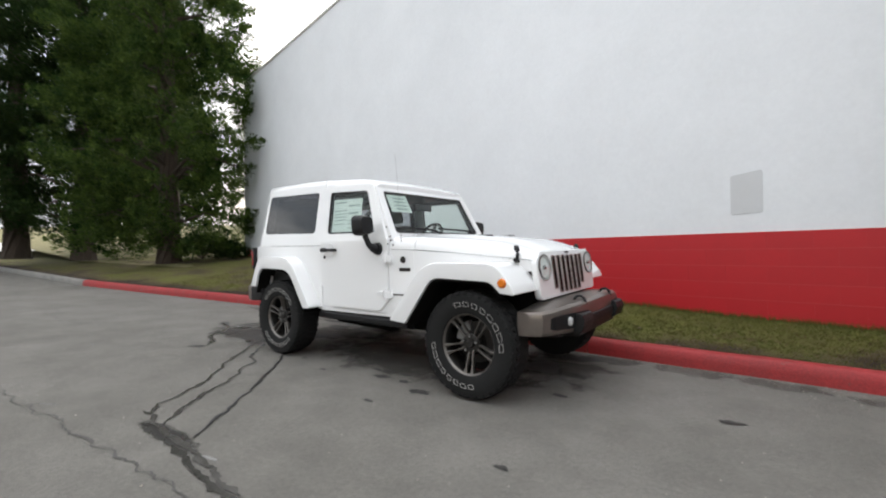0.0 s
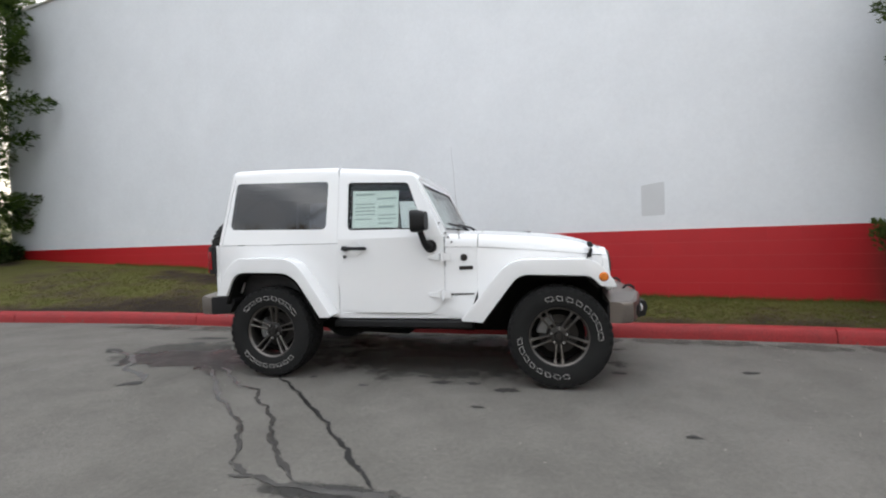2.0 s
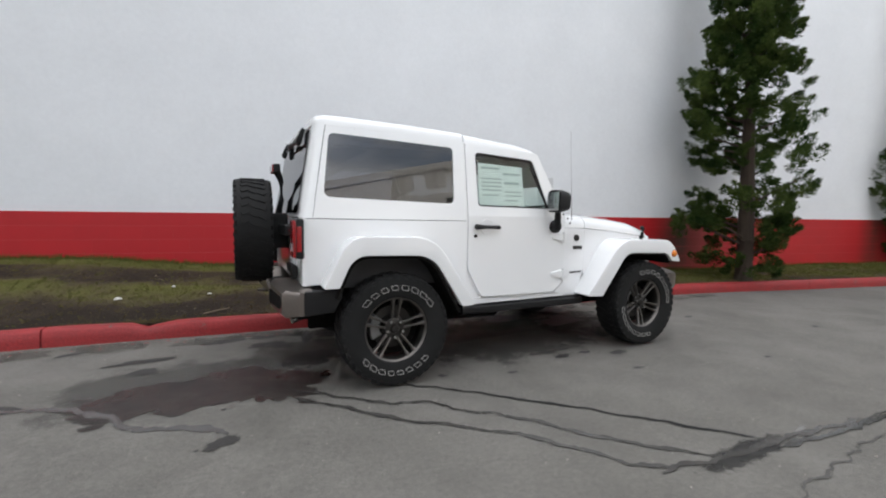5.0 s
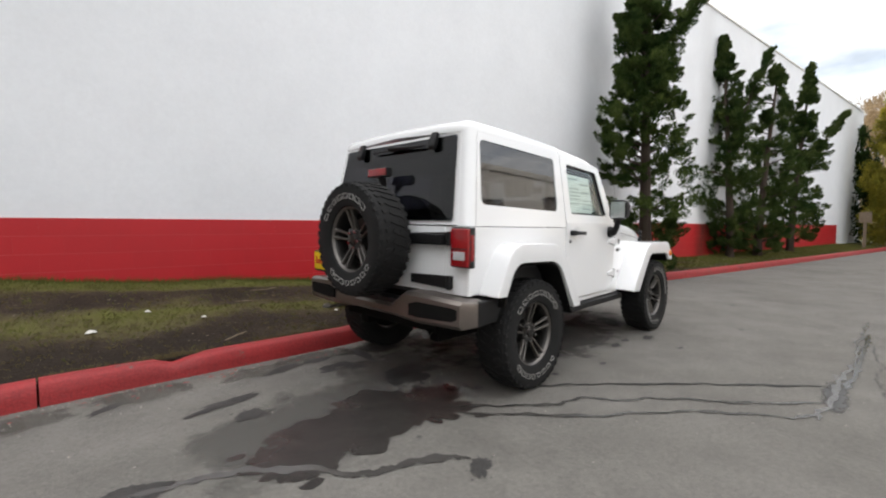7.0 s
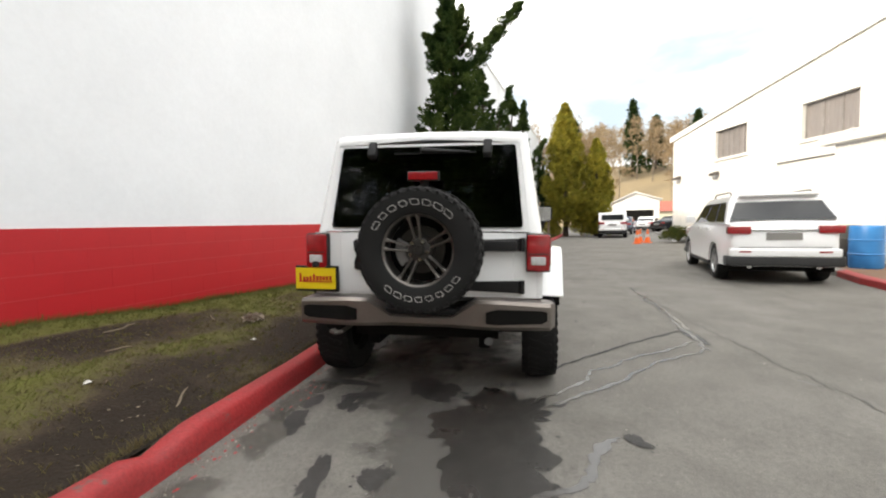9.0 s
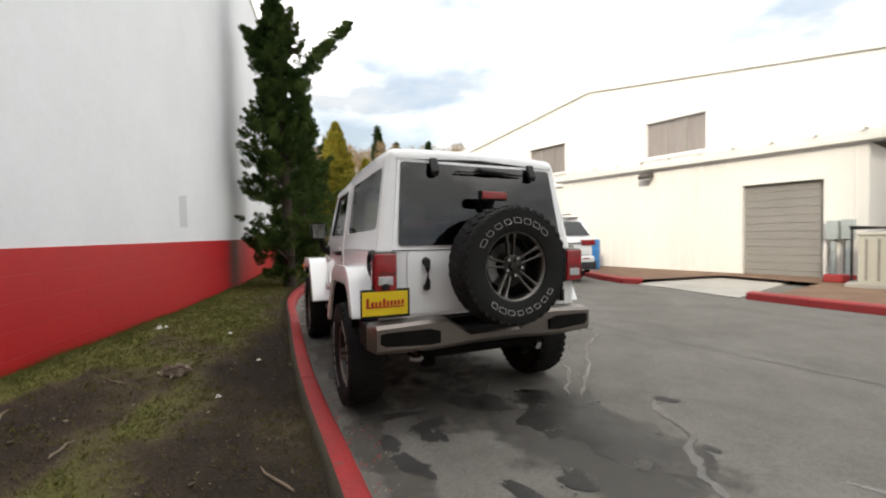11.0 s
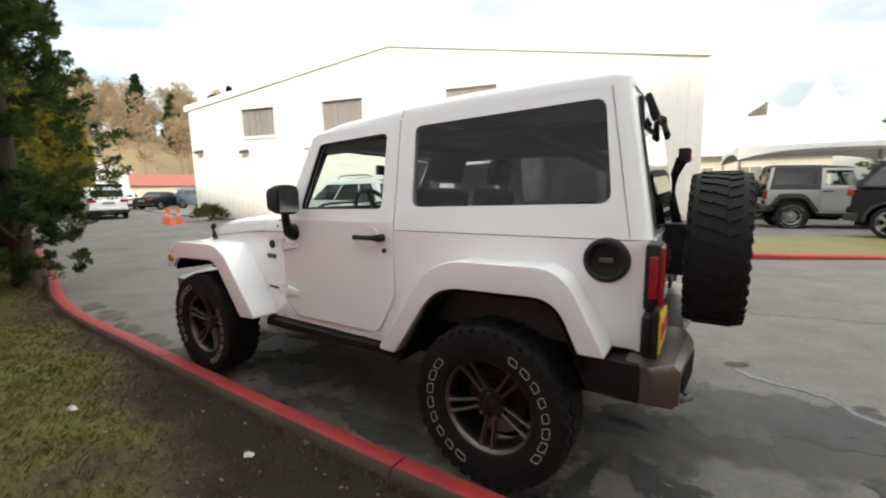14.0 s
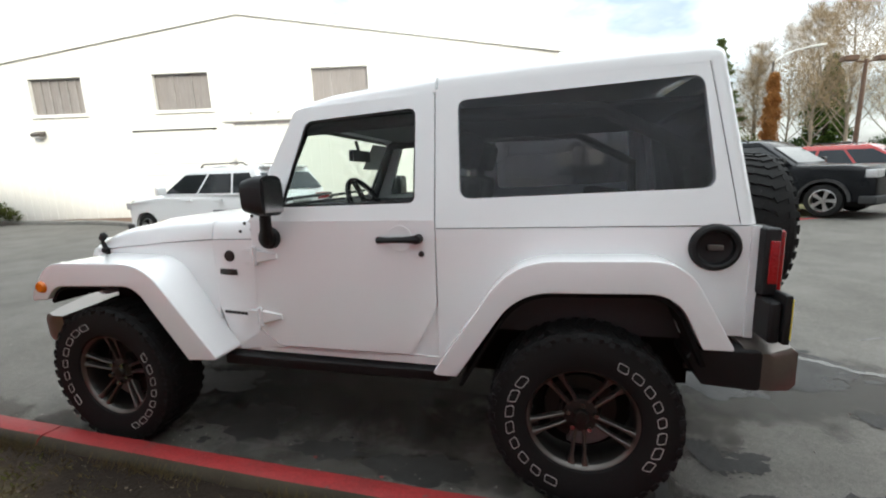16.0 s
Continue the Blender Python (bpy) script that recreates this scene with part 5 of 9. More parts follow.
bm = bmesh.new()
outer = [(-0.70, 1.178), (0.70, 1.178), (0.625, 1.785), (-0.625, 1.785)]
inner = rounded([(-0.62, 1.25), (0.62, 1.25), (0.56, 1.72), (-0.56, 1.72)], 0.03)
ring_panel(bm, outer, inner, rear_at, -0.004, 0.03)
part("hardtop_rear", bm, M_CARWHITE, car, smooth=True, angle=30)
for s in (-1, 1):
    # rounded rear corner between the side and the rear panel
    rows = []
    for k in range(10):
        v = 1.172 + (1.802 - 1.172) * k / 9
        f_ = (v - 1.172) / 0.63
        p0 = Vector((-1.7835 + 0.106 * f_, side_y(v) + 0.002))
        xr = rear_at(0, v, -0.004)[0]
        p1 = Vector((xr, 0.702 - 0.075 * f_))
        pc = Vector((xr, side_y(v) + 0.002))
        arc = [(1 - q) ** 2 * p0 + 2 * q * (1 - q) * (pc * 0.86 + (p0 + p1) * 0.07) + q * q * p1 for q in [i / 8 for i in range(9)]]
        rows.append([(p.x, s * p.y, v) for p in arc] + [(p1.x + 0.03, s * (p1.y - 0.01), v), (p0.x, s * (p0.y - 0.03), v)])
    bm = bmesh.new()
    loft(bm, rows)
    part("corner_pillar", bm, M_CARWHITE, car, smooth=True, angle=40)
part("rear_glass", platem(rounded([(-0.66, 1.205), (0.66, 1.205), (0.605, 1.765), (-0.605, 1.765)], 0.025), rear_at, -0.016, -0.01), G_REAR, car, "dark glass rear window").visible_shadow = False
for y_ in (-0.42, 0.38):
    bm = bmesh.new()
    loft(bm, [[(x_, y_ + dy, z_) for dy in (-0.027, 0.027) for x_, z_ in (((-1.765, 1.79), (-1.79, 1.80)) if dy < 0 else ((-1.79, 1.80), (-1.765, 1.79)))], [(x_, y_ + dy, z_) for dy in (-0.03, 0.03) for x_, z_ in (((-1.79, 1.70), (-1.83, 1.705)) if dy < 0 else ((-1.83, 1.705), (-1.79, 1.70)))], [(x_, y_ + dy, z_) for dy in (-0.022, 0.022) for x_, z_ in (((-1.80, 1.675), (-1.82, 1.678)) if dy < 0 else ((-1.82, 1.678), (-1.80, 1.675)))]])
    part("glass_hinge", bm, M_BLACKPL, car, "black glass hinge", bevel=0.006)
bm = bmesh.new()
tube(bm, [(-1.79, 0.02, 1.735), (-1.815, 0.02, 1.73), (-1.815, -0.12, 1.722), (-1.81, -0.3, 1.714)], [0.026, 0.02, 0.014, 0.008], 8)
box(bm, -1.812, -1.8, -0.34, 0.22, 1.708, 1.718)
part("rear_wiper", bm, M_BLACKPL, car, "black rear wiper")

# tailgate and tail
bm = bmesh.new()
plate(bm, [(-0.79, 0.735), (0.79, 0.735), (0.79, 1.17), (-0.79, 1.17)], lambda u, v, w: (-1.85 + w, u, v), 0, 0.03)
part("tail_panel", bm, M_CARWHITE, car)
tg = new("tailgate")
tg.parent = car
part("gate_panel", platem(rounded([(-0.6, 0.755), (0.6, 0.755), (0.6, 1.165), (-0.6, 1.165)], 0.03), lambda u, v, w: (-1.862 + w, u, v), 0, 0.02), M_CARWHITE, tg, bevel=0.005)
for z_ in (1.092, 0.812):
    bm = bmesh.new()
    prism(bm, rounded([(-0.672, z_ - 0.04), (-0.672, z_ + 0.04), (-0.6, z_ + 0.04), (-0.3, z_ + 0.03), (-0.3, z_ - 0.03), (-0.6, z_ - 0.04)], 0.008), "x", -1.862, -1.888)
    cyl(bm, (-1.888, -0.655, z_ - 0.045), (-1.888, -0.655, z_ + 0.045), 0.018, seg=12)
    part("gate_hinge", bm, M_BLACKPL, tg, "black tailgate hinge", bevel=0.005)
bm = bmesh.new()
tube(bm, [(-1.865, 0.47, 1.1), (-1.885, 0.47, 1.1), (-1.9, 0.47, 1.06), (-1.9, 0.468, 0.97), (-1.885, 0.468, 0.93), (-1.865, 0.468, 0.93)], [0.03, 0.026, 0.017, 0.017, 0.022, 0.024], 10)
part("gate_handle", bm, M_BLACKPL, tg, "black tailgate handle", smooth=True)
bm = bmesh.new()
box(bm, -1.98, -1.862, -0.2, 0.14, 0.94, 1.2)
box(bm, -2.04, -1.97, -0.11, 0.05, 0.99, 1.15)
box(bm, -1.93, -1.865, -0.62, -0.1, 1.05, 1.12)
part("spare_carrier", bm, M_BLACKPL, car, "black spare wheel carrier", bevel=0.01)
bm = bmesh.new()
tube(bm, [(-1.92, -0.01, 1.15), (-1.885, -0.01, 1.3), (-1.885, -0.01, 1.45), (-1.915, -0.01, 1.53)], [0.03, 0.02, 0.022, 0.03], 8)
box(bm, -1.95, -1.9, -0.115, 0.095, 1.512, 1.575)
bl = part("brake_lamp_stalk", bm, M_BLACKPL, car, bevel=0.006)
part("brake_lamp", boxm(-1.958, -1.94, -0.108, 0.088, 1.518, 1.569), M_REDLENS, bl, "red high brake lamp", bevel=0.005)
for s in (-1, 1):
    tl = new("tail_lamp")
    tl.parent = car
    y0, y1 = sorted((s * 0.68, s * 0.835))
    part("housing", boxm(-1.898, -1.845, y0, y1, 0.915, 1.165), M_BLACKPL, tl, bevel=0.012)
    part("red_lens", boxm(-1.914, -1.888, y0 + 0.005, y1 - 0.005, 0.922, 1.158), M_REDLENS, tl, "red lens", bevel=0.014)
    part("reverse_lens", boxm(-1.9175, -1.888, y0 + 0.03, y1 - 0.03, 0.962, 1.016), M_CLEARLENS, tl, "clear reverse lens", bevel=0.006)
    part("lens_rib", boxm(-1.916, -1.888, y0 + 0.016, y1 - 0.016, 1.03, 1.036), M_BLACKPL, tl)
    part("side_lens", boxm(-1.893, -1.862, *sorted((s * 0.83, s * 0.839)), 0.96, 1.12), M_REDLENS, tl, "red side lens", bevel=0.004)
# yellow plate in a black frame, its writing as plain strokes
pl = new("plate_holder")
pl.parent = car
part("frame", boxm(-1.912, -1.89, 0.6, 0.915, 0.758, 0.938), M_BLACKPL, pl, "black plate frame", bevel=0.006)
part("plate_bracket", boxm(-1.892, -1.85, 0.61, 0.9, 0.752, 0.91), M_BLACKPL, pl, bevel=0.02)
part("yellow_plate", boxm(-1.917, -1.911, 0.616, 0.909, 0.776, 0.924), M_YELLOW, pl, "yellow plate with red strokes")
bm = bmesh.new()
for k, (y_, h_) in enumerate(((0.875, 0.055), (0.845, 0.03), (0.822, 0.028), (0.798, 0.03), (0.772, 0.045), (0.748, 0.03), (0.724, 0.03), (0.7, 0.028), (0.677, 0.028), (0.652, 0.03))):
    box(bm, -1.921, -1.917, y_ - 0.007, y_ + 0.007, 0.843 - 0.012 + k * 0.001, 0.843 - 0.012 + h_ + k * 0.001)
box(bm, -1.921, -1.917, 0.64, 0.885, 0.825, 0.832)
part("plate_strokes", bm, M_REDPRINT, pl)
part("plate_lamp", lathem([(0.0, 0.955), (0.028, 0.95), (0.034, 0.93), (0.03, 0.912)], "z", 16, (-1.895, 0.76, 0.02)), M_BLACKPL, pl, smooth=True)
# fuel filler
bm = bmesh.new()
lathe(bm, [(0.0, 0.785), (0.052, 0.785), (0.06, 0.788), (0.065, 0.806), (0.074, 0.811), (0.084, 0.808), (0.09, 0.796), (0.091, 0.78)], "y", 36, (-1.7, 0, 1.087))
ff = part("fuel_filler", bm, M_BLACKPL, car, "round black fuel filler", smooth=True)
part("filler_cap", boxm(-1.727, -1.672, 0.786, 0.803, 1.076, 1.098), M_STEEL, ff, bevel=0.008)

# rear bumper: bronze bar with raised ends, dark pockets, black caps
bm = bmesh.new()
rows = []
for y_, x_, z0, z1 in ((-0.87, -1.9, 0.585, 0.73), (-0.835, -1.985, 0.575, 0.745), (-0.5, -2.02, 0.572, 0.765), (-0.36, -2.0, 0.57, 0.76), (-0.2, -1.985, 0.575, 0.655), (0.2, -1.985, 0.575, 0.655), (0.36, -2.0, 0.57, 0.76), (0.5, -2.02, 0.572, 0.765), (0.835, -1.985, 0.575, 0.745), (0.87, -1.9, 0.585, 0.73)):
    z0, z1 = z0 - 0.025, z1 - 0.025
    rows.append([(x_ + 0.02, y_, z0), (x_, y_, z0 + 0.025), (x_, y_, z1 - 0.02), (x_ + 0.025, y_, z1), (-1.8, y_, z1), (-1.8, y_, z0)])
loft(bm, rows)
rb = part("rear_bumper", bm, M_BRONZE, car, "bronze-grey steel rear bumper", smooth=True, angle=28)
for s in (-1, 1):
    y0, y1 = sorted((s * 0.42, s * 0.80))
    bm = bmesh.new()
    loft(bm, [[(xf, s * yp, za), (xf, s * yp, zb), (xf + 0.07, s * yp, zb), (xf + 0.07, s * yp, za)] for yp, xf, za, zb in ((0.43, -2.024, 0.593, 0.665), (0.5, -2.024, 0.587, 0.687), (0.78, -1.996, 0.597, 0.68), (0.815, -1.99, 0.615, 0.67))])
    part("pocket", bm, M_UNDER, rb, "dark recessed insert")
    part("end_cap", prismm(rounded([(-1.86, 0.552), (-1.86, 0.712), (-1.63, 0.712), (-1.6, 0.668), (-1.66, 0.565)], 0.02), "y", s * 0.7, s * 0.872), M_BLACKPL, rb, "black plastic end cap", bevel=0.012)
part("step_pad", boxm(-1.97, -1.85, -0.34, 0.34, 0.63, 0.665), M_BLACKPL, rb, bevel=0.01)
bm = bmesh.new()
tube(bm, [(-1.7, 0.55, 0.5), (-1.93, 0.55, 0.5), (-1.99, 0.55, 0.5), (-2.02, 0.58, 0.5), (-1.99, 0.62, 0.5), (-1.95, 0.61, 0.5)], 0.014, 8)
part("tow_hook", bm, M_STEEL, car, smooth=True)
bm = bmesh.new()
tube(bm, [(-1.2, -0.4, 0.5), (-1.6, -0.42, 0.48), (-1.8, -0.42, 0.46), (-1.88, -0.44, 0.44)], 0.03, 12)
part("exhaust_pipe", bm, M_CHROME, car, smooth=True)

# bonnet
def bonnet(x):
    hw = lerp([(0.34, 0.765), (0.6, 0.737), (1.0, 0.68), (1.3, 0.632), (1.5, 0.598), (1.62, 0.572)], x)
    zt = lerp([(0.34, 1.226), (0.6, 1.216), (1.0, 1.188), (1.3, 1.155), (1.46, 1.118), (1.55, 1.085), (1.6, 1.058), (1.63, 1.035)], x)
    zl = lerp([(0.34, 1.112), (0.64, 1.105), (1.0, 1.075), (1.46, 1.028), (1.63, 1.012)], x)
    crown = lerp([(0.34, 0.02), (0.6, 0.028), (1.45, 0.026), (1.63, 0.012)], x)
    inset = hw - lerp([(0.34, 0.42), (1.63, 0.36)], x)
    pts = [(hw, zl), (hw - 0.002, max(zl + 0.006, zt - 0.085)), (hw - 0.012, max(zl + 0.009, zt - 0.048)), (hw - 0.034, max(zl + 0.012, zt - 0.02)), (hw - 0.075, zt - 0.005), (hw - 0.13, zt), (hw - inset, zt + 0.003), (hw - inset - 0.05, zt + crown * 0.85), (hw * 0.3, zt + crown), (0, zt + crown + 0.003)]
    ring = [(x, y, z) for y, z in pts] + [(x, -y, z) for y, z in reversed(pts[:-1])]
    return ring + [(x, -hw + 0.02, zl), (x, hw - 0.02, zl)]


bm = bmesh.new()
loft(bm, [bonnet(x) for x in (0.612, 0.7, 0.85, 1.0, 1.15, 1.3, 1.4, 1.48, 1.54, 1.58, 1.61, 1.628)])
part("bonnet", bm, M_CARWHITE, car, "white bonnet with a raised middle", smooth=True, angle=50)
bm = bmesh.new()
loft(bm, [bonnet(x) for x in (0.34, 0.42, 0.5, 0.604)])
part("cowl", bm, M_CARWHITE, car, smooth=True, angle=50)
for s in (-1, 1):
    bm = bmesh.new()
    box(bm, 0.9, 1.03, s * 0.2 - 0.045, s * 0.2 + 0.045, 1.205, 1.222)
    part("bonnet_vent", bm, M_BLACKPL, car, "black bonnet vent", bevel=0.006)
    bm = bmesh.new()
    tube(bm, [(1.478, s * 0.602, 1.115), (1.488, s * 0.61, 1.108), (1.5, s * 0.614, 1.085), (1.5, s * 0.612, 1.06), (1.49, s * 0.606, 1.02)], [0.014, 0.022, 0.02, 0.013, 0.012], 10)
    cyl(bm, (1.487, s * 0.606 - 0.022, 1.018), (1.487, s * 0.606 + 0.022, 1.018), 0.017, seg=12)
    box(bm, 1.47, 1.504, s * 0.6 - 0.012, s * 0.6 + 0.012, 0.995, 1.03)
    part("bonnet_latch", bm, M_BLACKPL, car, "black rubber bonnet latch", bevel=0.005)
    # wipers
    bm = bmesh.new()
    tube(bm, [(0.45, s * 0.28 + 0.15, 1.24), (0.4, s * 0.28 + 0.08, 1.285), (0.362, s * 0.28 - 0.2, 1.3)], [0.016, 0.011, 0.008], 6)
    tube(bm, [(0.365, s * 0.28 + 0.08, 1.29), (0.352, s * 0.28 - 0.36, 1.305)], 0.01, 6)
    part("wiper", bm, M_BLACKPL, car)
part("antenna", tubem([(0.46, -0.735, 1.13), (0.45, -0.735, 1.3), (0.43, -0.735, 1.62), (0.41, -0.735, 1.93)], [0.005, 0.0013, 0.0009, 0.0006], 6), M_STEEL, car, "thin mast antenna")

# windscreen frame and glass
def screen_at(u, v, w):
    return (0.365 - (v - 1.2) * 0.525 - w, u, v)


bm = bmesh.new()
outer = rounded([(-0.755, 1.19), (0.755, 1.19), (0.69, 1.712), (-0.69, 1.712)], [0.01, 0.01, 0.04, 0.04])
inner = rounded([(-0.67, 1.255), (0.67, 1.255), (0.622, 1.655), (-0.622, 1.655)], 0.04)
ring_panel(bm, outer, inner, screen_at, -0.004, 0.045)
part("windscreen_frame", bm, M_CARWHITE, car, smooth=True, angle=30)
bm = bmesh.new()
inn2 = [(p[0] * 0.965, (p[1] - 1.455) * 0.93 + 1.455) for p in inner]
ring_panel(bm, inner, inn2, screen_at, 0.008, 0.02)
part("windscreen_seal", bm, M_BLACKPL, car)
part("windscreen", platem(inner, screen_at, 0.01, 0.015), G_SCREEN, car, "clear windscreen").visible_shadow = False
part("screen_sticker", platem([(-0.58, 1.46), (-0.3, 1.46), (-0.3, 1.63), (-0.57, 1.63)], screen_at, 0.022, 0.024), M_PAPER, car, "white paper sheet behind the windscreen")
bm = bmesh.new()
for k in range(4):
    plate(bm, [(-0.5, 1.485 + 0.034 * k), (-0.35, 1.485 + 0.034 * k), (-0.35, 1.5 + 0.034 * k), (-0.5, 1.5 + 0.034 * k)], screen_at, 0.019, 0.021)
part("sticker_print", bm, M_PRINT, car)
at = side_at(-1)
part("window_sticker", platem([(-0.475, 1.29), (-0.06, 1.285), (-0.06, 1.60), (-0.475, 1.615)], at, 0.022, 0.024), M_PAPER, car, "white price sheet inside the door window")
bm = bmesh.new()
for (a, b, c, d_) in ((-0.25, -0.08, 1.53, 1.545), (-0.45, -0.28, 1.57, 1.585), (-0.24, -0.1, 1.455, 1.475), (-0.45, -0.27, 1.49, 1.5), (-0.45, -0.27, 1.46, 1.47), (-0.45, -0.27, 1.43, 1.44), (-0.45, -0.27, 1.4, 1.41), (-0.24, -0.08, 1.39, 1.4), (-0.24, -0.08, 1.36, 1.37), (-0.45, -0.3, 1.36, 1.37), (-0.24, -0.12, 1.32, 1.33)):
    plate(bm, [(a, c), (b, c), (b, d_), (a, d_)], at, 0.0195, 0.0212)
part("sheet_print", bm, M_PRINT, car)

# grille, headlamps
def grille_at(u, v, w):
    return (1.645 - (v - 0.9) * 0.12 - w, u, v)


g_out = rounded([(-0.575, 0.72), (0.575, 0.72), (0.585, 1.0), (0.5, 1.075), (-0.5, 1.075), (-0.585, 1.0)], [0.05, 0.05, 0.06, 0.06, 0.06, 0.06])
gr = new("grille")
gr.parent = car
part("grille_panel", platem(g_out, grille_at, 0.0, 0.05), M_CARWHITE, gr, bevel=0.012)
for k in range(7):
    y_ = (k - 3) * 0.096
    h0 = 0.75 if abs(k - 3) < 3 else 0.79
    part("slot", platem(rounded([(y_ - 0.026, h0), (y_ + 0.026, h0), (y_ + 0.026, 1.035), (y_ - 0.026, 1.035)], 0.02), grille_at, -0.004, 0.01), M_UNDER, gr, "dark grille slot")
    sm = bmesh.new()
    ring_panel(sm, rounded([(y_ - 0.032, h0 - 0.006), (y_ + 0.032, h0 - 0.006), (y_ + 0.032, 1.041), (y_ - 0.032, 1.041)], 0.022), rounded([(y_ - 0.022, h0 + 0.004), (y_ + 0.022, h0 + 0.004), (y_ + 0.022, 1.031), (y_ - 0.022, 1.031)], 0.018), grille_at, -0.008, 0.0)
    part("slot_trim", sm, M_BRONZE, gr, "bronze slot surround")
for s in (-1, 1):
    hl = new("headlamp")
    hl.parent = car
    c_ = Matrix.Translation(grille_at(s * 0.468, 0.955, 0.0)) @ Matrix.Rotation(-0.12, 4, "Y")
    part("lamp_ring", lathem([(0.09, 0.0), (0.096, 0.004), (0.098, 0.012), (0.094, 0.016), (0.09, 0.012)], "x", 32), M_STEEL, hl, smooth=True, m=c_)
    part("reflector", lathem([(0.0, -0.03), (0.05, -0.02), (0.09, 0.012)], "x", 32), M_CLEARLENS, hl, smooth=True, m=c_)
    part("lens", lathem([(0.0, 0.034), (0.05, 0.03), (0.09, 0.014)], "x", 32), G_CLEAR, hl, smooth=True, m=c_)
    part("bulb_cover", lathem([(0.0, 0.02), (0.016, 0.017), (0.02, -0.02)], "x", 16), M_CHROME, hl, smooth=True, m=c_)
bm = bmesh.new()
for k in range(4):
    box(bm, 1.626, 1.63, -0.045 + 0.025 * k, -0.027 + 0.025 * k, 1.05, 1.066)
part("grille_mark", bm, M_RIM, gr)

# front bumper: bronze bar with blunt ends, black band and lamp housings in its face
FRONT = [(-0.83, 1.7), (-0.8, 1.775), (-0.72, 1.82), (-0.56, 1.862), (-0.42, 1.9), (0.42, 1.9), (0.56, 1.862), (0.72, 1.82), (0.8, 1.775), (0.83, 1.7)]
bm = bmesh.new()
rows = []
for y_, x_ in FRONT:
    e_ = max(0.0, abs(y_) - 0.42)
    z0, z1 = 0.5 + 0.03 * e_, 0.708 - 0.09 * e_
    rows.append([(x_ - 0.03, y_, z0), (x_ - 0.006, y_, z0 + 0.025), (x_, y_, z1 - 0.04), (x_ - 0.01, y_, z1 - 0.014), (x_ - 0.035, y_, z1), (1.6, y_, z1), (1.6, y_, z0)])
loft(bm, rows)
fb = part("front_bumper", bm, M_BRONZE, car, "bronze-grey steel front bumper", smooth=True, angle=28)
part("lower_panel", prismm(rounded([(1.6, 0.44), (1.87, 0.46), (1.912, 0.54), (1.91, 0.6), (1.6, 0.6)], 0.01), "y", -0.42, 0.42), M_BLACKPL, fb, bevel=0.008)
for s in (-1, 1):
    bm = bmesh.new()
    loft(bm, [[(lerp(FRONT, s * y_) + 0.005, s * y_, za), (lerp(FRONT, s * y_) + 0.007, s * y_, zb), (1.7, s * y_, zb), (1.7, s * y_, za)] for y_, za, zb in ((0.745, 0.56, 0.628), (0.72, 0.548, 0.638), (0.56, 0.54, 0.645), (0.42, 0.53, 0.645), (0.3, 0.53, 0.64))])
    part("fog_recess", bm, M_BLACKPL, fb, "black fog lamp recess")
    part("lamp_housing", prismm(rounded([(1.86, 0.49), (1.925, 0.51), (1.945, 0.58), (1.93, 0.63), (1.86, 0.645)], 0.015), "y", s * 0.3, s * 0.5), M_BLACKPL, fb, "black bumper overrider", bevel=0.012)
    part("fog_lamp", lathem([(0.0, 0.02), (0.022, 0.019), (0.03, 0.013), (0.032, 0.0)], "x", 20), M_CLEARLENS, fb, "round fog lamp", smooth=True, m=Matrix.Translation((1.866, s * 0.57, 0.592)))
    part("tow_loop", tubem([(1.79, s * 0.3, 0.695), (1.815, s * 0.3, 0.732), (1.85, s * 0.3, 0.738), (1.878, s * 0.3, 0.72), (1.888, s * 0.3, 0.68)], 0.011, 8), M_BLACKPL, fb, "black tow loop", smooth=True)
    part("bumper_end", prismm(rounded([(1.58, 0.53), (1.66, 0.53), (1.69, 0.58), (1.68, 0.65), (1.58, 0.65)], 0.02), "y", s * 0.55, s * 0.826), M_BLACKPL, fb, "black bumper end", bevel=0.012)

# underside
bm = bmesh.new()
box(bm, -1.75, 1.6, -0.42, -0.32, 0.44, 0.56)
box(bm, -1.75, 1.6, 0.32, 0.42, 0.44, 0.56)
box(bm, -0.7, 0.45, -0.4, 0.4, 0.36, 0.5)
box(bm, -1.8, -0.62, -0.56, 0.56, 0.56, 0.72)
box(bm, -0.62, 0.4, -0.75, 0.75, 0.5, 0.56)
box(bm, 0.36, 1.45, -0.5, 0.5, 0.56, 0.9)
box(bm, -1.84, -1.55, -0.5, 0.5, 0.45, 0.6)
for y_ in (-0.44, 0.36):
    box(bm, -1.75, 1.45, y_, y_ + 0.08, 0.36, 0.48)
part("chassis", bm, M_UNDER, car, "black chassis and floor")
for x_ in (-1.212, 1.212):
    bm = bmesh.new()
    cyl(bm, (x_, -0.7, 0.39), (x_, 0.7, 0.39), 0.045, seg=12)
    bmesh.ops.create_uvsphere(bm, u_segments=16, v_segments=10, radius=0.13, matrix=Matrix.Translation((x_, 0.1 if x_ > 0 else 0.0, 0.39)))
    for s in (-1, 1):
        cyl(bm, (x_ + 0.1, s * 0.5, 0.36), (x_ + 0.06, s * 0.48, 0.75), 0.03, seg=10)
    part("axle", bm, M_UNDER, car, smooth=True)
part("skid_plate", prismm(rounded([(-0.95, 0.42), (-0.85, 0.32), (-0.1, 0.3), (0.05, 0.42)], 0.03), "y", -0.4, 0.34), M_UNDER, car, "black skid plate below the tank", bevel=0.015)
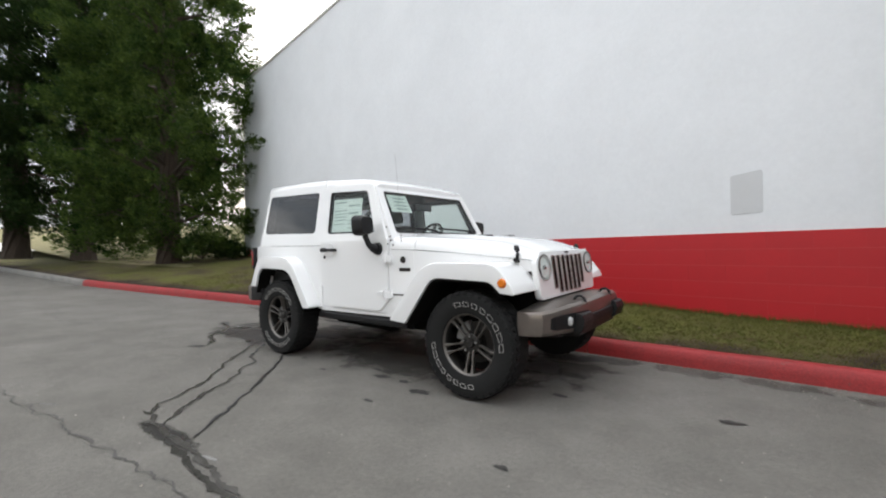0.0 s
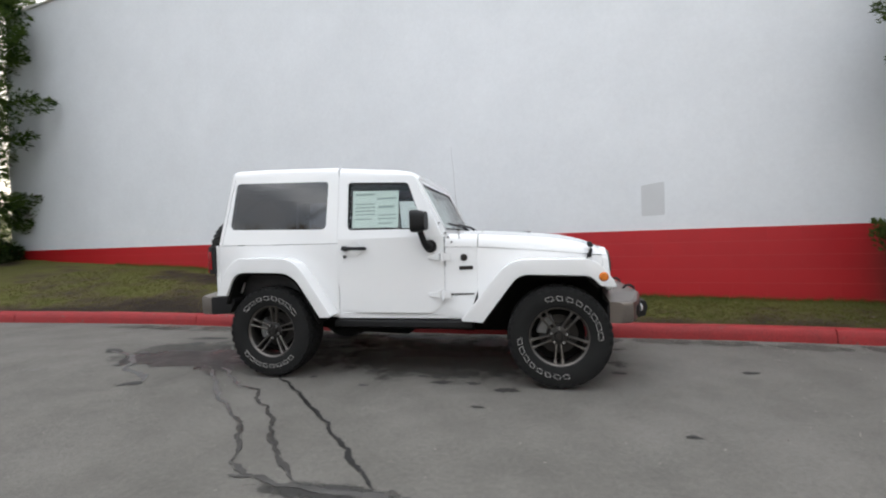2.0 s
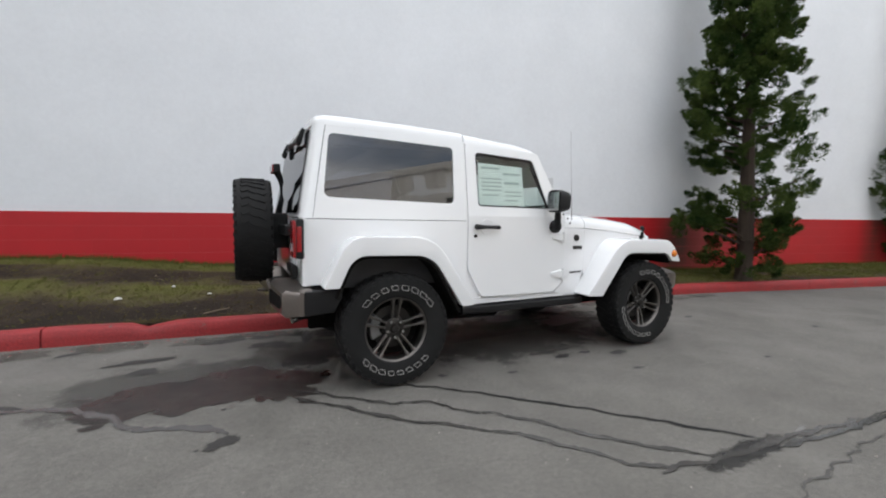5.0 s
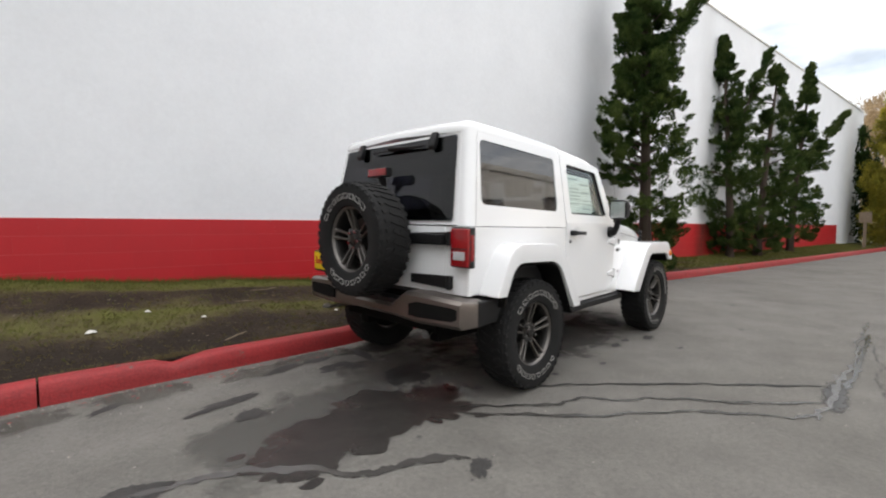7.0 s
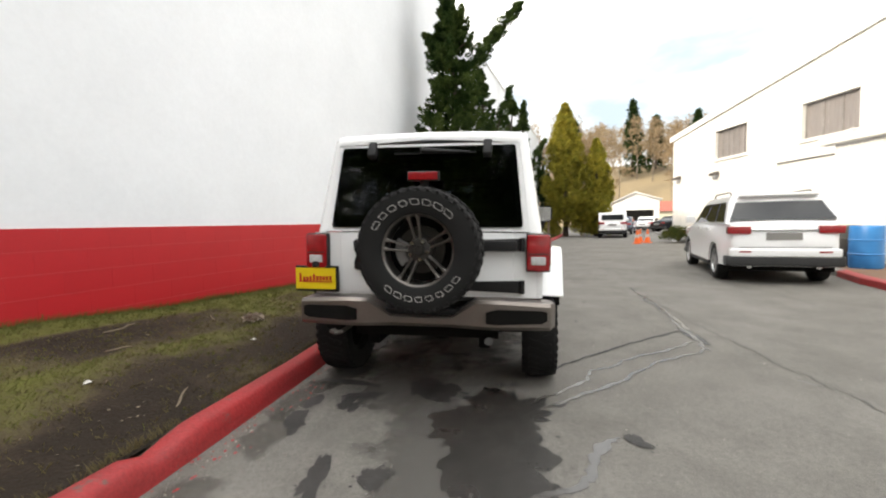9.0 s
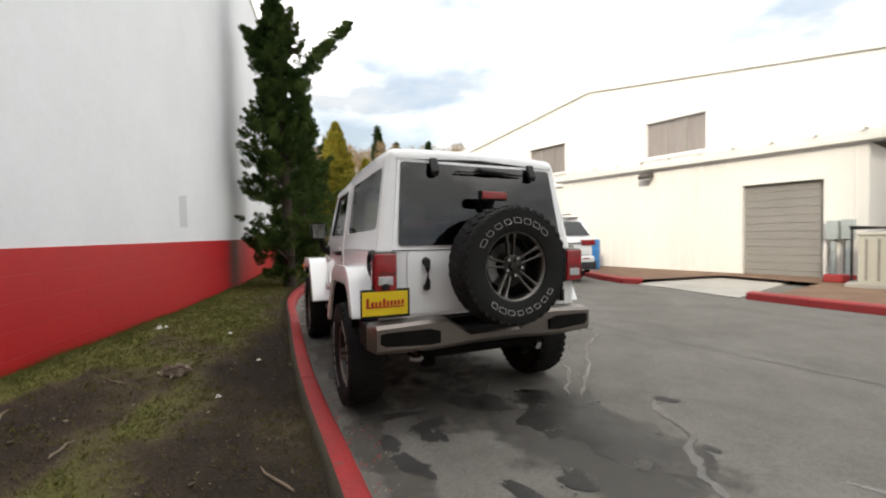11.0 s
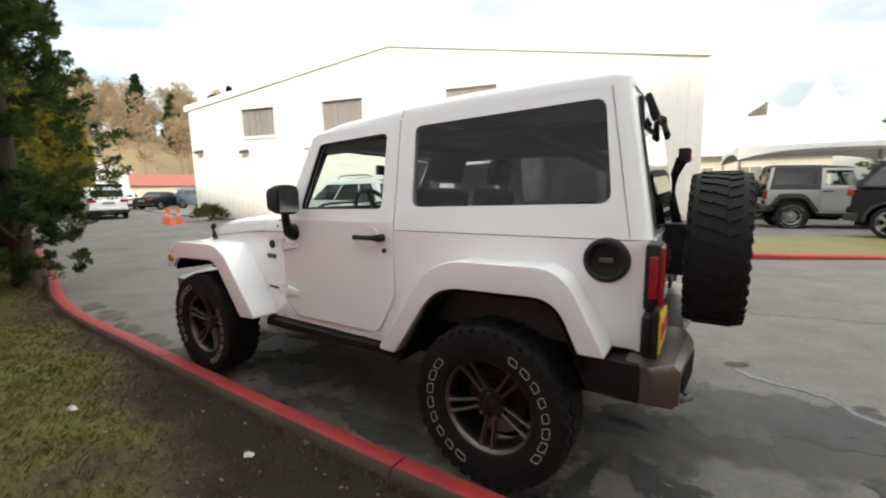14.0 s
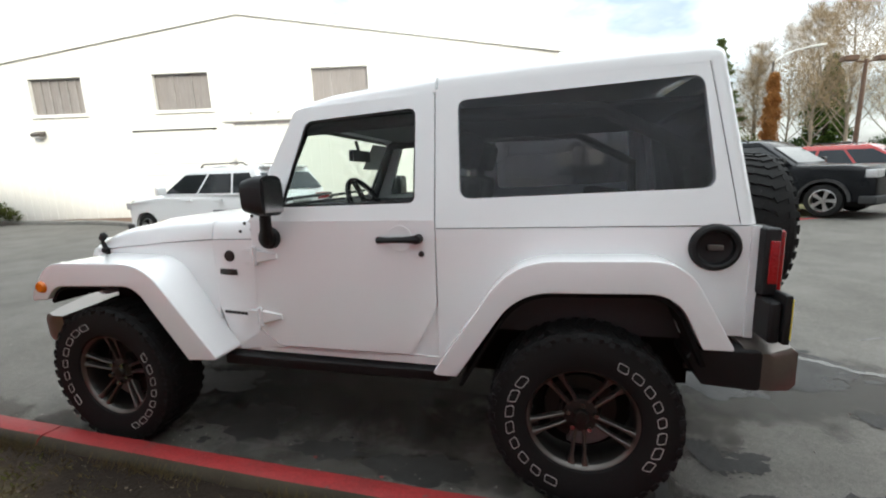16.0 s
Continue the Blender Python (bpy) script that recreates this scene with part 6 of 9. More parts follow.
part("transfer_case", prismm(rounded([(0.12, 0.46), (0.18, 0.33), (0.5, 0.32), (0.62, 0.46)], 0.04), "y", -0.3, 0.25), M_UNDER, car, bevel=0.02)

# cabin
def seat(x, y):
    st = new("seat")
    st.parent = car
    bm = bmesh.new()
    box(bm, x - 0.25, x + 0.27, y - 0.24, y + 0.24, 0.72, 0.88)
    part("cushion", bm, M_SEAT, st, bevel=0.05)
    bm = bmesh.new()
    box(bm, -0.07, 0.07, y - 0.23, y + 0.23, 0, 0.56, m=Matrix.Translation((x - 0.24, 0, 0.84)) @ Matrix.Rotation(radians(-14), 4, "Y"))
    part("backrest", bm, M_SEAT, st, bevel=0.05)
    bm = bmesh.new()
    box(bm, -0.05, 0.05, y - 0.13, y + 0.13, 0.6, 0.78, m=Matrix.Translation((x - 0.24, 0, 0.84)) @ Matrix.Rotation(radians(-14), 4, "Y"))
    part("headrest", bm, M_SEAT, st, bevel=0.04)


for y_ in (-0.36, 0.36):
    seat(-0.28, y_)
bm = bmesh.new()
box(bm, -1.4, -1.05, -0.5, 0.5, 0.75, 0.95)
box(bm, -1.46, -1.34, -0.5, 0.5, 0.9, 1.3)
part("rear_seat", bm, M_SEAT, car, bevel=0.04)
part("cargo_floor", boxm(-1.82, 0.36, -0.74, 0.74, 0.7, 0.73), M_DASH, car)
for s in (-1, 1):
    part("side_trim", boxm(-1.82, -0.62, *sorted((s * 0.70, s * 0.748)), 0.73, 1.16), M_DASH, car)
    part("door_trim", boxm(-0.58, 0.33, *sorted((s * 0.71, s * 0.74)), 0.6, 1.235), M_DASH, car)
    bm = bmesh.new()
    tube(bm, [(0.1, s * 0.6, 1.64), (-0.55, s * 0.6, 1.66), (-1.3, s * 0.6, 1.65), (-1.68, s * 0.62, 1.45), (-1.72, s * 0.64, 0.75)], 0.032, 10)
    tube(bm, [(-0.6, s * 0.6, 1.65), (-0.6, s * 0.66, 0.75)], 0.032, 10)
    tube(bm, [(0.1, s * 0.62, 1.64), (0.3, s * 0.68, 1.2)], 0.03, 10)
    part("roll_bar", bm, M_SEAT, car, "black padded roll bar", smooth=True)
part("roll_bar_cross", tubem([(-0.6, -0.6, 1.64), (-0.6, 0.6, 1.64)], 0.032, 10), M_SEAT, car, smooth=True)
part("dashboard", prismm(rounded([(0.34, 0.85), (0.34, 1.2), (0.2, 1.215), (0.02, 1.17), (0.0, 1.0), (0.12, 0.85)], 0.03), "y", -0.7, 0.7), M_DASH, car, bevel=0.015)
part("instrument_hood", prismm(rounded([(0.2, 1.2), (0.16, 1.255), (0.02, 1.24), (0.0, 1.15)], 0.02), "y", 0.22, 0.52), M_DASH, car, bevel=0.01)
sw = new("steering_wheel")
sw.parent = car
sw.matrix_basis = Matrix.Translation((-0.12, 0.37, 1.22)) @ Matrix.Rotation(radians(-62), 4, "Y")
bm = bmesh.new()
ring = [(0.185 * math.cos(2 * math.pi * k / 28), 0.185 * math.sin(2 * math.pi * k / 28), 0) for k in range(29)]
tube(bm, ring, 0.015, 8)
part("wheel_rim", bm, M_SEAT, sw, smooth=True)
bm = bmesh.new()
cyl(bm, (0, 0, -0.05), (0, 0, 0.02), 0.07, 0.06, 20)
for a_ in (0, math.pi, -math.pi / 2):
    box(bm, 0.04, 0.18, -0.018, 0.018, -0.012, 0.008, m=Matrix.Rotation(a_ + math.pi / 2, 4, "Z"))
part("wheel_boss", bm, M_DASH, sw, bevel=0.004)
bm = bmesh.new()
box(bm, 0.07, 0.1, -0.13, 0.13, 1.5, 1.57)
cyl(bm, (0.09, 0, 1.56), (0.11, 0, 1.63), 0.012, seg=8)
part("inside_mirror", bm, M_BLACKPL, car, bevel=0.01)


# the tail stands a little askew, as the body was pressed and hung
def askew(x, y):
    return 0.045 * min(max((-0.75 - x) / 1.0, 0.0), 1.15) * min(max((0.78 - y) / 1.56, 0.0), 1.05)


def shift_tail(ob, m):
    for ch in ob.children:
        if ch.name.split(".")[0] in ("wheel", "spare_wheel"):
            continue
        mm = m @ ch.matrix_basis
        if ch.type == "MESH":
            back = mm.inverted()
            for v in ch.data.vertices:
                p = mm @ v.co
                if p.x < -0.75:
                    p.x += askew(p.x, p.y)
                    v.co = back @ p
        shift_tail(ch, mm)


shift_tail(car, Matrix.Identity(4))

# ---- the white hall across the lane ----
FA = math.atan(0.22)
FM = Matrix.Translation((0, -13.3, 0)) @ Matrix.Rotation(FA, 4, "Z")     # local x along the front, +y towards the lane
C = math.cos(FA)
X0, X1, XP, EAVE, PEAK = -1.5 / C, 20.2 / C, 9.35 / C, 5.48, 7.12
WIN = [(4.95 / C, 7.05 / C), (10.5 / C, 12.6 / C), (14.98 / C, 17.0 / C)]
WZ0, WZ1 = 3.84, 5.2
M_FASCIA = surf("white_fascia", (0.74, 0.74, 0.72), (0.62, 0.61, 0.58), rough=0.5, scale=2.0, stretch=(0.3, 1, 3))
M_ROOFMETAL = surf("pale_metal_roof", (0.72, 0.71, 0.69), (0.6, 0.59, 0.57), rough=0.55, scale=1.0)
M_CONCRETE = surf("pale_concrete", (0.42, 0.4, 0.36), (0.3, 0.285, 0.26), rough=0.9, scale=1.5, fine=30.0, bump=0.2)
hall = thing("hall", "long white metal-clad hall with a low gable roof", "building", FM, kind="structure")


def roof_line(x):
    return lerp([(X0, EAVE), (XP, PEAK), (X1, EAVE)], x)


# front wall in pieces round the window openings
bm = bmesh.new()
cuts = sorted([X0, X1, XP] + [v for w in WIN for v in w])
for a, b in zip(cuts, cuts[1:]):
    hole = any(abs(a - w[0]) < 1e-6 for w in WIN)
    for z0, z1 in (((-0.2, WZ0), (WZ1, None)) if hole else ((-0.2, None),)):
        pts = [(a, z0), (b, z0), (b, roof_line(b) if z1 is None else z1), (a, roof_line(a) if z1 is None else z1)]
        prism(bm, pts, "y", -0.25, 0.0)
bmesh.ops.remove_doubles(bm, verts=bm.verts, dist=1e-5)
part("front_wall", bm, M_SIDING, hall)
part("side_wall", boxm(X0, X0 + 0.25, -30, -0.25, -0.2, EAVE), M_SIDING, hall)
part("side_wall", boxm(X1 - 0.25, X1, -30, -0.25, -0.2, EAVE), M_SIDING, hall)
part("back_wall", boxm(X0, X1, -30.2, -30, -0.2, EAVE), M_SIDING, hall)
for a, b in ((X0 - 0.2, XP), (XP, X1 + 0.2)):
    za, zb = (roof_line(a) if a > X0 else EAVE - 0.03), (roof_line(b) if b < X1 else EAVE - 0.03)
    bm = bmesh.new()
    prism(bm, [(a, za + 0.02), (b, zb + 0.02), (b, zb + 0.1), (a, za + 0.1)], "y", -30.3, 0.07)
    part("roof", bm, M_ROOFMETAL, hall, "grey metal roof")
    bm = bmesh.new()
    prism(bm, [(a, za - 0.16), (b, zb - 0.16), (b, zb + 0.12), (a, za + 0.12)], "y", 0.026, 0.085)
    part("fascia", bm, M_FASCIA, hall, "white fascia board")
# ribs of the cladding
rib = boxm(-0.018, 0.018, 0.0, 0.022, 0, 1)
rib_me = finish(rib, "cladding_rib")
rib_me.materials.append(M_SIDING)
xx = X0 + 0.15
while xx < X1:
    lo, hi = -0.1, roof_line(xx) - 0.1
    for w in WIN:
        if w[0] - 0.05 < xx < w[1] + 0.05:
            hi = WZ0 - 0.05
    if not (0.7 / C < xx < 8.6 / C and hi < 3.7) and not (10.5 / C < xx < 13.5 / C and hi < 3.9):
        if 0.7 / C < xx < 8.6 / C:
            lo = 3.55
        elif 10.5 / C < xx < 13.5 / C:
            lo = 3.4
        o = new("cladding_rib", rib_me)
        o.parent = hall
        o.matrix_basis = Matrix.Translation((xx, 0, lo)) @ Matrix.Diagonal((1, 1, max(hi - lo, 0.05), 1))
    xx += 0.305
M_SLAT = surf("window_slat", (0.36, 0.335, 0.32), (0.22, 0.205, 0.2), rough=0.5, scale=3.0, objrand=0.4)
for k, (a, b) in enumerate(WIN):
    w = new("window")
    w.parent = hall
    bm = bmesh.new()
    ring_panel(bm, [(a, WZ0), (b, WZ0), (b, WZ1), (a, WZ1)], [(a + 0.09, WZ0 + 0.07), (b - 0.06, WZ0 + 0.07), (b - 0.06, WZ1 - 0.06), (a + 0.09, WZ1 - 0.06)], lambda u, v, w_: (u, -w_, v), -0.03, 0.2)
    part("window_frame", bm, M_FASCIA, w, "white window frame")
    n_ = 3 if k != 2 else 6
    for i in range(n_):
        p0, p1 = a + 0.09 + (b - a - 0.15) * i / n_, a + 0.09 + (b - a - 0.15) * (i + 1) / n_
        part("pane", boxm(p0 + 0.012, p1 - 0.012, -0.16, -0.14, WZ0 + 0.07, WZ1 - 0.06), M_DARKGLASS, w)
        part("mullion", boxm(p1 - 0.02, p1 + 0.02, -0.14, -0.1, WZ0 + 0.07, WZ1 - 0.06), M_SLAT, w)
        for j in range(3):
            q = p0 + (p1 - p0) * (j + 0.6) / 3.4
            part("slat", boxm(q - 0.008, q + 0.008, -0.138, -0.13, WZ0 + 0.08, WZ1 - 0.07), M_SLAT, w)
    part("window_sill", boxm(a - 0.03, b + 0.03, -0.02, 0.06, WZ0 - 0.05, WZ0), M_FASCIA, w)
# tall panelled door in the front
d2 = new("door")
d2.parent = hall
for i in range(8):
    part("door_section", boxm(10.62 / C, 13.35 / C, 0.004, 0.03, 0.02 + i * 0.4, 0.02 + (i + 1) * 0.4 - 0.012), M_SIDING, d2)
part("door_head", boxm(10.5 / C, 13.5 / C, 0.0, 0.1, 3.23, 3.36), M_FASCIA, d2)
part("door_reveal", boxm(10.5 / C, 13.5 / C, 0.0, 0.07, 3.2, 3.23), M_UNDER, d2, "dark gap below the door head")


def wall_lamp(x, y, z, parent):
    w = thing("wall_lamp", "grey bulkhead lamp on the white wall", "wall lamp", FM @ Matrix.Translation((x, y, z)), group="lamps on the hall")
    part("base", boxm(-0.06, 0.06, 0.0, 0.06, -0.05, 0.1), M_STEEL, w, bevel=0.01)
    part("hood", prismm(rounded([(0.03, -0.02), (0.3, -0.06), (0.32, 0.04), (0.05, 0.14)], 0.03), "x", -0.17, 0.17), M_STEEL, w, bevel=0.015)
    part("lens", boxm(-0.14, 0.14, 0.06, 0.28, -0.09, -0.055), M_CLEARLENS, w)


wall_lamp(16.8 / C, 0.0, 3.2, hall)
wall_lamp(5.4 / C, 2.9, 2.82, hall)
wall_lamp(19.6 / C, 0.0, 3.3, hall)
# lean-to with the roller door
A0, A1, AY = 0.8 / C, 8.5 / C, 2.9
annex = new("lean_to")
annex.parent = hall
bm = bmesh.new()
D0, D1, DH = 1.5 / C, 3.02 / C, 2.32
for a, b, z0 in ((A0, D0, -0.2), (D0, D1, DH), (D1, A1, -0.2)):
    box(bm, a, b, AY - 0.15, AY, z0, 3.02)
box(bm, A0, A0 + 0.15, 0.0, AY - 0.15, -0.2, 3.02)
box(bm, A1 - 0.15, A1, 0.0, AY - 0.15, -0.2, 3.02)
bmesh.ops.remove_doubles(bm, verts=bm.verts, dist=1e-5)
part("lean_to_wall", bm, M_SIDING, annex)
bm = bmesh.new()
prism(bm, [(-0.0, 3.52), (AY + 0.16, 3.2), (AY + 0.16, 3.26), (-0.0, 3.58)], "x", A0 - 0.3, A1 + 0.3)
part("lean_to_roof", bm, M_ROOFMETAL, annex, "grey metal roof")
bm = bmesh.new()
box(bm, A0 - 0.28, A1 + 0.28, AY + 0.05, AY + 0.17, 3.03, 3.22)
part("gutter", bm, M_FASCIA, annex, "white gutter and fascia", bevel=0.02)
prof = [(0.0, 3.3), (AY + 0.15, 3.02), (AY + 0.15, 3.2), (0.0, 3.52)]
part("lean_to_fascia", prismm(prof, "x", A0 - 0.3, A0 - 0.24), M_FASCIA, annex)
part("soffit", boxm(A0 - 0.24, A1 + 0.24, AY, AY + 0.05, 3.0, 3.03), M_FASCIA, annex)
for i in range(10):
    part("roof_seam", boxm(A0 + i * 0.8, A0 + i * 0.8 + 0.05, 2.8, 3.18, 3.265, 3.3), M_ROOFMETAL, annex)
rd = new("roller_door")
rd.parent = hall
for i in range(12):
    z0 = 0.03 + i * (DH - 0.04) / 12
    part("door_slat", boxm(D0, D1, AY - 0.12, AY - 0.1, z0, z0 + (DH - 0.04) / 12 - 0.006), M_GREYDOOR, rd)
for a, b, z0, z1 in ((D0 - 0.06, D0, 0, DH + 0.06), (D1, D1 + 0.06, 0, DH + 0.06), (D0, D1, DH, DH + 0.06)):
    part("door_trim", boxm(a, b, AY, AY + 0.03, z0, z1), M_FASCIA, rd)
xx = A0 + 0.2
while xx < A1:
    if not D0 - 0.1 < xx < D1 + 0.1:
        o = new("cladding_rib", rib_me)
        o.parent = annex
        o.matrix_basis = Matrix.Translation((xx, AY, 0)) @ Matrix.Diagonal((1, 1, 3.0, 1))
    xx += 0.305

# ---- kerb, island and lot across the lane ----
FK_R = [(-40, -11.5), (-20, -10.2), (-12, -9.25), (-8, -8.3), (-5.7, -7.75), (-4.2, -7.3), (-3.2, -6.95), (-1.9, -6.6), (-0.6, -6.48), (0.3, -6.45)]
FK_L = [(2.75, -6.7), (3.1, -6.45), (4.0, -6.6), (5.1, -6.95), (8, -7.5), (12, -8.3), (14, -8.9), (20, -9.0), (34, -12)]


def far_kerb(pts, reds):
    for (xa, ya), (xb, yb) in zip(pts, pts[1:]):
        L_ = math.hypot(xb - xa, yb - ya)
        k = max(1, round(L_ / 2.6))
        for i in range(k):
            p = Vector((xa + (xb - xa) * i / k, ya + (yb - ya) * i / k, 0))
            q = Vector((xa + (xb - xa) * (i + 1) / k, ya + (yb - ya) * (i + 1) / k, 0))
            d = (q - p).normalized()
            m = Matrix.Translation(p) @ Matrix.Rotation(math.atan2(d.y, d.x), 4, "Z")
            prof = rounded([(0.01, -0.1), (0.0, 0.12), (-0.15, 0.14), (-0.16, -0.1)], [0, 0.03, 0.01, 0])
            part("kerb_stone", prismm(prof, "x", 0.004, (q - p).length - 0.004), M_KERBRED if reds[0] < p.x < reds[1] else M_KERBGREY, fkerb, smooth=True, m=m)


fkerb = thing("kerb_far", "red and grey kerb along the far side of the lane", "kerb", kind="structure")
far_kerb(FK_R, (-60, 60))
far_kerb(FK_L, (0, 4.5))


def fk_y(x):
    return lerp(FK_R + FK_L, x) - 0.12


M_BARK = surf("bark_mulch", (0.12, 0.065, 0.04), (0.2, 0.13, 0.085), rough=0.95, scale=2.0, fine=50.0, bump=0.8)
M_LAWN = surf("dry_lawn", (0.2, 0.175, 0.075), (0.14, 0.135, 0.05), rough=0.95, scale=1.3, fine=60.0, bump=0.6)
sheet("island", [-2.4 + 0.4 * i for i in range(58)], lambda x: (-13.3 + 0.22 * x - 0.1, fk_y(x) if not 0.3 < x < 2.75 else -9.0), lambda x, y: 0.10, M_BARK, label="reddish bark mulch in front of the hall", category="flower bed", rows=6)
sheet("lawn", [-40 + 0.8 * i for i in range(48)], lambda x: (fk_y(x) - 2.0 - 0.08 * abs(x), fk_y(x)), lambda x, y: 0.12 + 0.03 * min(3, max(0, fk_y(x) - y)), M_LAWN, label="short dry grass strip behind the far kerb", category="lawn", rows=6)
sheet("lot", [-80, -60, -40, -30, -20, -10, -6, -3, -2.5], lambda x: (-80.0, fk_y(max(x, -40)) - 1.9 - 0.08 * abs(max(x, -40))), lambda x, y: lerp([(-80, 0.0), (-14, 0.0), (-10.5, 0.15), (0, 0.17)], y), M_ASPHALT, label="grey asphalt car lot behind the grass strip", category="car park", rows=8)
bm = bmesh.new()
prism(bm, [(0.35, -6.35), (2.7, -6.55), (3.15, -9.75), (1.35, -10.1)], "z", -0.05, 0.03)
tagged(part("driveway_apron", bm, M_CONCRETE), "pale concrete apron leading to the roller door", "driveway", kind="structure")

# ---- heat pump and pipes ----
M_BEIGE = surf("beige_sheet_metal", (0.5, 0.49, 0.43), (0.42, 0.41, 0.36), rough=0.5, scale=3.0)
M_BEIGEDARK = surf("shaded_beige_louvre", (0.24, 0.23, 0.2), (0.18, 0.175, 0.15), rough=0.6, scale=3.0)
M_RUST = surf("rusty_pipe", (0.07, 0.045, 0.035), (0.14, 0.08, 0.05), rough=0.85, scale=9.0)
AM = Matrix.Translation((-0.5, -9.35, 0.1)) @ Matrix.Rotation(FA + 0.05, 4, "Z") @ Matrix.Scale(0.83, 4)
ac = thing("air_conditioner", "beige outdoor air conditioner on a concrete pad", "air conditioner", AM)
part("pad", boxm(-0.75, 0.65, -0.62, 0.62, 0, 0.09), M_CONCRETE, ac, bevel=0.01)
part("casing", boxm(-0.46, 0.46, -0.46, 0.46, 0.09, 1.18), M_BEIGE, ac, bevel=0.02)
part("top_cap", boxm(-0.49, 0.49, -0.49, 0.49, 1.18, 1.24), M_BEIGE, ac, bevel=0.02)
# every second louvre is darkened: the shade between slats, put into the colour
for i in range(9):
    part("louvre", boxm(-0.40 + i * 0.1, -0.36 + i * 0.1, 0.455, 0.475, 0.16, 1.1), M_BEIGEDARK if i % 2 else M_BEIGE, ac)
part("open_panel", boxm(-0.475, -0.455, 0.02, 0.4, 0.16, 0.7), M_UNDER, ac, "dark open service panel")
for z in (0.3, 0.45, 0.6):
    part("coil", tubem([(-0.5, 0.06, z), (-0.52, 0.2, z + 0.02), (-0.5, 0.36, z)], 0.02, 6), M_STEEL, ac)
pf = thing("pipe_frame", "black pipe frame standing over the air conditioner", "pipe rack", AM)
for a, b in (((0.62, 0.0, 0), (0.62, 0.0, 1.36)), ((-0.68, 0.0, 0), (-0.68, 0.0, 1.36)), ((-0.7, 0.0, 1.36), (0.66, 0.0, 1.33)), ((-0.7, 0.05, 1.3), (0.66, 0.05, 1.38)), ((-0.68, 0.0, 1.3), (-0.4, 0.0, 1.1))):
    part("pipe", tubem([a, b], 0.022, 8), M_BLACKPL, pf, smooth=True)
M_PIPE = surf("pale_blue_grey_pipe", (0.42, 0.47, 0.47), (0.33, 0.37, 0.37), rough=0.5, scale=6.0)
for i, (x, y, h) in enumerate(((-1.3, -10.6, 0.45), (-1.0, -12.0, 0.6))):
    pp = thing("standpipe", "grey bent standpipe by the hall", "pipe", Matrix.Translation((x, y, 0.1)), group="standpipes")
    part("riser", tubem([(0, 0, 0), (0, 0, h * 0.9), (0.05, 0, h), (0.3, 0, h), (0.35, 0, h * 0.9), (0.35, 0, 0)], 0.02, 8), M_PIPE, pp, smooth=True)
    part("valve", lathem([(0.0, 0.0), (0.06, 0.01), (0.07, 0.03), (0.0, 0.04)], "z", 12), M_STEEL, pp, m=Matrix.Translation((0.17, 0, h + 0.02)))
for x, y, h in ((0.66, -10.05, 1.28), (0.42, -10.1, 1.3)):
    ub = thing("meter_box", "pale grey meter box on a post by the lean-to", "meter box", Matrix.Translation((x, y, 0.1)), group="meter boxes")
    part("post", boxm(-0.04, 0.04, -0.03, 0.03, 0, h * 0.72), M_PIPE, ub)
    part("box", boxm(-0.1, 0.1, -0.06, 0.08, h * 0.68, h), M_PIPE, ub, bevel=0.01)
    part("conduit", tubem([(0.06, 0, 0), (0.06, 0, h * 0.7)], 0.02, 8), M_STEEL, ub)
M_YELL = surf("yellow_plastic", (0.7, 0.52, 0.05), (0.6, 0.42, 0.03), rough=0.5)
tagged(part("wheel_stop", prismm(rounded([(-0.08, 0), (0.08, 0), (0.05, 0.09), (-0.05, 0.09)], 0.01), "x", -0.85, 0.85), M_YELL, m=Matrix.Translation((-1.35, -11.7, 0.1)) @ Matrix.Rotation(FA, 4, "Z"), bevel=0.01), "yellow wheel stop lying by the hall", "wheel stop")
tagged(part("red_can", boxm(-0.25, 0.25, -0.12, 0.12, 0, 0.16, m=Matrix.Rotation(0.3, 4, "Z")), M_KERBRED, m=Matrix.Translation((0.3, -9.5, 0.1)), bevel=0.03), "red plastic container on the mulch", "container")
# drums
M_DRUM = surf("black_drum", (0.03, 0.03, 0.028), (0.07, 0.06, 0.05), rough=0.5, scale=4.0)
M_BLUE = surf("blue_plastic", (0.03, 0.2, 0.5), (0.02, 0.15, 0.4), rough=0.4, scale=3.0)
for x, y, ma, lab in ((7.1, -8.0, M_DRUM, "black plastic drum on the mulch"), (6.45, -7.95, M_DRUM, "black plastic drum on the mulch"), (5.75, -7.9, M_BLUE, "blue plastic drum on the mulch")):
    dr = thing("drum", lab, "drum", Matrix.Translation((x, y, 0.1)), group="drums by the hall")
    part("shell", lathem([(0.0, 0.0), (0.27, 0.0), (0.285, 0.03), (0.285, 0.28), (0.3, 0.3), (0.285, 0.32), (0.285, 0.58), (0.3, 0.6), (0.285, 0.62), (0.285, 0.86), (0.27, 0.9), (0.25, 0.88), (0.0, 0.88)], "z", 28), ma, dr, smooth=True)
    part("bung", lathem([(0.0, 0.905), (0.035, 0.9), (0.04, 0.88)], "z", 12, (0.15, 0, 0)), M_STEEL, dr)
# planter
plb = thing("planter", "square concrete planter on the grass strip", "planter", Matrix.Translation((-2.35, -10.75, 0.15)))
part("tub", prismm([(-0.24, 0.0), (0.24, 0.0), (0.26, 0.46), (-0.26, 0.46)], "y", -0.25, 0.25), M_CONCRETE, plb, bevel=0.015)
part("soil", boxm(-0.23, 0.23, -0.22, 0.22, 0.44, 0.465), M_SOIL, plb)

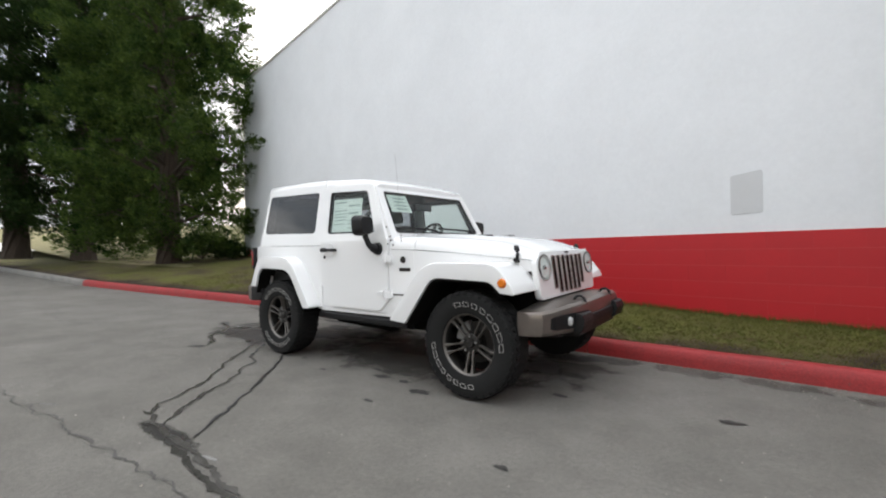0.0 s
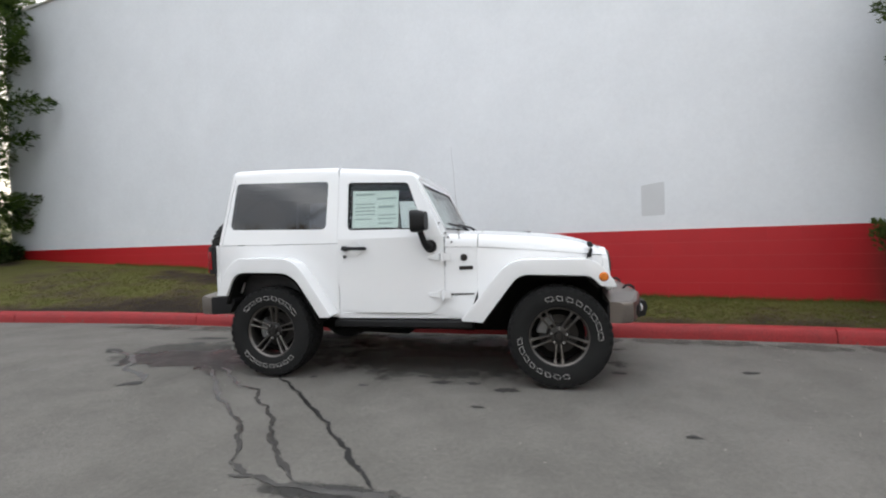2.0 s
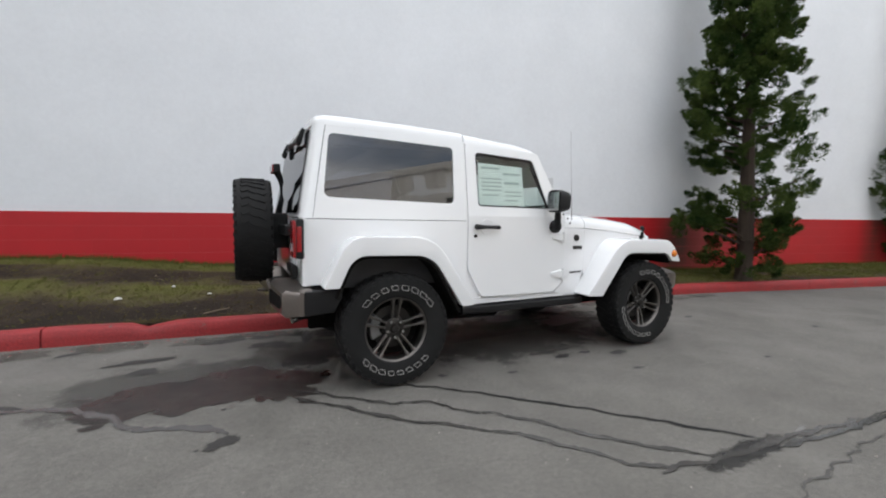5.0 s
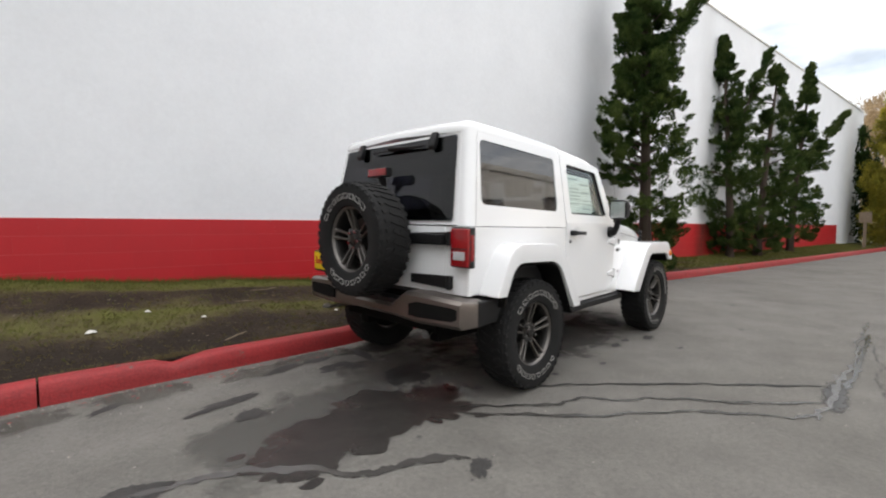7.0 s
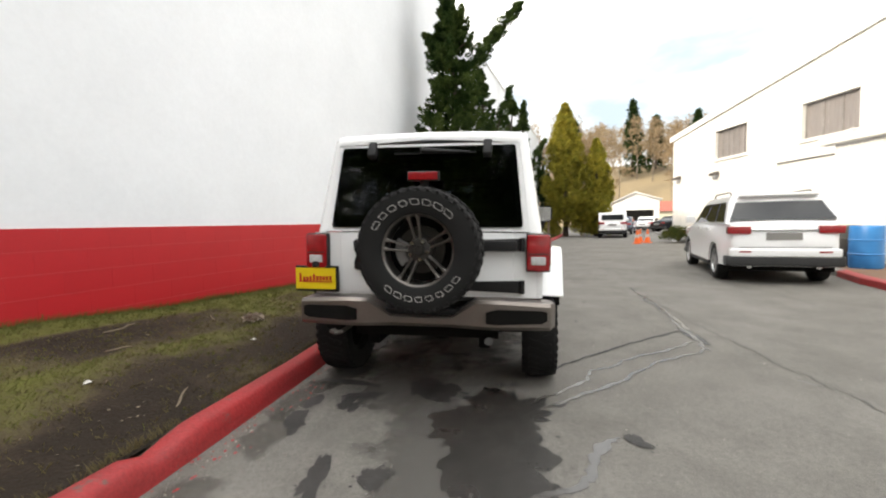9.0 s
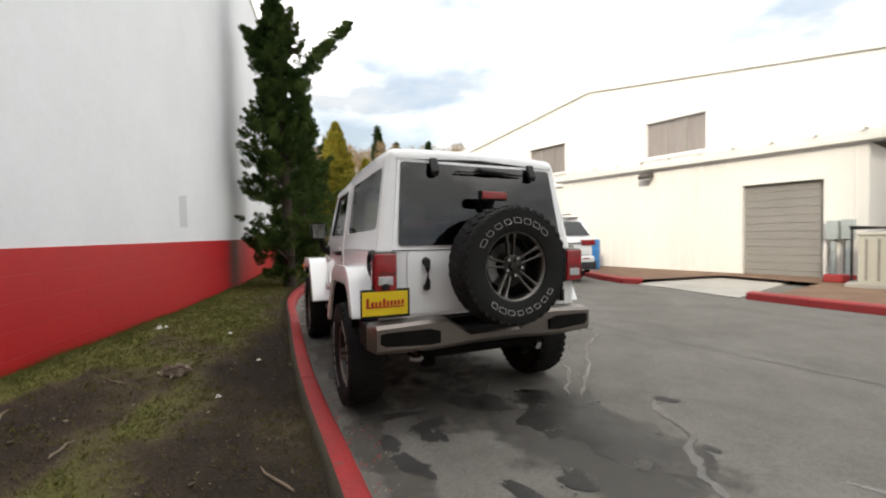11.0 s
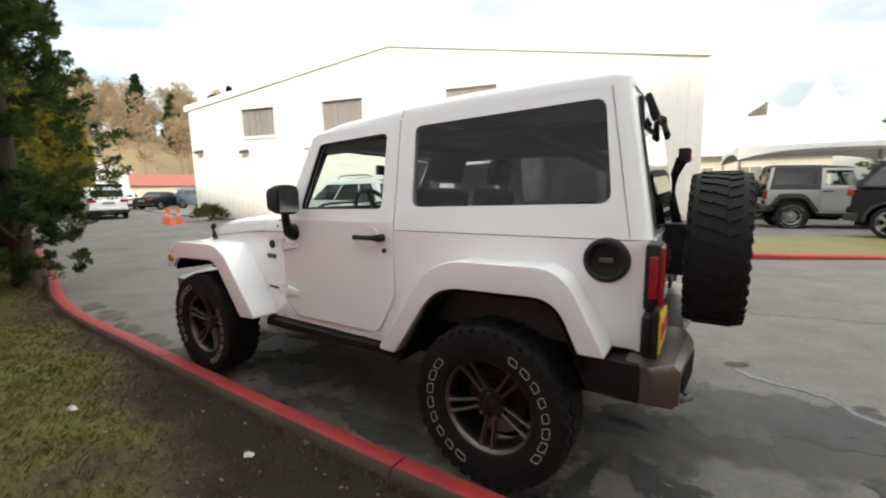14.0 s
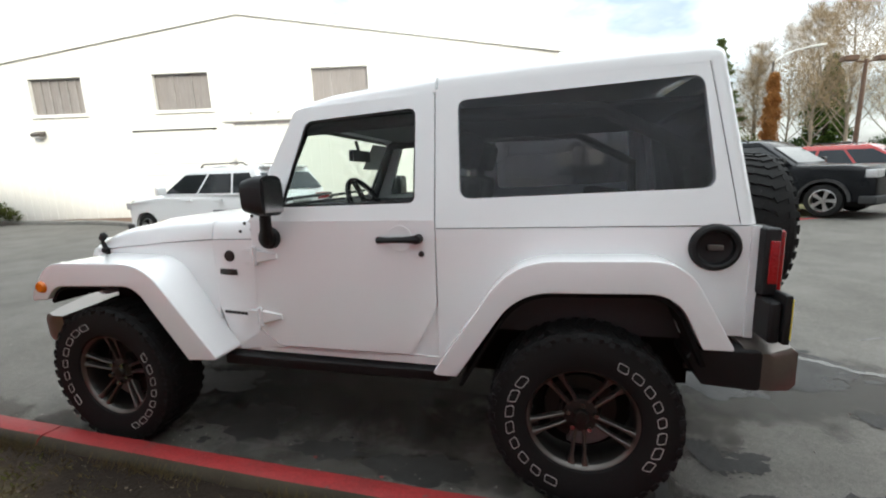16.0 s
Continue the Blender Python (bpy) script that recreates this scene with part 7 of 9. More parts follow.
# ---- white marquee and low cream building behind the lot ----
M_CANVAS = surf("white_canvas", (0.82, 0.82, 0.8), (0.72, 0.72, 0.7), rough=0.7, scale=0.8)
M_CREAM = surf("cream_render", (0.62, 0.58, 0.46), (0.54, 0.5, 0.4), rough=0.8, scale=1.0)


def marquee(cx, cy, half, eave, top):
    t = thing("marquee", "white peaked marquee on slender poles", "tent", Matrix.Translation((cx, cy, 0.17)) @ Matrix.Rotation(radians(5), 4, "Z"), group="marquees")
    bm = bmesh.new()
    rings = []
    for k in range(9):
        f = k / 8
        r = half * (1 - f) ** 1.0
        z = eave + (top - eave) * f ** 2.1
        r = max(r, 0.05)
        ring = []
        for i in range(32):
            a = 2 * math.pi * i / 32
            s = max(abs(math.cos(a)), abs(math.sin(a)))
            q = 1 / s * (1 - f) + f
            ring.append((r * q * math.cos(a), r * q * math.sin(a), z))
        rings.append(ring)
    loft(bm, rings, caps=False)
    part("canopy", bm, M_CANVAS, t, smooth=True, angle=60)
    # arched valances: deep at the poles, shallow between them
    low = [(-half + 2 * half * k / 12, eave - 0.16 - 0.3 * abs(k / 6 - 1) ** 3) for k in range(13)]
    skirt = low + [(half, eave + 0.01), (-half, eave + 0.01)]
    for s1 in (-1, 1):
        part("valance", prismm(skirt, "y", s1 * half - 0.01, s1 * half + 0.01), M_CANVAS, t)
        part("valance", prismm(skirt, "x", s1 * half - 0.01, s1 * half + 0.01), M_CANVAS, t)
        for s2 in (-1, 1):
            part("pole", tubem([(s1 * (half - 0.05), s2 * (half - 0.05), 0), (s1 * (half - 0.05), s2 * (half - 0.05), eave)], 0.05, 8), M_CHROME, t)


marquee(-5.05, -19.2, 2.75, 2.5, 5.25)
cb = thing("shop_building", "low cream building with white-framed windows", "building", Matrix.Translation((-6.0, -31.0, 0.17)), kind="structure")
part("wall", boxm(-1.5, 12, -8, 0, 0, 3.0), M_CREAM, cb)
part("roof", prismm([(0.6, 2.95), (-4, 5.75), (-8.6, 2.95), (-8.6, 3.1), (-4, 5.95), (0.6, 3.1)], "x", -2.0, 12.5), M_ROOFMETAL, cb, "pale metal roof")
part("roof_vent", prismm([(1.55, 5.7), (2.6, 5.7), (2.6, 5.95), (1.55, 6.7)], "y", -4.1, -3.7), M_STEEL, cb, "small grey wedge-shaped vent")
for i in range(5):
    wd = new("window")
    wd.parent = cb
    x = -0.2 + i * 2.6
    part("window_frame", boxm(x - 0.7, x + 0.7, 0.0, 0.05, 0.9, 2.3), M_FASCIA, wd)
    part("pane", boxm(x - 0.62, x - 0.03, 0.05, 0.07, 0.98, 2.22), M_DARKGLASS, wd)
    part("pane", boxm(x + 0.03, x + 0.62, 0.05, 0.07, 0.98, 2.22), M_DARKGLASS, wd)
fb_ = thing("far_shed", "white gabled shed at the end of the lane", "building", Matrix.Translation((49, -13.6, 0)) @ Matrix.Rotation(radians(-8), 4, "Z"))
part("wall", prismm([(-3.2, 0), (1.9, 0), (1.9, 3.1), (-0.6, 4.3), (-3.2, 3.4)], "x", 0, 14), M_SIDING, fb_)
part("opening", boxm(-0.03, 0.05, -2.6, 0.4, 0, 2.3), M_UNDER, fb_, "dark open door")
part("roof", prismm([(-3.5, 3.4), (-0.6, 4.35), (2.2, 3.1), (2.2, 3.2), (-0.6, 4.5), (-3.5, 3.52)], "x", -0.3, 14.3), M_ROOFMETAL, fb_)
rb_ = thing("far_roof", "long low red-roofed building below the hill", "building", Matrix.Translation((75, -32, 0)))
part("wall", boxm(0, 8, -22, 16, 0, 2.6), M_CREAM, rb_)
part("roof", prismm([(-0.6, 2.5), (4, 4.4), (8.6, 2.5)], "y", -22.5, 16.5), surf("red_roof_tiles", (0.32, 0.1, 0.07), (0.25, 0.08, 0.06), rough=0.8, scale=1.0), rb_, "dull red roof")

# ---- traffic cones, sign, lamp posts, overhead wire ----
M_CONE = surf("orange_cone", (0.85, 0.16, 0.03), (0.75, 0.12, 0.02), rough=0.5)
for x, y in ((19.4, -7.0), (18.6, -7.15), (18.0, -6.5)):
    cn = thing("traffic_cone", "orange traffic cone standing in the lane", "traffic cone", Matrix.Translation((x, y, 0)), group="traffic cones")
    part("base", boxm(-0.19, 0.19, -0.19, 0.19, 0.0, 0.035), M_CONE, cn, bevel=0.01)
    part("cone", lathem([(0.145, 0.035), (0.03, 0.7), (0.0, 0.71)], "z", 20), M_CONE, cn, smooth=True)
    part("band", lathem([(0.102, 0.3), (0.078, 0.44)], "z", 20), M_LETTER, cn, smooth=True)
sg = thing("sign_post", "small brown notice on a wooden post", "sign", Matrix.Translation((24.5, -2.6, 0.1)))
part("post", boxm(-0.06, 0.06, -0.06, 0.06, 0, 1.6), M_STICK, sg)
part("board", boxm(-0.1, -0.06, -0.22, 0.22, 1.25, 1.75), M_STICK, sg)


def lamp_post(x, y, h, label, heads):
    lp = thing("lamp_post", label, "street lamp", Matrix.Translation((x, y, 0.17)), group="lamp posts")
    part("pole", tubem([(0, 0, 0), (0, 0, h)], [0.09, 0.06], 10), M_RUST, lp, smooth=True)
    for dx in heads:
        part("arm", tubem([(0, 0, h - 0.1), (dx * 0.6, dx * 0.15, h)], 0.03, 8), M_RUST, lp)
        part("head", boxm(dx * 0.6 - 0.22, dx * 0.6 + 0.22, dx * 0.15 - 0.16, dx * 0.15 + 0.16, h - 0.05, h + 0.12), M_RUST, lp, bevel=0.02)


lamp_post(-12.1, -16.5, 4.6, "brown lamp post with square heads in the lot", (-1, 1))
sl = thing("street_lamp", "grey street lamp with a long curved arm", "street lamp", Matrix.Translation((-14.6, -29.0, 0.17)))
part("pole", tubem([(0, 0, 0), (0, 0, 7.1)], [0.1, 0.07], 10), M_STEEL, sl, smooth=True)
part("arm", tubem([(0, 0, 7.0), (-0.35, 0.14, 7.3), (-0.9, 0.36, 7.55), (-1.5, 0.6, 7.62)], [0.05, 0.05, 0.045, 0.04], 8), M_FASCIA, sl, smooth=True)
part("head", boxm(-0.38, 0.38, -0.14, 0.14, -0.06, 0.06, m=Matrix.Translation((-1.85, 0.74, 7.63)) @ Matrix.Rotation(radians(-22), 4, "Z")), M_FASCIA, sl, bevel=0.03)


# ---- parked cars ----
M_SILVER = surf("silver_car_paint", (0.4, 0.41, 0.41), (0.36, 0.37, 0.37), rough=0.3, metal=0.4, coat=0.6, scale=2.0)
M_BLACKCAR = surf("black_car_paint", (0.004, 0.0045, 0.0055), (0.006, 0.0065, 0.008), rough=0.22, coat=0.0, spec=0.22, scale=2.0)
M_REDCAR = surf("red_car_paint", (0.42, 0.03, 0.025), (0.36, 0.025, 0.02), rough=0.25, coat=0.8, scale=2.0)
M_BLUECAR = surf("blue_grey_car_paint", (0.1, 0.13, 0.18), (0.08, 0.1, 0.15), rough=0.25, coat=0.8, scale=2.0)
M_DGLASS = surf("car_window", (0.015, 0.017, 0.02), (0.03, 0.033, 0.036), rough=0.05, scale=1.0, spec=0.5)
M_ALLOY = surf("alloy_wheel", (0.5, 0.5, 0.5), (0.35, 0.35, 0.35), rough=0.3, metal=0.8)
M_DGREY = surf("dark_grey_plastic", (0.018, 0.018, 0.019), (0.028, 0.028, 0.029), rough=0.6, scale=8.0)

_w = bmesh.new()
lathe(_w, [(0.23, -0.08), (0.25, -0.1), (0.31, -0.105), (0.34, -0.09), (0.35, -0.06), (0.35, 0.06), (0.34, 0.09), (0.31, 0.105), (0.23, 0.09)], "y", 36)
ROAD_TYRE = finish(_w, "tyre", True)
ROAD_TYRE.materials.append(M_RUBBER)
_w = bmesh.new()
lathe(_w, [(0.235, -0.07), (0.24, -0.095), (0.225, -0.1), (0.215, -0.06), (0.21, 0.0)], "y", 36)
for k in range(5):
    a = 2 * math.pi * k / 5
    q = Matrix.Rotation(-a, 4, "Y")
    loft(_w, [[q @ Vector((r, y, z)) for y, z in ((-0.075, -w), (-0.075, w), (-0.045, w), (-0.045, -w))] for r, w in ((0.03, 0.03), (0.13, 0.03), (0.225, 0.05))])
lathe(_w, [(0.0, -0.085), (0.04, -0.085), (0.05, -0.06)], "y", 16)
ROAD_RIM = finish(_w, "rim", True)
ROAD_RIM.materials.append(M_ALLOY)
_w = bmesh.new()
lathe(_w, [(0.0, 0.01), (0.22, 0.02), (0.22, 0.03), (0.0, 0.03)], "y", 24)
ROAD_BACK = finish(_w, "brake", True)
ROAD_BACK.materials.append(M_UNDER)


def parked_car(name, label, m, paint, L=4.8, W=1.9, H=1.72, wb=2.9, wr=0.36, hood=1.05, belt=1.12, style="suv", clad=None):
    """A car with its nose towards +x; body, cabin, panes, lamps and wheels."""
    c = thing(name, label, "car", m, group="parked cars")
    f, r = L / 2, -L / 2
    xw1, xw0 = wb / 2 + 0.02, -wb / 2 + 0.02
    h2 = W / 2

    def arch(x):
        return [(x + 1.22 * wr * math.cos(a), 0.34 + 1.22 * wr * math.sin(a) * 0.97) for a in [math.pi * k / 10 for k in range(11)]]

    low = [(r + 0.06, 0.33)] + list(reversed([(x, max(z, 0.33)) for x, z in arch(xw0)])) + list(reversed([(x, max(z, 0.33)) for x, z in arch(xw1)])) + [(f - 0.08, 0.33), (f, 0.5), (f - 0.02, hood - 0.22), (f - 0.2, hood - 0.04), (f - 0.45, hood), (f - 1.25, belt - 0.01), (f - 1.35, belt), (r + 0.1, belt), (r, belt - 0.15), (r - 0.02, 0.6)]
    bm = bmesh.new()
    n_ = len(low)
    rings = []
    for y, k, drop in ((-h2, 0.985, 0.11), (-h2 + 0.012, 0.99, 0.06), (-h2 + 0.05, 0.996, 0.018), (-h2 + 0.12, 1.0, 0.0), (h2 - 0.12, 1.0, 0.0), (h2 - 0.05, 0.996, 0.018), (h2 - 0.012, 0.99, 0.06), (h2, 0.985, 0.11)):
        rings.append([(x * k, y * (1.0 - 0.03 * max(0, (z - 0.7)) - 0.13 * max(0.0, (abs(x) - f + 0.5) / 0.5) ** 2), z - drop * min(max((z - 0.72) / 0.25, 0.0), 1.0)) for x, z in low])
    loft(bm, rings)
    part("body", bm, paint, c, smooth=True, angle=28)
    part("floor_pan", boxm(r + 0.15, f - 0.15, -h2 + 0.12, h2 - 0.12, 0.24, 0.5), M_UNDER, c)
    # cabin
    ws0, ws1 = f - 1.3, f - 2.05
    if style == "pickup":
        bk0, bk1 = -0.4, -0.55
    elif style == "sedan":
        bk0, bk1 = r + 0.9, r + 1.5
    else:
        bk0, bk1 = r + 0.12, r + 0.42
    rings = []
    for z, y, a, b in ((belt - 0.02, h2 - 0.05, bk0, ws0), (H - 0.13, h2 - 0.17, bk1 - 0.02, ws1 + 0.1), (H - 0.04, h2 - 0.23, bk1 + 0.03, ws1 - 0.05), (H, h2 - 0.36, bk1 + 0.18, ws1 - 0.25)):
        rings.append([(a, -y, z), (b - 0.1, -y, z), (b, -y * 0.75, z), (b, y * 0.75, z), (b - 0.1, y, z), (a, y, z), (a - 0.03, 0, z)])
    bm = bmesh.new()
    loft(bm, rings)
    part("cabin", bm, paint, c, smooth=True, angle=30)
    z0, z1 = belt + 0.02, H - 0.16

    def edge(x0, x1, z):
        t = (z - belt + 0.02) / (H - 0.11 - belt)
        return x0 + (x1 - x0) * t

    for s in (-1, 1):
        yb, yt = h2 - 0.05 + 0.006, h2 - 0.17 + 0.006
        cuts_ = {"pickup": [0.0, 0.5, 1.0], "sedan": [0.0, 0.48, 1.0]}.get(style, [0.0, 0.26, 0.62, 1.0])
        for u0, u1 in zip(cuts_, cuts_[1:]):
            bm = bmesh.new()
            A0_, A1_ = bk0 + 0.12, ws0 - 0.16
            B0_, B1_ = bk1 + 0.1, ws1 - 0.02
            quad = []
            for u, z, (q0, q1) in ((u0, z0, (A0_, A1_)), (u1, z0, (A0_, A1_)), (u1, z1, (B0_, B1_)), (u0, z1, (B0_, B1_))):
                g = 0.03 if u == u0 else -0.03
                y = yb + (yt - yb) * (z - belt + 0.02) / (H - 0.11 - belt)
                quad.append((q0 + (q1 - q0) * u + g, y, z))
            v1 = [bm.verts.new((x, s * y, z)) for x, y, z in quad]
            v2 = [bm.verts.new((x, s * (y - 0.02), z)) for x, y, z in quad]
            fs = [bm.faces.new(v1), bm.faces.new(list(reversed(v2)))] + [bm.faces.new((v1[i], v2[i], v2[(i + 1) % 4], v1[(i + 1) % 4])) for i in range(4)]
            bmesh.ops.recalc_face_normals(bm, faces=fs)
            part("side_window", bm, M_DGLASS, c, "dark side window")
        part("mirror", boxm(ws0 - 0.32, ws0 - 0.2, *sorted((s * (h2 - 0.02), s * (h2 + 0.17))), belt + 0.0, belt + 0.16), paint, c, bevel=0.03)
        for x in (-0.15, -1.05) if style != "pickup" else (0.3,):
            part("door_handle", boxm(x, x + 0.2, *sorted((s * (h2 - 0.02), s * (h2 + 0.02))), belt - 0.14, belt - 0.105), paint, c, bevel=0.008)
        part("sill", boxm(xw0 + 0.45, xw1 - 0.45, *sorted((s * (h2 - 0.1), s * (h2 - 0.004))), 0.25, 0.42), clad or M_DGREY, c, bevel=0.02)
        y0, y1 = sorted((s * (h2 - 0.42), s * (h2 - 0.06)))
        part("tail_lamp", boxm(r - 0.035, r + 0.12, y0, y1, belt - 0.2, belt - 0.06), M_REDLENS, c, "red tail lamp", bevel=0.02)
        part("headlamp", boxm(f - 0.2, f - 0.01, y0, y1, hood - 0.26, hood - 0.1), M_CLEARLENS, c, "clear headlamp", bevel=0.03)
        part("roof_rail", tubem([(bk1 + 0.3, s * (h2 - 0.27), H - 0.02), (bk1 + 0.4, s * (h2 - 0.27), H + 0.04), (ws1 - 0.5, s * (h2 - 0.27), H + 0.04), (ws1 - 0.4, s * (h2 - 0.27), H - 0.03)], 0.015, 6), M_DGREY, c) if style == "suv" else None
        part("exhaust_tip", tubem([(r + 0.1, s * (h2 - 0.4), 0.34), (r - 0.02, s * (h2 - 0.4), 0.34)], 0.045, 12), M_CHROME, c, smooth=True) if style == "suv" else None
        for x in (xw0, xw1):
            w = new("wheel")
            w.parent = c
            k = wr / 0.35
            w.matrix_basis = Matrix.Translation((x, s * (h2 - 0.12), wr)) @ (Matrix.Rotation(math.pi, 4, "Z") if s > 0 else Matrix.Identity(4)) @ Matrix.Scale(k, 4)
            for nm, me in (("tyre", ROAD_TYRE), ("rim", ROAD_RIM), ("brake", ROAD_BACK)):
                o = new(nm, me)
                o.parent = w
            part("arch_inside", prismm([(x + q * 0.98, z) for q, z in [(1.2 * wr * math.cos(a), 0.34 + 1.2 * wr * math.sin(a) * 0.97) for a in [math.pi * j / 10 for j in range(11)]]], "y", *sorted((s * (h2 - 0.3), s * (h2 - 0.24)))), M_UNDER, c)
            if clad:
                bm = bmesh.new()
                pts = [(x + (1.22 + e) * wr * math.cos(a), 0.34 + (1.22 + e) * wr * math.sin(a) * 0.97) for e, seq in ((0.0, range(11)), (0.16, range(10, -1, -1))) for a in [math.pi * j / 10 for j in seq]]
                prism(bm, pts, "y", *sorted((s * (h2 - 0.06), s * (h2 + 0.012))))
                part("arch_trim", bm, clad, c)
    # rear and front glass
    for (xa, xb, nm, sgn) in ((bk0, bk1, "rear_window", -1), (ws0, ws1 + 0.1, "windscreen", 1)):
        bm = bmesh.new()
        o = 0.012 * sgn
        lo, hi = belt + 0.05, H - 0.17
        pa, pb = xa + (xb - xa) * (lo - belt + 0.02) / (H - 0.11 - belt), xa + (xb - xa) * (hi - belt + 0.02) / (H - 0.11 - belt)
        yl, yh = (h2 - 0.22, h2 - 0.3) if sgn > 0 else (h2 - 0.12, h2 - 0.26)
        off = -0.05 if sgn < 0 else 0.012
        pts = [(pa + off, -yl, lo), (pa + off, yl, lo), (pb + off, yh, hi), (pb + off, -yh, hi)]
        v1 = [bm.verts.new(p) for p in pts]
        v2 = [bm.verts.new((x + 0.03 * -sgn, y, z)) for x, y, z in pts]
        fs = [bm.faces.new(v1), bm.faces.new(list(reversed(v2)))] + [bm.faces.new((v1[i], v2[i], v2[(i + 1) % 4], v1[(i + 1) % 4])) for i in range(4)]
        bmesh.ops.recalc_face_normals(bm, faces=fs)
        part(nm, bm, M_DGLASS, c, "dark " + nm.replace("_", " "))
    part("rear_bumper", boxm(r - 0.05, r + 0.25, -h2 + 0.04, h2 - 0.04, 0.34, 0.52), clad or M_DGREY, c, "dark lower bumper", bevel=0.04)
    part("front_bumper", boxm(f - 0.25, f + 0.03, -h2 + 0.04, h2 - 0.04, 0.3, 0.46), clad or M_DGREY, c, "dark lower bumper", bevel=0.04)
    part("front_grille", boxm(f - 0.05, f + 0.004, -h2 + 0.5, h2 - 0.5, hood - 0.26, hood - 0.12), M_UNDER, c, "dark grille")
    part("plate_panel", boxm(r - 0.03, r + 0.02, -0.26, 0.26, belt - 0.31, belt - 0.18), M_GREYDOOR, c, "blank grey plate")
    part("bumper_top", boxm(r - 0.055, r + 0.2, -h2 + 0.09, h2 - 0.09, 0.5, 0.66), paint, c, bevel=0.05)
    for s in (-1, 1):
        part("reflector", boxm(r - 0.06, r, *sorted((s * (h2 - 0.42), s * (h2 - 0.24))), 0.585, 0.615), M_REDLENS, c, "small red reflector", bevel=0.006)
    if style == "suv":
        part("gate_seam", boxm(r - 0.021, r + 0.01, -h2 + 0.24, h2 - 0.24, 0.675, 0.685), M_DGREY, c)
        part("gate_strip", boxm(r - 0.024, r + 0.02, -0.5, 0.5, belt - 0.15, belt - 0.125), M_CHROME, c)
        part("spoiler", boxm(bk1 - 0.12, bk1 + 0.2, -h2 + 0.3, h2 - 0.3, H - 0.07, H - 0.03), paint, c, bevel=0.012)
    if style == "pickup":
        part("canopy", prismm(rounded([(r + 0.05, belt - 0.02), (-0.5, belt - 0.02), (-0.6, H - 0.02), (r + 0.25, H - 0.04)], 0.06), "y", -h2 + 0.06, h2 - 0.06), paint, c, bevel=0.05)
        part("canopy_window", boxm(r + 0.08, r + 0.2, -h2 + 0.25, h2 - 0.25, belt + 0.06, H - 0.2), M_DGLASS, c)
    return c


def spot(x, y, deg, z=0.0):
    return Matrix.Translation((x, y, z)) @ Matrix.Rotation(radians(deg), 4, "Z")


parked_car("white_suv", "white family off-road car parked at the far kerb", spot(6.0, -5.7, -11), M_CARWHITE, L=4.5, W=1.82, H=1.68, wb=2.88)
parked_car("black_suv", "small black off-roader with silver wheels on the lot", spot(-6.55, -9.6, 132, 0.17), M_BLACKCAR, L=4.2, W=1.8, H=1.68, wb=2.55, wr=0.34, hood=1.08, belt=1.1, clad=M_DGREY)
parked_car("red_suv", "small red off-roader parked on the lot", spot(-10.2, -12.2, 140, 0.08), M_REDCAR, L=4.2, W=1.8, H=1.68, wb=2.55, wr=0.34, hood=1.08, belt=1.1, clad=M_DGREY)
parked_car("white_pickup", "white pickup with a canopy parked by the cypresses", spot(27.6, -7.3, -12), M_CARWHITE, L=5.2, W=1.85, H=1.75, wb=3.2, style="pickup")
parked_car("blue_car", "dark blue saloon parked beyond the pickup", spot(34.0, -9.5, -20), M_BLUECAR, L=4.6, W=1.8, H=1.45, wb=2.7, style="sedan", hood=0.95, belt=0.98, wr=0.33)
parked_car("white_car", "white saloon parked far down the lane", spot(41.0, -13.5, -30), M_CARWHITE, L=4.6, W=1.8, H=1.45, wb=2.7, style="sedan", hood=0.95, belt=0.98, wr=0.33)
parked_car("dark_car", "dark saloon parked far down the lane", spot(38.0, -15.0, -60), M_BLACKCAR, L=4.6, W=1.8, H=1.45, wb=2.7, style="sedan", hood=0.95, belt=0.98, wr=0.33)
parked_car("dark_suv", "dark off-roader parked far down the lane", spot(36.0, -17.5, 200), M_BLUECAR, L=4.7, W=1.85, H=1.7, wb=2.8)
parked_car("white_suv", "white off-roader parked far down the lane", spot(33.5, -19.5, 180), M_CARWHITE, L=4.7, W=1.85, H=1.7, wb=2.8)
parked_car("red_car", "red saloon parked far down the lane", spot(44.0, -18.0, -50), M_REDCAR, L=4.6, W=1.8, H=1.45, wb=2.7, style="sedan", hood=0.95, belt=0.98, wr=0.33)
parked_car("white_car", "white saloon on the lot beyond the grass", spot(-19.0, -22.0, 150, 0.0), M_CARWHITE, L=4.6, W=1.8, H=1.45, wb=2.7, style="sedan", hood=0.95, belt=0.98, wr=0.33)
parked_car("silver_car", "silver saloon below the marquee", spot(-8.5, -20.5, 170, 0.0), M_SILVER, L=4.6, W=1.8, H=1.45, wb=2.7, style="sedan", hood=0.95, belt=0.98, wr=0.33)
parked_car("dark_car", "dark saloon below the marquee", spot(-2.6, -19.0, 100, 0.0), M_BLACKCAR, L=4.6, W=1.8, H=1.45, wb=2.7, style="sedan", hood=0.95, belt=0.98, wr=0.33)

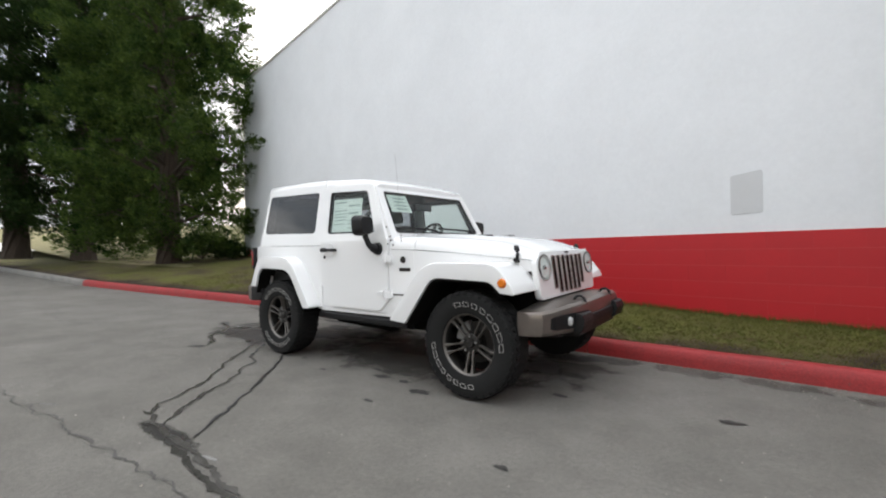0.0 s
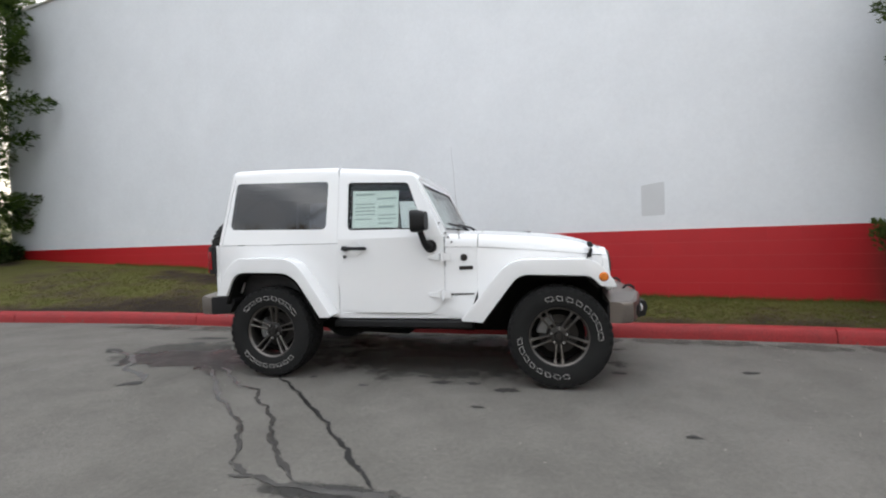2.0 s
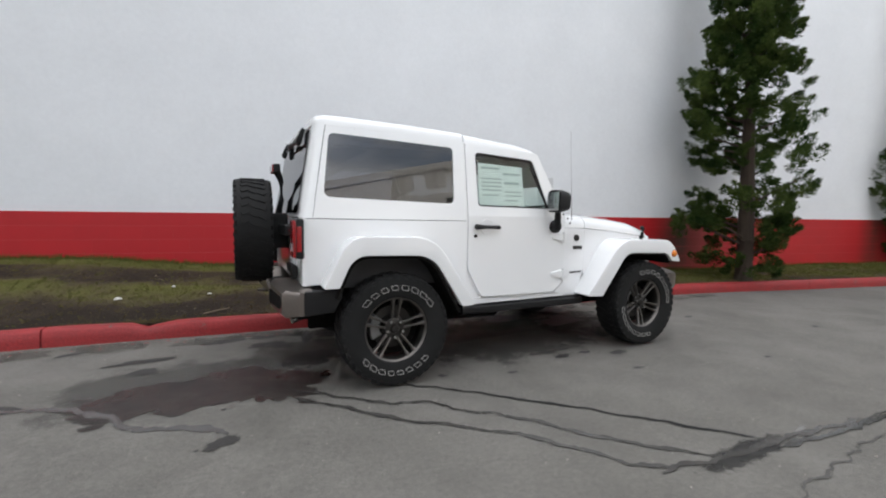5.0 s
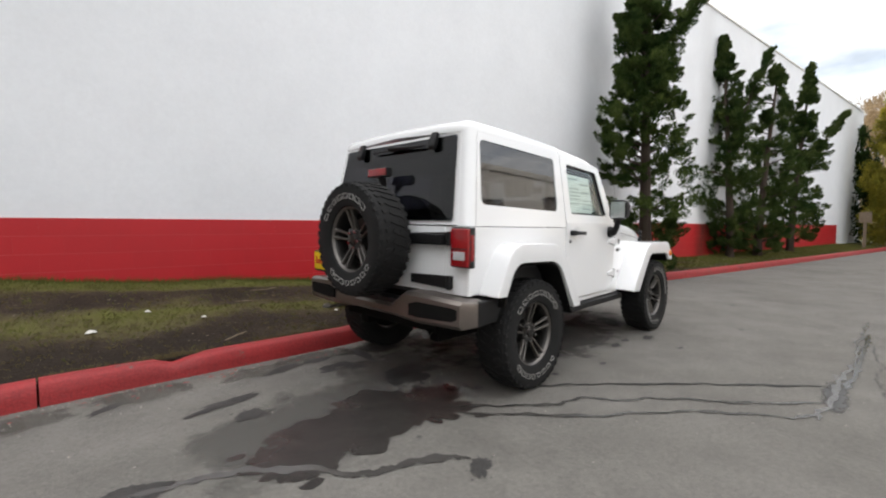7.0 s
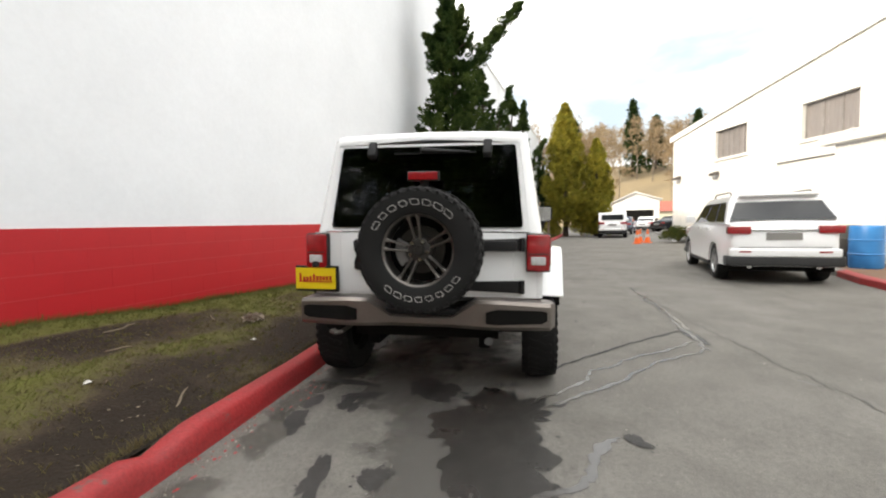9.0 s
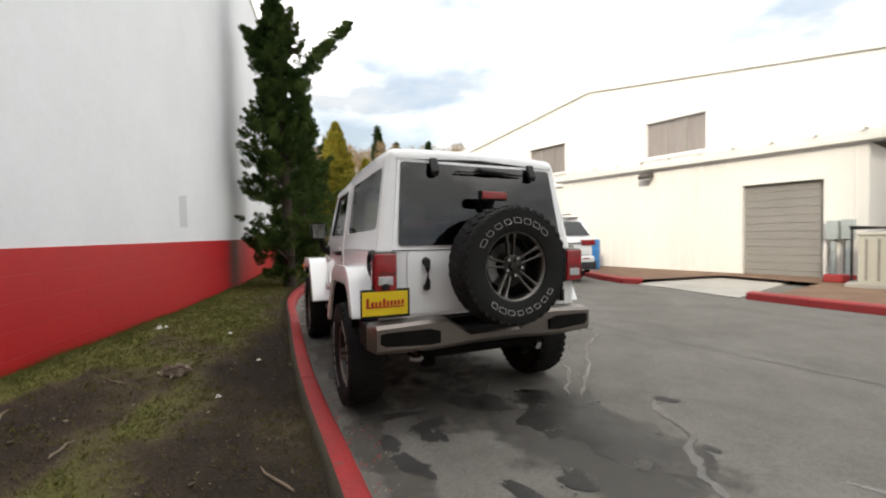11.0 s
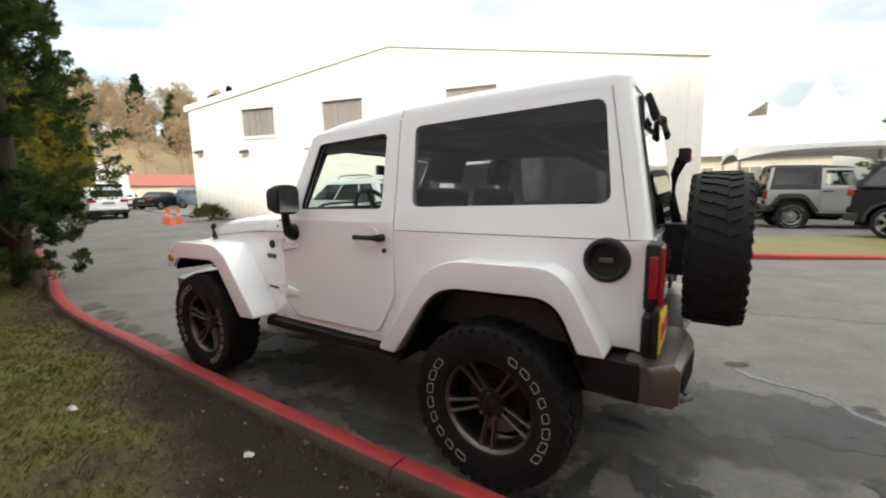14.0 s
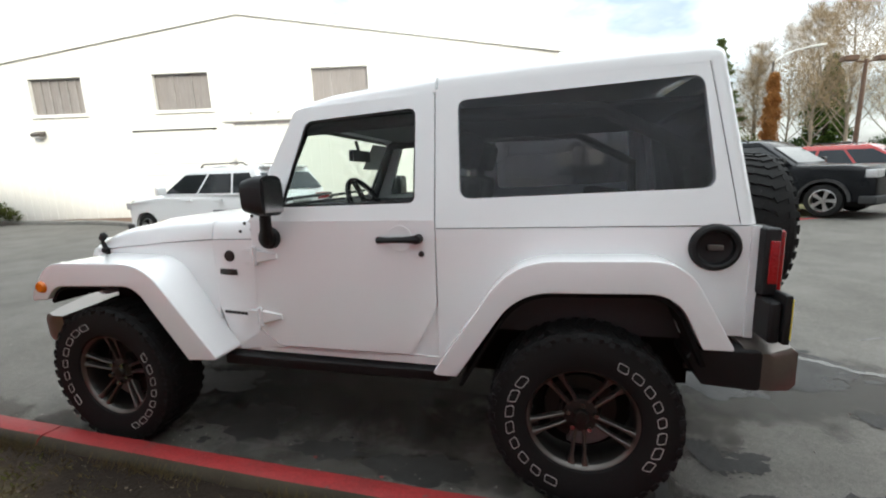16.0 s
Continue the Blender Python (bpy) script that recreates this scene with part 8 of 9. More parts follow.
# the silver sister of the main car, with a dark top and dark flares
silver = copy_thing(car, spot(-4.95, -13.8, 184, 0.02))
silver.name = "silver_off_road_car"
tagged(silver, "silver two-door off-road car with a dark hardtop on the lot", "car", group="parked cars")
for o in list(silver.children_recursive):
    base = o.name.split(".")[0]
    if base in ("plate_holder", "frame", "plate_bracket", "yellow_plate", "plate_strokes", "plate_lamp", "window_sticker", "sheet_print", "screen_sticker", "sticker_print"):
        bpy.data.objects.remove(o)
        continue
    if o.type == "MESH":
        for slot in o.material_slots:
            old = slot.material
            fresh = {"white_car_paint": M_SILVER, "bronze_grey_metal": M_DGREY, "dark_bronze_wheel": M_ALLOY, "brushed_bronze_face": M_ALLOY}.get(old.name)
            if fresh is M_SILVER and (base.startswith("hardtop") or base.endswith("flare") or base.startswith("roof")):
                fresh = M_DGREY
            if fresh:
                slot.link = "OBJECT"
                slot.material = fresh


# ---- trees ----
def leaf_mat(name, c1, c2, trans=0.35):
    m = surf(name, c1, c2, rough=0.65, scale=2.6, fine=9.0, island=0.3)
    for nd in m.node_tree.nodes:
        if nd.type == "MATH" and abs(nd.inputs[2].default_value + 0.55) < 1e-4:
            nd.inputs[1].default_value, nd.inputs[2].default_value = 2.6, -1.35
    m.node_tree.nodes["Principled BSDF"].inputs["Specular IOR Level"].default_value = 0.1
    n, l = m.node_tree.nodes, m.node_tree.links
    tr = n.new("ShaderNodeBsdfTranslucent")
    bs = n["Principled BSDF"]
    l.new(bs.inputs["Base Color"].links[0].from_socket, tr.inputs["Color"])
    mx = n.new("ShaderNodeMixShader")
    mx.inputs[0].default_value = trans
    l.new(bs.outputs[0], mx.inputs[1])
    l.new(tr.outputs[0], mx.inputs[2])
    l.new(mx.outputs[0], n["Material Output"].inputs["Surface"])
    return m


L_DARK = leaf_mat("dark_conifer_leaf", (0.015, 0.034, 0.01), (0.045, 0.07, 0.018))
L_MID = leaf_mat("green_conifer_leaf", (0.014, 0.036, 0.008), (0.115, 0.165, 0.034))
L_FIR = leaf_mat("far_fir_leaf", (0.085, 0.115, 0.045), (0.23, 0.27, 0.1))
L_JUN = leaf_mat("juniper_leaf", (0.02, 0.044, 0.011), (0.11, 0.15, 0.04))
L_JUN2 = leaf_mat("shaded_juniper_leaf", (0.024, 0.05, 0.013), (0.105, 0.14, 0.04))
L_GOLD = leaf_mat("golden_cypress_leaf", (0.17, 0.165, 0.026), (0.38, 0.31, 0.045))
L_ORANGE = leaf_mat("withered_orange_leaf", (0.3, 0.13, 0.04), (0.42, 0.22, 0.08))
# twig tan paled in the base colour to stand for haze over far woods
L_BROWN = leaf_mat("hazed_twig_tan", (0.24, 0.18, 0.115), (0.4, 0.31, 0.2))
L_SHRUB = leaf_mat("shrub_leaf", (0.05, 0.07, 0.018), (0.13, 0.13, 0.035))
M_TRUNK = surf("tree_bark", (0.04, 0.028, 0.02), (0.075, 0.056, 0.042), rough=0.95, scale=5.0, fine=40.0, bump=0.6, stretch=(1, 1, 0.3))
M_GREYBARK = surf("pale_bark", (0.24, 0.205, 0.165), (0.15, 0.128, 0.1), rough=0.95, scale=3.0)


def sprays(name, clumps, per, leaf, material, parent, seed, lift=0.4, flat=1.0, thin=1.0):
    """Foliage: many small pointed leaves in clumps (x, y, z, radius), pointing out and up."""
    rng = np.random.RandomState(seed)
    c = np.array(clumps, float)
    n = len(c) * per
    idx = np.repeat(np.arange(len(c)), per)
    d = rng.normal(size=(n, 3))
    d /= np.linalg.norm(d, axis=1)[:, None]
    if c.shape[1] == 7:
        # pointed tufts along a twig
        ax = c[:, 4:7] / np.linalg.norm(c[:, 4:7], axis=1)[:, None]
        ax = ax[idx]
        u = rng.uniform(-0.55, 1.0, n)
        r_ = c[idx, 3]
        body = np.clip(1.0 - np.maximum(u, 0) ** 1.3 * 0.85, 0.1, 1.0) * np.clip(1.2 + u, 0.45, 1.0)
        off_ = d - ax * np.sum(d * ax, axis=1)[:, None]
        p_ = c[idx, :3] + ax * (u * r_ * 1.15)[:, None] + off_ * (r_ * 0.95 * body * rng.uniform(0.2, 1.0, n) ** 0.6)[:, None] * np.array((1, 1, flat))
        w_ = ax * 0.7 + off_ * 0.7 + rng.normal(scale=0.35, size=(n, 3))
    rad = c[idx, 3] * rng.uniform(0.25, 1.0, n) ** 0.6
    off = d * rad[:, None]
    off[:, 2] *= flat
    p = c[idx, :3] + off
    way = d + rng.normal(scale=0.45, size=(n, 3))
    if c.shape[1] == 7:
        p, way = p_, w_
    way[:, 2] += lift
    way /= np.linalg.norm(way, axis=1)[:, None]
    side = np.cross(way, rng.normal(size=(n, 3)))
    side /= np.linalg.norm(side, axis=1)[:, None] + 1e-9
    ln = leaf * rng.uniform(0.6, 1.5, n)[:, None]
    wd = ln * thin * rng.uniform(0.16, 0.32, n)[:, None]
    V = np.stack([p - side * wd, p + side * wd, p + way * ln], 1).reshape(-1, 3)
    me = bpy.data.meshes.new(name)
    me.vertices.add(3 * n)
    me.vertices.foreach_set("co", V.ravel())
    me.loops.add(3 * n)
    me.loops.foreach_set("vertex_index", np.arange(3 * n))
    me.polygons.add(n)
    me.polygons.foreach_set("loop_start", np.arange(n) * 3)
    me.update(calc_edges=True)
    me.materials.append(material)
    o = new(name, me)
    o.parent = parent
    return o


def conifer(label, x, y, z, h, prof, clumps, cr, per, leaf, material, seed, trunk=0.14, lean=(0, 0), leaders=(), rise=0.25, name="conifer", group="", low=0.05, ragged=0.55, limbs=24, lift=0.5, flat=1.0, tuft=None, gap=None):
    """prof: (share of height, radius). Clumps sit on rising limbs, thick outside, with gaps between."""
    rng = random.Random(seed)
    t = thing(name, label, "tree", Matrix.Translation((x, y, z)), group=group)
    bm = bmesh.new()
    top = h * 0.96
    tube(bm, [(0, 0, -0.1), (0.02, 0.0, h * 0.1), (lean[0] * 0.4, lean[1] * 0.4, h * 0.5), (lean[0], lean[1], top)], [trunk * 1.25, trunk, trunk * 0.62, 0.015], 10)
    for lx, ly, z0, z1 in leaders:
        k = z0 / h
        tube(bm, [(lean[0] * k, lean[1] * k, z0), (lean[0] * k * 0.6 + lx * 0.4, lean[1] * k * 0.6 + ly * 0.4, z0 + (z1 - z0) * 0.38), (lx, ly, z1)], [trunk * 0.4, trunk * 0.3, 0.012], 7)
    part("trunk", bm, M_TRUNK, t, smooth=True)
    cl, lb = [], bmesh.new()
    made = 0
    for i in range(clumps):
        f = low + (1 - low) * rng.random() ** 0.9
        a = rng.uniform(0, 2 * math.pi)
        R = lerp(prof, f)
        # uneven outline: whole sectors stand out or fall back
        R *= 1.0 + ragged * noise.noise(Vector((math.cos(a) * 1.3 + seed, math.sin(a) * 1.3, f * h * 0.8)))
        r = R * (0.25 + 0.75 * rng.random() ** 0.55)
        px_, py_ = lean[0] * f + r * math.cos(a), lean[1] * f + r * math.sin(a)
        pz = f * h + rise * r * rng.uniform(0.4, 1.3)
        if gap is not None and noise.noise(Vector((px_ * gap[1] + seed, py_ * gap[1], pz * gap[1] * 1.5))) < gap[0]:
            continue
        cl.append((px_, py_, pz, cr * rng.uniform(0.6, 1.3) * (0.5 + 0.5 * min(1, R / (prof[1][1] + 0.01)))))
        if made < limbs and r > 0.45 * R and f < 0.9:
            made += 1
            tube(lb, [(lean[0] * f, lean[1] * f, f * h - 0.15 * r), (lean[0] * f + 0.55 * r * math.cos(a), lean[1] * f + 0.55 * r * math.sin(a), f * h + 0.1 * r), (px_, py_, pz)], [trunk * 0.22, trunk * 0.14, 0.006], 5)
    for lx, ly, z0, z1 in leaders:
        for i in range(95):
            g = rng.uniform(0.05, 1.0)
            k = z0 / h
            w = (1 - g) * 0.32 + 0.07
            cl.append((lean[0] * k * (1 - g) + lx * g + rng.gauss(0, w * 0.5), lean[1] * k * (1 - g) + ly * g + rng.gauss(0, w * 0.5), z0 + (z1 - z0) * g, cr * (0.65 + 0.5 * (1 - g))))
    if tuft is not None:
        # each clump becomes a tuft that points outwards and up
        cl = [(x_, y_, z_, r_, x_ - lean[0] * z_ / h + rng.gauss(0, 0.25), y_ - lean[1] * z_ / h + rng.gauss(0, 0.25), tuft * (0.35 + math.hypot(x_ - lean[0] * z_ / h, y_ - lean[1] * z_ / h)) + rng.gauss(0, 0.12)) for x_, y_, z_, r_ in cl]
    if lb.verts:
        part("branch", lb, M_TRUNK, t, smooth=True)["kind"] = "stuff"
    else:
        lb.free()
    sprays("crown", cl, per, leaf, material, t, seed, lift=lift, flat=flat)
    return t


UP = [(0, 0.6), (0.1, 0.84), (0.3, 0.83), (0.45, 0.68), (0.6, 0.56), (0.8, 0.4), (1.0, 0.08)]
conifer("dark green juniper with ragged upswept branches by the wall", 5.9, 0.85, verge_z(5.9, 0.85), 7.1, UP, 1500, 0.145, 210, 0.04, L_JUN, 3, trunk=0.13, lean=(0.0, 0.1), leaders=((0.15, -1.55, 4.4, 6.3), (0.2, 0.75, 4.7, 5.8)), tuft=0.55, gap=(-0.17, 1.3), name="juniper", low=0.012, group="trees along the wall", ragged=0.75, limbs=60, flat=0.62, lift=0.35)
NARROW = [(0, 0.6), (0.1, 0.82), (0.35, 0.78), (0.6, 0.42), (0.8, 0.26), (1.0, 0.06)]
conifer("dark green juniper with two thin tops by the wall", 12.0, 0.42, 0.2, 6.9, NARROW, 800, 0.17, 180, 0.048, L_JUN2, 5, trunk=0.12, lean=(0.1, 0.35), leaders=((0.4, -0.75, 3.2, 6.3),), tuft=0.55, gap=(-0.17, 1.3), name="juniper", low=0.012, group="trees along the wall", ragged=0.8, limbs=30, flat=0.7)
conifer("dark green juniper leaning from the wall", 13.3, -0.1, 0.2, 6.2, NARROW, 720, 0.17, 180, 0.048, L_JUN2, 6, trunk=0.12, lean=(0.2, -0.35), tuft=0.55, gap=(-0.17, 1.3), name="juniper", low=0.012, group="trees along the wall", ragged=0.8, limbs=26, flat=0.7)
conifer("dark green juniper with forked tops by the wall", 17.3, -0.55, 0.2, 7.0, NARROW, 800, 0.17, 180, 0.048, L_JUN2, 7, trunk=0.12, lean=(0.1, -0.4), leaders=((0.3, -1.4, 3.0, 5.1), (0.2, 0.5, 4.0, 6.4)), tuft=0.55, gap=(-0.17, 1.3), name="juniper", low=0.012, group="trees along the wall", ragged=0.8, limbs=30, flat=0.7)
COL = [(0, 1.8), (0.05, 2.9), (0.3, 3.3), (0.6, 2.9), (0.85, 1.6), (1.0, 0.2)]
conifer("tall dense green conifer at the end of the white building", -14.8, 2.9, 0.75, 15.0, COL, 2600, 0.4, 170, 0.085, L_MID, 11, lift=0.0, flat=0.75, tuft=0.3, gap=(-0.16, 0.75), trunk=0.38, name="tall_conifer", group="tall conifers", low=0.03, rise=-0.05, ragged=0.25, limbs=60)
conifer("tall dark conifer standing on the lawn", -20.8, 1.7, 1.0, 17.0, COL, 1300, 0.6, 120, 0.13, L_DARK, 12, lift=0.0, flat=0.75, tuft=0.3, gap=(-0.1, 0.75), trunk=0.4, name="tall_conifer", group="tall conifers", low=0.07, rise=-0.05, ragged=0.25, limbs=50)
conifer("tall dark conifer beside the lane", -22.3, -0.2, 1.1, 17.0, COL, 1300, 0.6, 120, 0.13, L_DARK, 13, lift=0.0, flat=0.75, tuft=0.3, gap=(-0.1, 0.75), trunk=0.42, name="tall_conifer", group="tall conifers", low=0.07, rise=-0.05, ragged=0.25, limbs=50)
conifer("tall dark conifer behind the others", -27.0, 6.5, 1.4, 17.0, COL, 400, 0.85, 80, 0.3, L_DARK, 14, trunk=0.4, name="tall_conifer", group="tall conifers", low=0.1, rise=-0.05, ragged=0.4, limbs=40)
conifer("tall dark conifer on the rise", -30.0, -3.5, 1.6, 17.0, COL, 400, 0.85, 80, 0.3, L_DARK, 15, trunk=0.4, name="tall_conifer", group="tall conifers", low=0.1, rise=-0.05, ragged=0.4, limbs=40)
CYP = [(0, 1.5), (0.05, 1.75), (0.4, 1.6), (0.7, 1.05), (0.9, 0.45), (1.0, 0.05)]
conifer("golden green cypress, a tall dense cone", 29.2, -4.2, 0.0, 9.9, CYP, 520, 0.4, 190, 0.12, L_GOLD, 21, trunk=0.2, name="cypress", group="golden cypresses", low=0.01, rise=0.3, ragged=0.1, limbs=0)
conifer("golden green cypress, a smaller dense cone", 28.9, -6.4, 0.0, 7.1, [(a, r * 0.7) for a, r in CYP], 360, 0.34, 170, 0.12, L_GOLD, 22, trunk=0.18, name="cypress", group="golden cypresses", low=0.01, rise=0.3, ragged=0.1, limbs=0)
conifer("dark green cypress behind the golden one", 31.5, -1.6, 0.0, 8.0, CYP, 260, 0.45, 60, 0.24, L_DARK, 23, trunk=0.2, name="cypress", group="golden cypresses", low=0.01, rise=0.3, ragged=0.2, limbs=0)
FIR = [(0, 0.4), (0.1, 2.5), (0.4, 2.0), (0.7, 1.2), (1.0, 0.1)]
conifer("broad green fir beyond the marquee", -11.9, -33.4, 0.2, 8.9, FIR, 420, 0.34, 120, 0.13, L_FIR, 31, trunk=0.22, name="fir", group="far trees", rise=-0.2, lift=0.0, flat=0.6, tuft=0.1, ragged=0.35)
conifer("green fir with a long thin top beyond the marquee", -13.4, -34.2, 0.2, 9.7, [(a, r * 0.72) for a, r in FIR], 330, 0.32, 110, 0.13, L_FIR, 32, trunk=0.22, name="fir", group="far trees", rise=-0.2, lift=0.0, flat=0.6, tuft=0.1, ragged=0.5)
conifer("dark fir behind the bare trees", -21.2, -35.6, 0.2, 8.2, [(a, r * 0.7) for a, r in FIR], 260, 0.42, 70, 0.2, L_MID, 33, trunk=0.25, name="fir", group="far trees", rise=-0.2, ragged=0.4)
ORC = [(0, 0.2), (0.08, 0.36), (0.6, 0.34), (0.93, 0.2), (1.0, 0.06)]
conifer("columnar tree with withered orange leaves", -12.0, -22.7, 0.2, 5.3, ORC, 330, 0.15, 70, 0.075, L_ORANGE, 34, trunk=0.08, name="orange_tree", group="far trees", rise=0.3, ragged=0.25, limbs=10)
conifer("smaller columnar tree with withered orange leaves", -10.7, -30.4, 0.2, 4.6, ORC, 160, 0.17, 60, 0.1, L_ORANGE, 35, trunk=0.08, name="orange_tree", group="far trees", rise=0.3, ragged=0.25, limbs=6)


def shrub(x, y, z, r, h, seed, label, material=None, per=90, leaf=0.08):
    rng = random.Random(seed)
    t = thing("shrub", label, "shrub", Matrix.Translation((x, y, z)), group="shrubs")
    bm = bmesh.new()
    for i in range(7):
        a = rng.uniform(0, 6.28)
        tube(bm, [(0, 0, -0.05), (0.4 * r * math.cos(a), 0.4 * r * math.sin(a), 0.4 * h), (0.7 * r * math.cos(a), 0.7 * r * math.sin(a), 0.8 * h)], [0.03, 0.02, 0.008], 5)
    part("stems", bm, M_TRUNK, t)["kind"] = "stuff"
    cl = []
    for i in range(36):
        a, q = rng.uniform(0, 6.28), rng.random() ** 0.5
        cl.append((r * q * math.cos(a), r * q * math.sin(a), h * (0.25 + 0.65 * (1 - q * q) * rng.uniform(0.4, 1.0)), 0.28 * h * rng.uniform(0.7, 1.2)))
    sprays("leaves", cl, per, leaf, material or L_SHRUB, t, seed)


shrub(18.6, -8.6, 0.1, 0.75, 0.7, 1, "low green shrub by the hall")
shrub(-13.8, -29.8, 0.17, 1.5, 2.9, 4, "tall yellow-green shrub behind the lot", L_SHRUB, 130, 0.14)
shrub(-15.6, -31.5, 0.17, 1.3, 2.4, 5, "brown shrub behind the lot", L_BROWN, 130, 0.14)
shrub(-18.4, -33.5, 0.17, 1.9, 2.6, 6, "dark evergreen shrub behind the lot", L_DARK, 130, 0.16)
shrub(-23.0, -31.5, 0.17, 2.2, 2.8, 7, "dark evergreen shrub behind the lot", L_DARK, 130, 0.16)
shrub(-14.4, 3.9, 0.95, 0.9, 1.0, 2, "dark shrub near the end of the white wall", L_DARK)
shrub(-13.3, 4.5, 0.9, 0.6, 0.7, 3, "dark shrub near the end of the white wall", L_DARK)


def bare_tree(x, y, z, h, seed, label):
    rng = random.Random(seed)
    t = thing("bare_tree", label, "tree", Matrix.Translation((x, y, z)), group="bare trees")
    bm, limbs = bmesh.new(), bmesh.new()
    sway = [Vector((0, 0, -0.1))] + [Vector((rng.gauss(0, 0.012 * h), rng.gauss(0, 0.012 * h), h * f)) for f in (0.2, 0.4, 0.6, 0.8, 1.0)]
    tube(bm, sway, [h * 0.012, h * 0.01, h * 0.0082, h * 0.006, h * 0.0035, 0.006], 7)
    part("trunk", bm, M_GREYBARK, t, smooth=True)
    tips = []
    for k in range(40):
        f = 0.2 + 0.76 * (k + rng.random()) / 40
        p = Vector([lerp([(v.z, v[c]) for v in sway], f * h) for c in (0, 1)] + [f * h])
        a, ln = k * 2.4 + rng.gauss(0, 0.3), h * (0.34 * (1 - f) ** 0.8 + 0.05) * rng.uniform(0.65, 1.15)
        d = Vector((math.cos(a), math.sin(a), rng.uniform(0.7, 1.5))).normalized()
        q = p + d * ln + Vector((0, 0, 0.12 * ln))
        tube(limbs, [p, p + d * ln * 0.5, q], [h * 0.0038 * (1.15 - f), h * 0.0026 * (1.15 - f), 0.006], 4)
        for g in (0.35, 0.55, 0.75, 1.0):
            o = p.lerp(q, g)
            e = o + (d + Vector((rng.gauss(0, 0.5), rng.gauss(0, 0.5), 0.35))).normalized() * ln * 0.3
            tube(limbs, [o, e], [0.012, 0.004], 3)
            tips.append((*o.lerp(e, 0.6), 0.1 * ln + 0.14))
    part("branch", limbs, M_GREYBARK, t)["kind"] = "stuff"
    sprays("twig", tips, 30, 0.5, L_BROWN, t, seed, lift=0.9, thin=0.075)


for i, (x, y, h) in enumerate(((-17.2, -29.6, 9.8), (-19.3, -30.0, 10.8), (-15.8, -33.5, 8.0), (-21.5, -37.6, 12.5), (-19.0, -42.0, 11.0), (-25.0, -35.0, 11.5), (-29.0, -38.0, 13.0), (-33.0, -36.0, 12.0), (-23.5, -46.0, 13.0), (-38.0, -34.0, 12.0))):
    bare_tree(x, y, 0.17, h, 50 + i, "tall bare tree with pale bark behind the lot")

# ---- wooded hill at the end of the lane ----
def hill_z(x, y):
    d = max(0.0, x - 80)
    return 24 * (1 - math.exp(-d / 38.0)) * (0.85 + 0.25 * noise.noise(Vector((y * 0.012, x * 0.01, 2))))


bm = bmesh.new()
g = [[bm.verts.new((80 + 12 * i, -190 + 12 * j, hill_z(80 + 12 * i, -190 + 12 * j) - 0.4)) for j in range(34)] for i in range(14)]
for i in range(13):
    for j in range(33):
        bm.faces.new((g[i][j], g[i + 1][j], g[i + 1][j + 1], g[i][j + 1]))
tagged(part("hill", bm, surf("leafy_slope", (0.2, 0.15, 0.09), (0.27, 0.21, 0.12), rough=0.95, scale=0.05, fine=1.0), smooth=True), "wooded hillside with bare brown trees", "hill", kind="structure")
rng = random.Random(91)
cl, trunks = [], bmesh.new()
for i in range(460):
    x, y = rng.uniform(84, 170), rng.uniform(-170, 40)
    z, h = hill_z(x, y), rng.uniform(8, 15)
    cyl(trunks, (x, y, z - 0.5), (x, y, z + h * 0.85), 0.13, 0.03, 4, caps=False)
    for k in range(7):
        f = rng.uniform(0.35, 1.0)
        cl.append((x + rng.gauss(0, 1.3 * (1.2 - f)), y + rng.gauss(0, 1.3 * (1.2 - f)), z + h * f, rng.uniform(0.9, 1.9)))
fw = thing("far_woods", "bare brown woodland covering the far hillside", "woodland", kind="stuff")
part("far_trunks", trunks, M_GREYBARK, fw)["kind"] = "stuff"
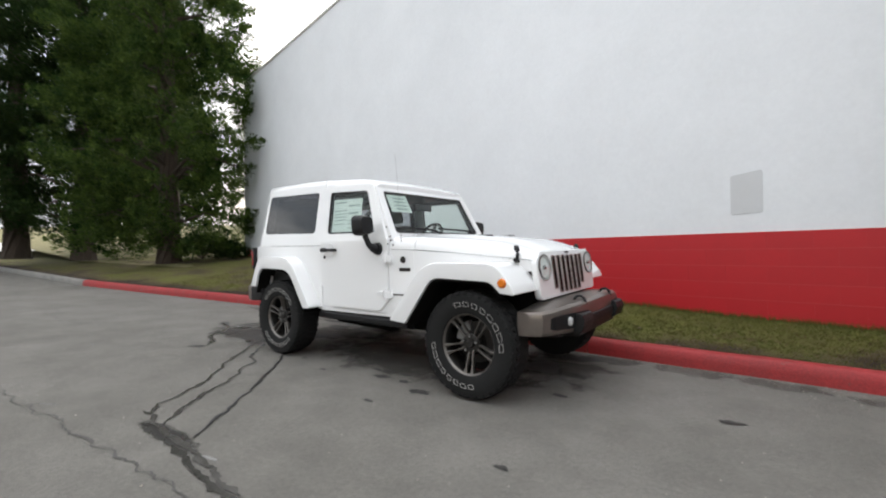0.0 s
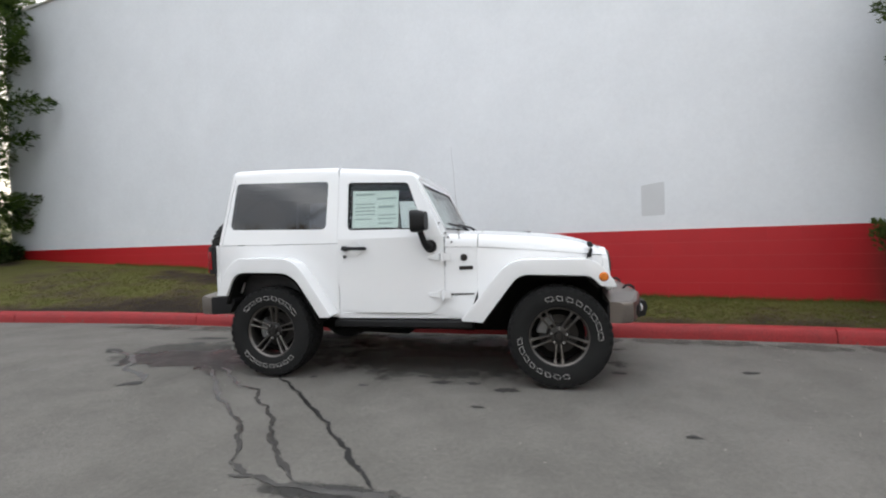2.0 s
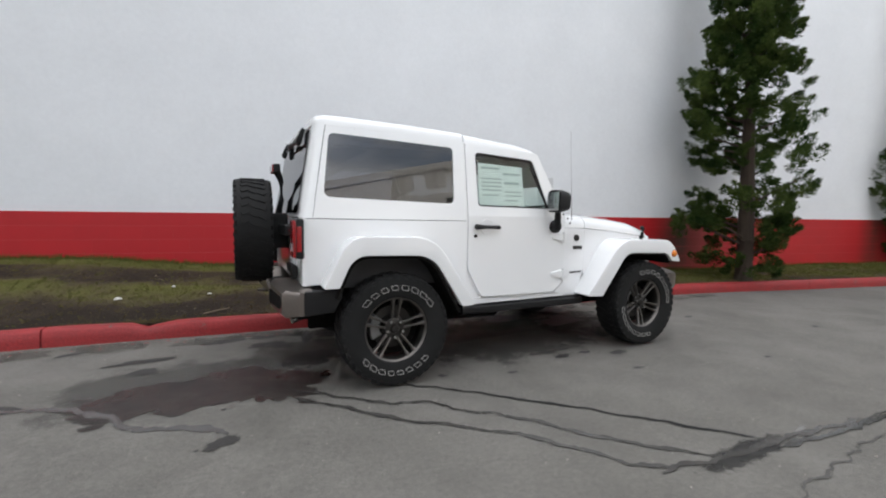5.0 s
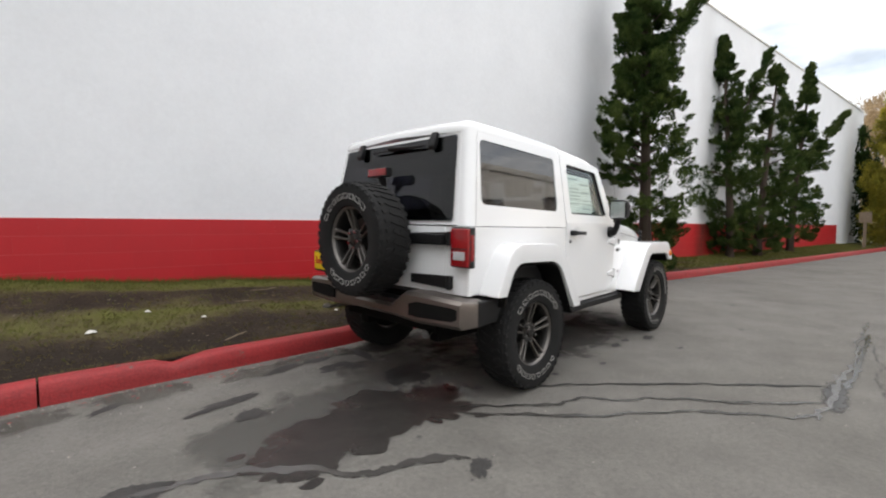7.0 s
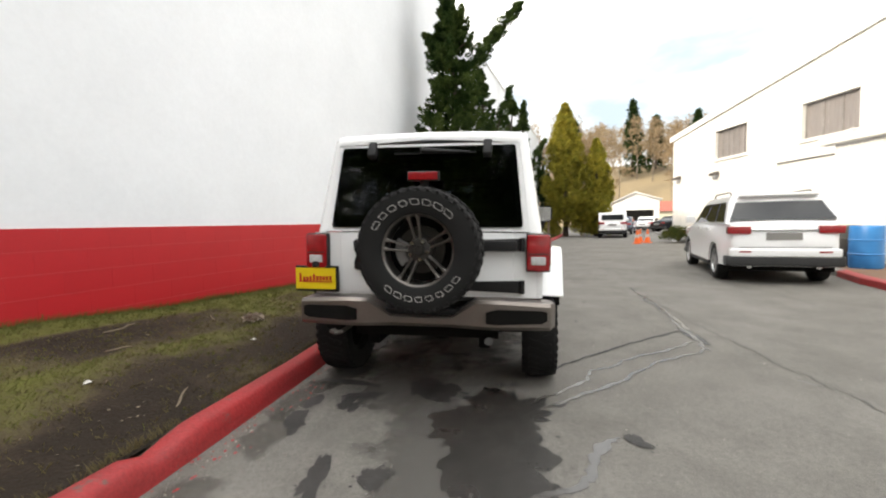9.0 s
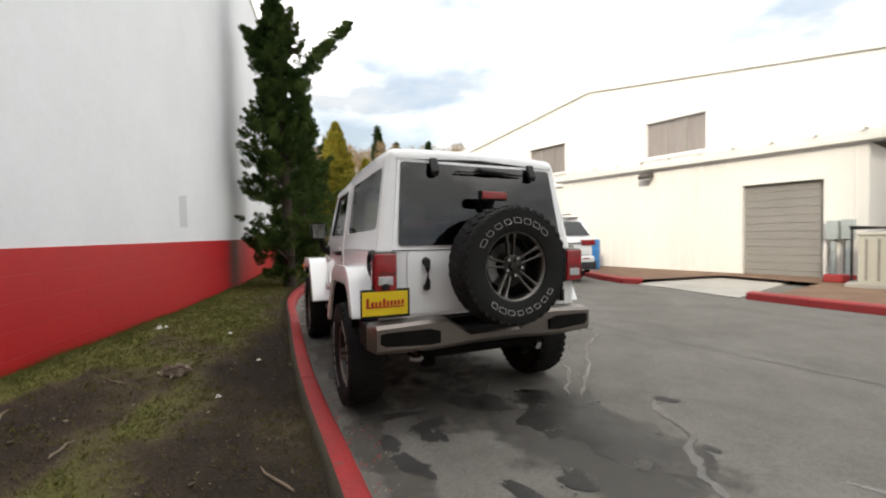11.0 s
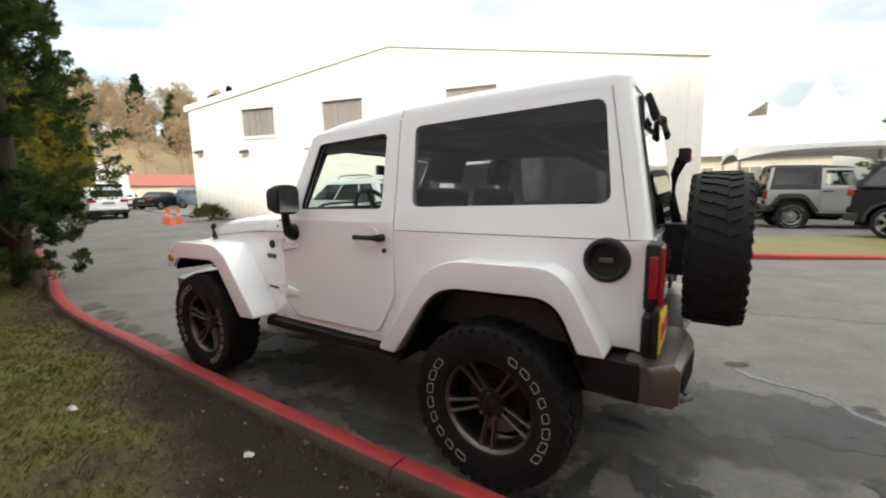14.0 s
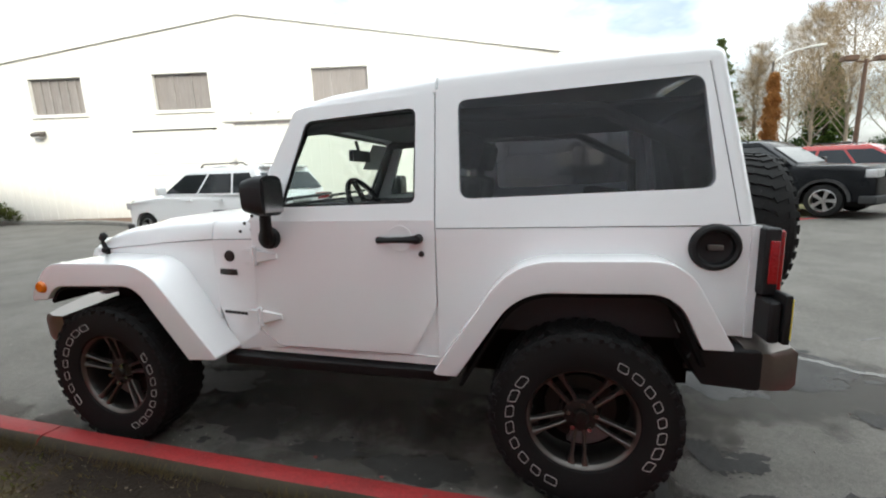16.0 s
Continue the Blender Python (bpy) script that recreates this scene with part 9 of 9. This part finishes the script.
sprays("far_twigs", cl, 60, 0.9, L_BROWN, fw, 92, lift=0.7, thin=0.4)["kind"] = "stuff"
for i, (x, y, h) in enumerate(((112, -29.5, 19), (118, -47, 15), (108, -60, 14), (125, -75, 17), (112, -52, 12), (122, -38, 14), (110, -15, 15))):
    conifer("dark fir standing out on the far hillside", x, y, hill_z(x, y) - 0.5, h, [(a, r * 1.1) for a, r in FIR], 90, 1.0, 40, 0.7, L_DARK, 100 + i, trunk=0.3, name="hill_fir", group="hillside firs", rise=-0.2, limbs=0)

# sunlit lawn behind the tall conifers
sheet("lawn_behind", [-90 + 4 * i for i in range(20)] + [-12.0], lambda x: (kerb_y(max(-40, x)) + 2.5, 70.0), lambda x, y: verge_z(max(x, -39), min(y, wall_y(max(x, -39)))) + 0.055 * max(0, y - 8) + 0.055 * max(0, -22 - x) + 0.02, M_LAWN, label="sunlit grass slope behind the tall conifers", category="lawn", rows=14)


# ---- the red painted blocks at the foot of the white wall ----
COURSE, BLEN = 0.19, 0.39
bx = bmesh.new()
box(bx, 0.0005, BLEN - 0.0005, -0.003, 0.012, 0.0035, COURSE - 0.0035)
block_me = finish(bx, "block")
block_me.materials.append(M_RED)
rest = bmesh.new()
for row in range(8):
    z0 = RED_TOP - (row + 1) * COURSE
    off = (row % 2) * BLEN / 2
    nb = int((RED_END - WALL_X0) / K / BLEN)
    for i in range(nb):
        x0 = WALL_X0 / K + off + i * BLEN
        if x0 + BLEN > RED_END / K:
            continue
        foot = verge_z(x0 * K, wall_y(x0 * K))
        if z0 + COURSE < foot - 0.05:
            continue
        if -5.2 < x0 < 9.5 and z0 + COURSE > foot:
            ob = new("block", block_me)
            ob.parent = wall_main
            ob.matrix_basis = Matrix.Translation((x0, 0, z0))
        else:
            box(rest, x0 + 0.0005, x0 + BLEN - 0.0005, -0.003, 0.012, z0 + 0.0035, z0 + COURSE - 0.0035)
ob = part("far_blocks", rest, M_RED, wall_main, "red painted blocks farther along")
ob["kind"] = "stuff"
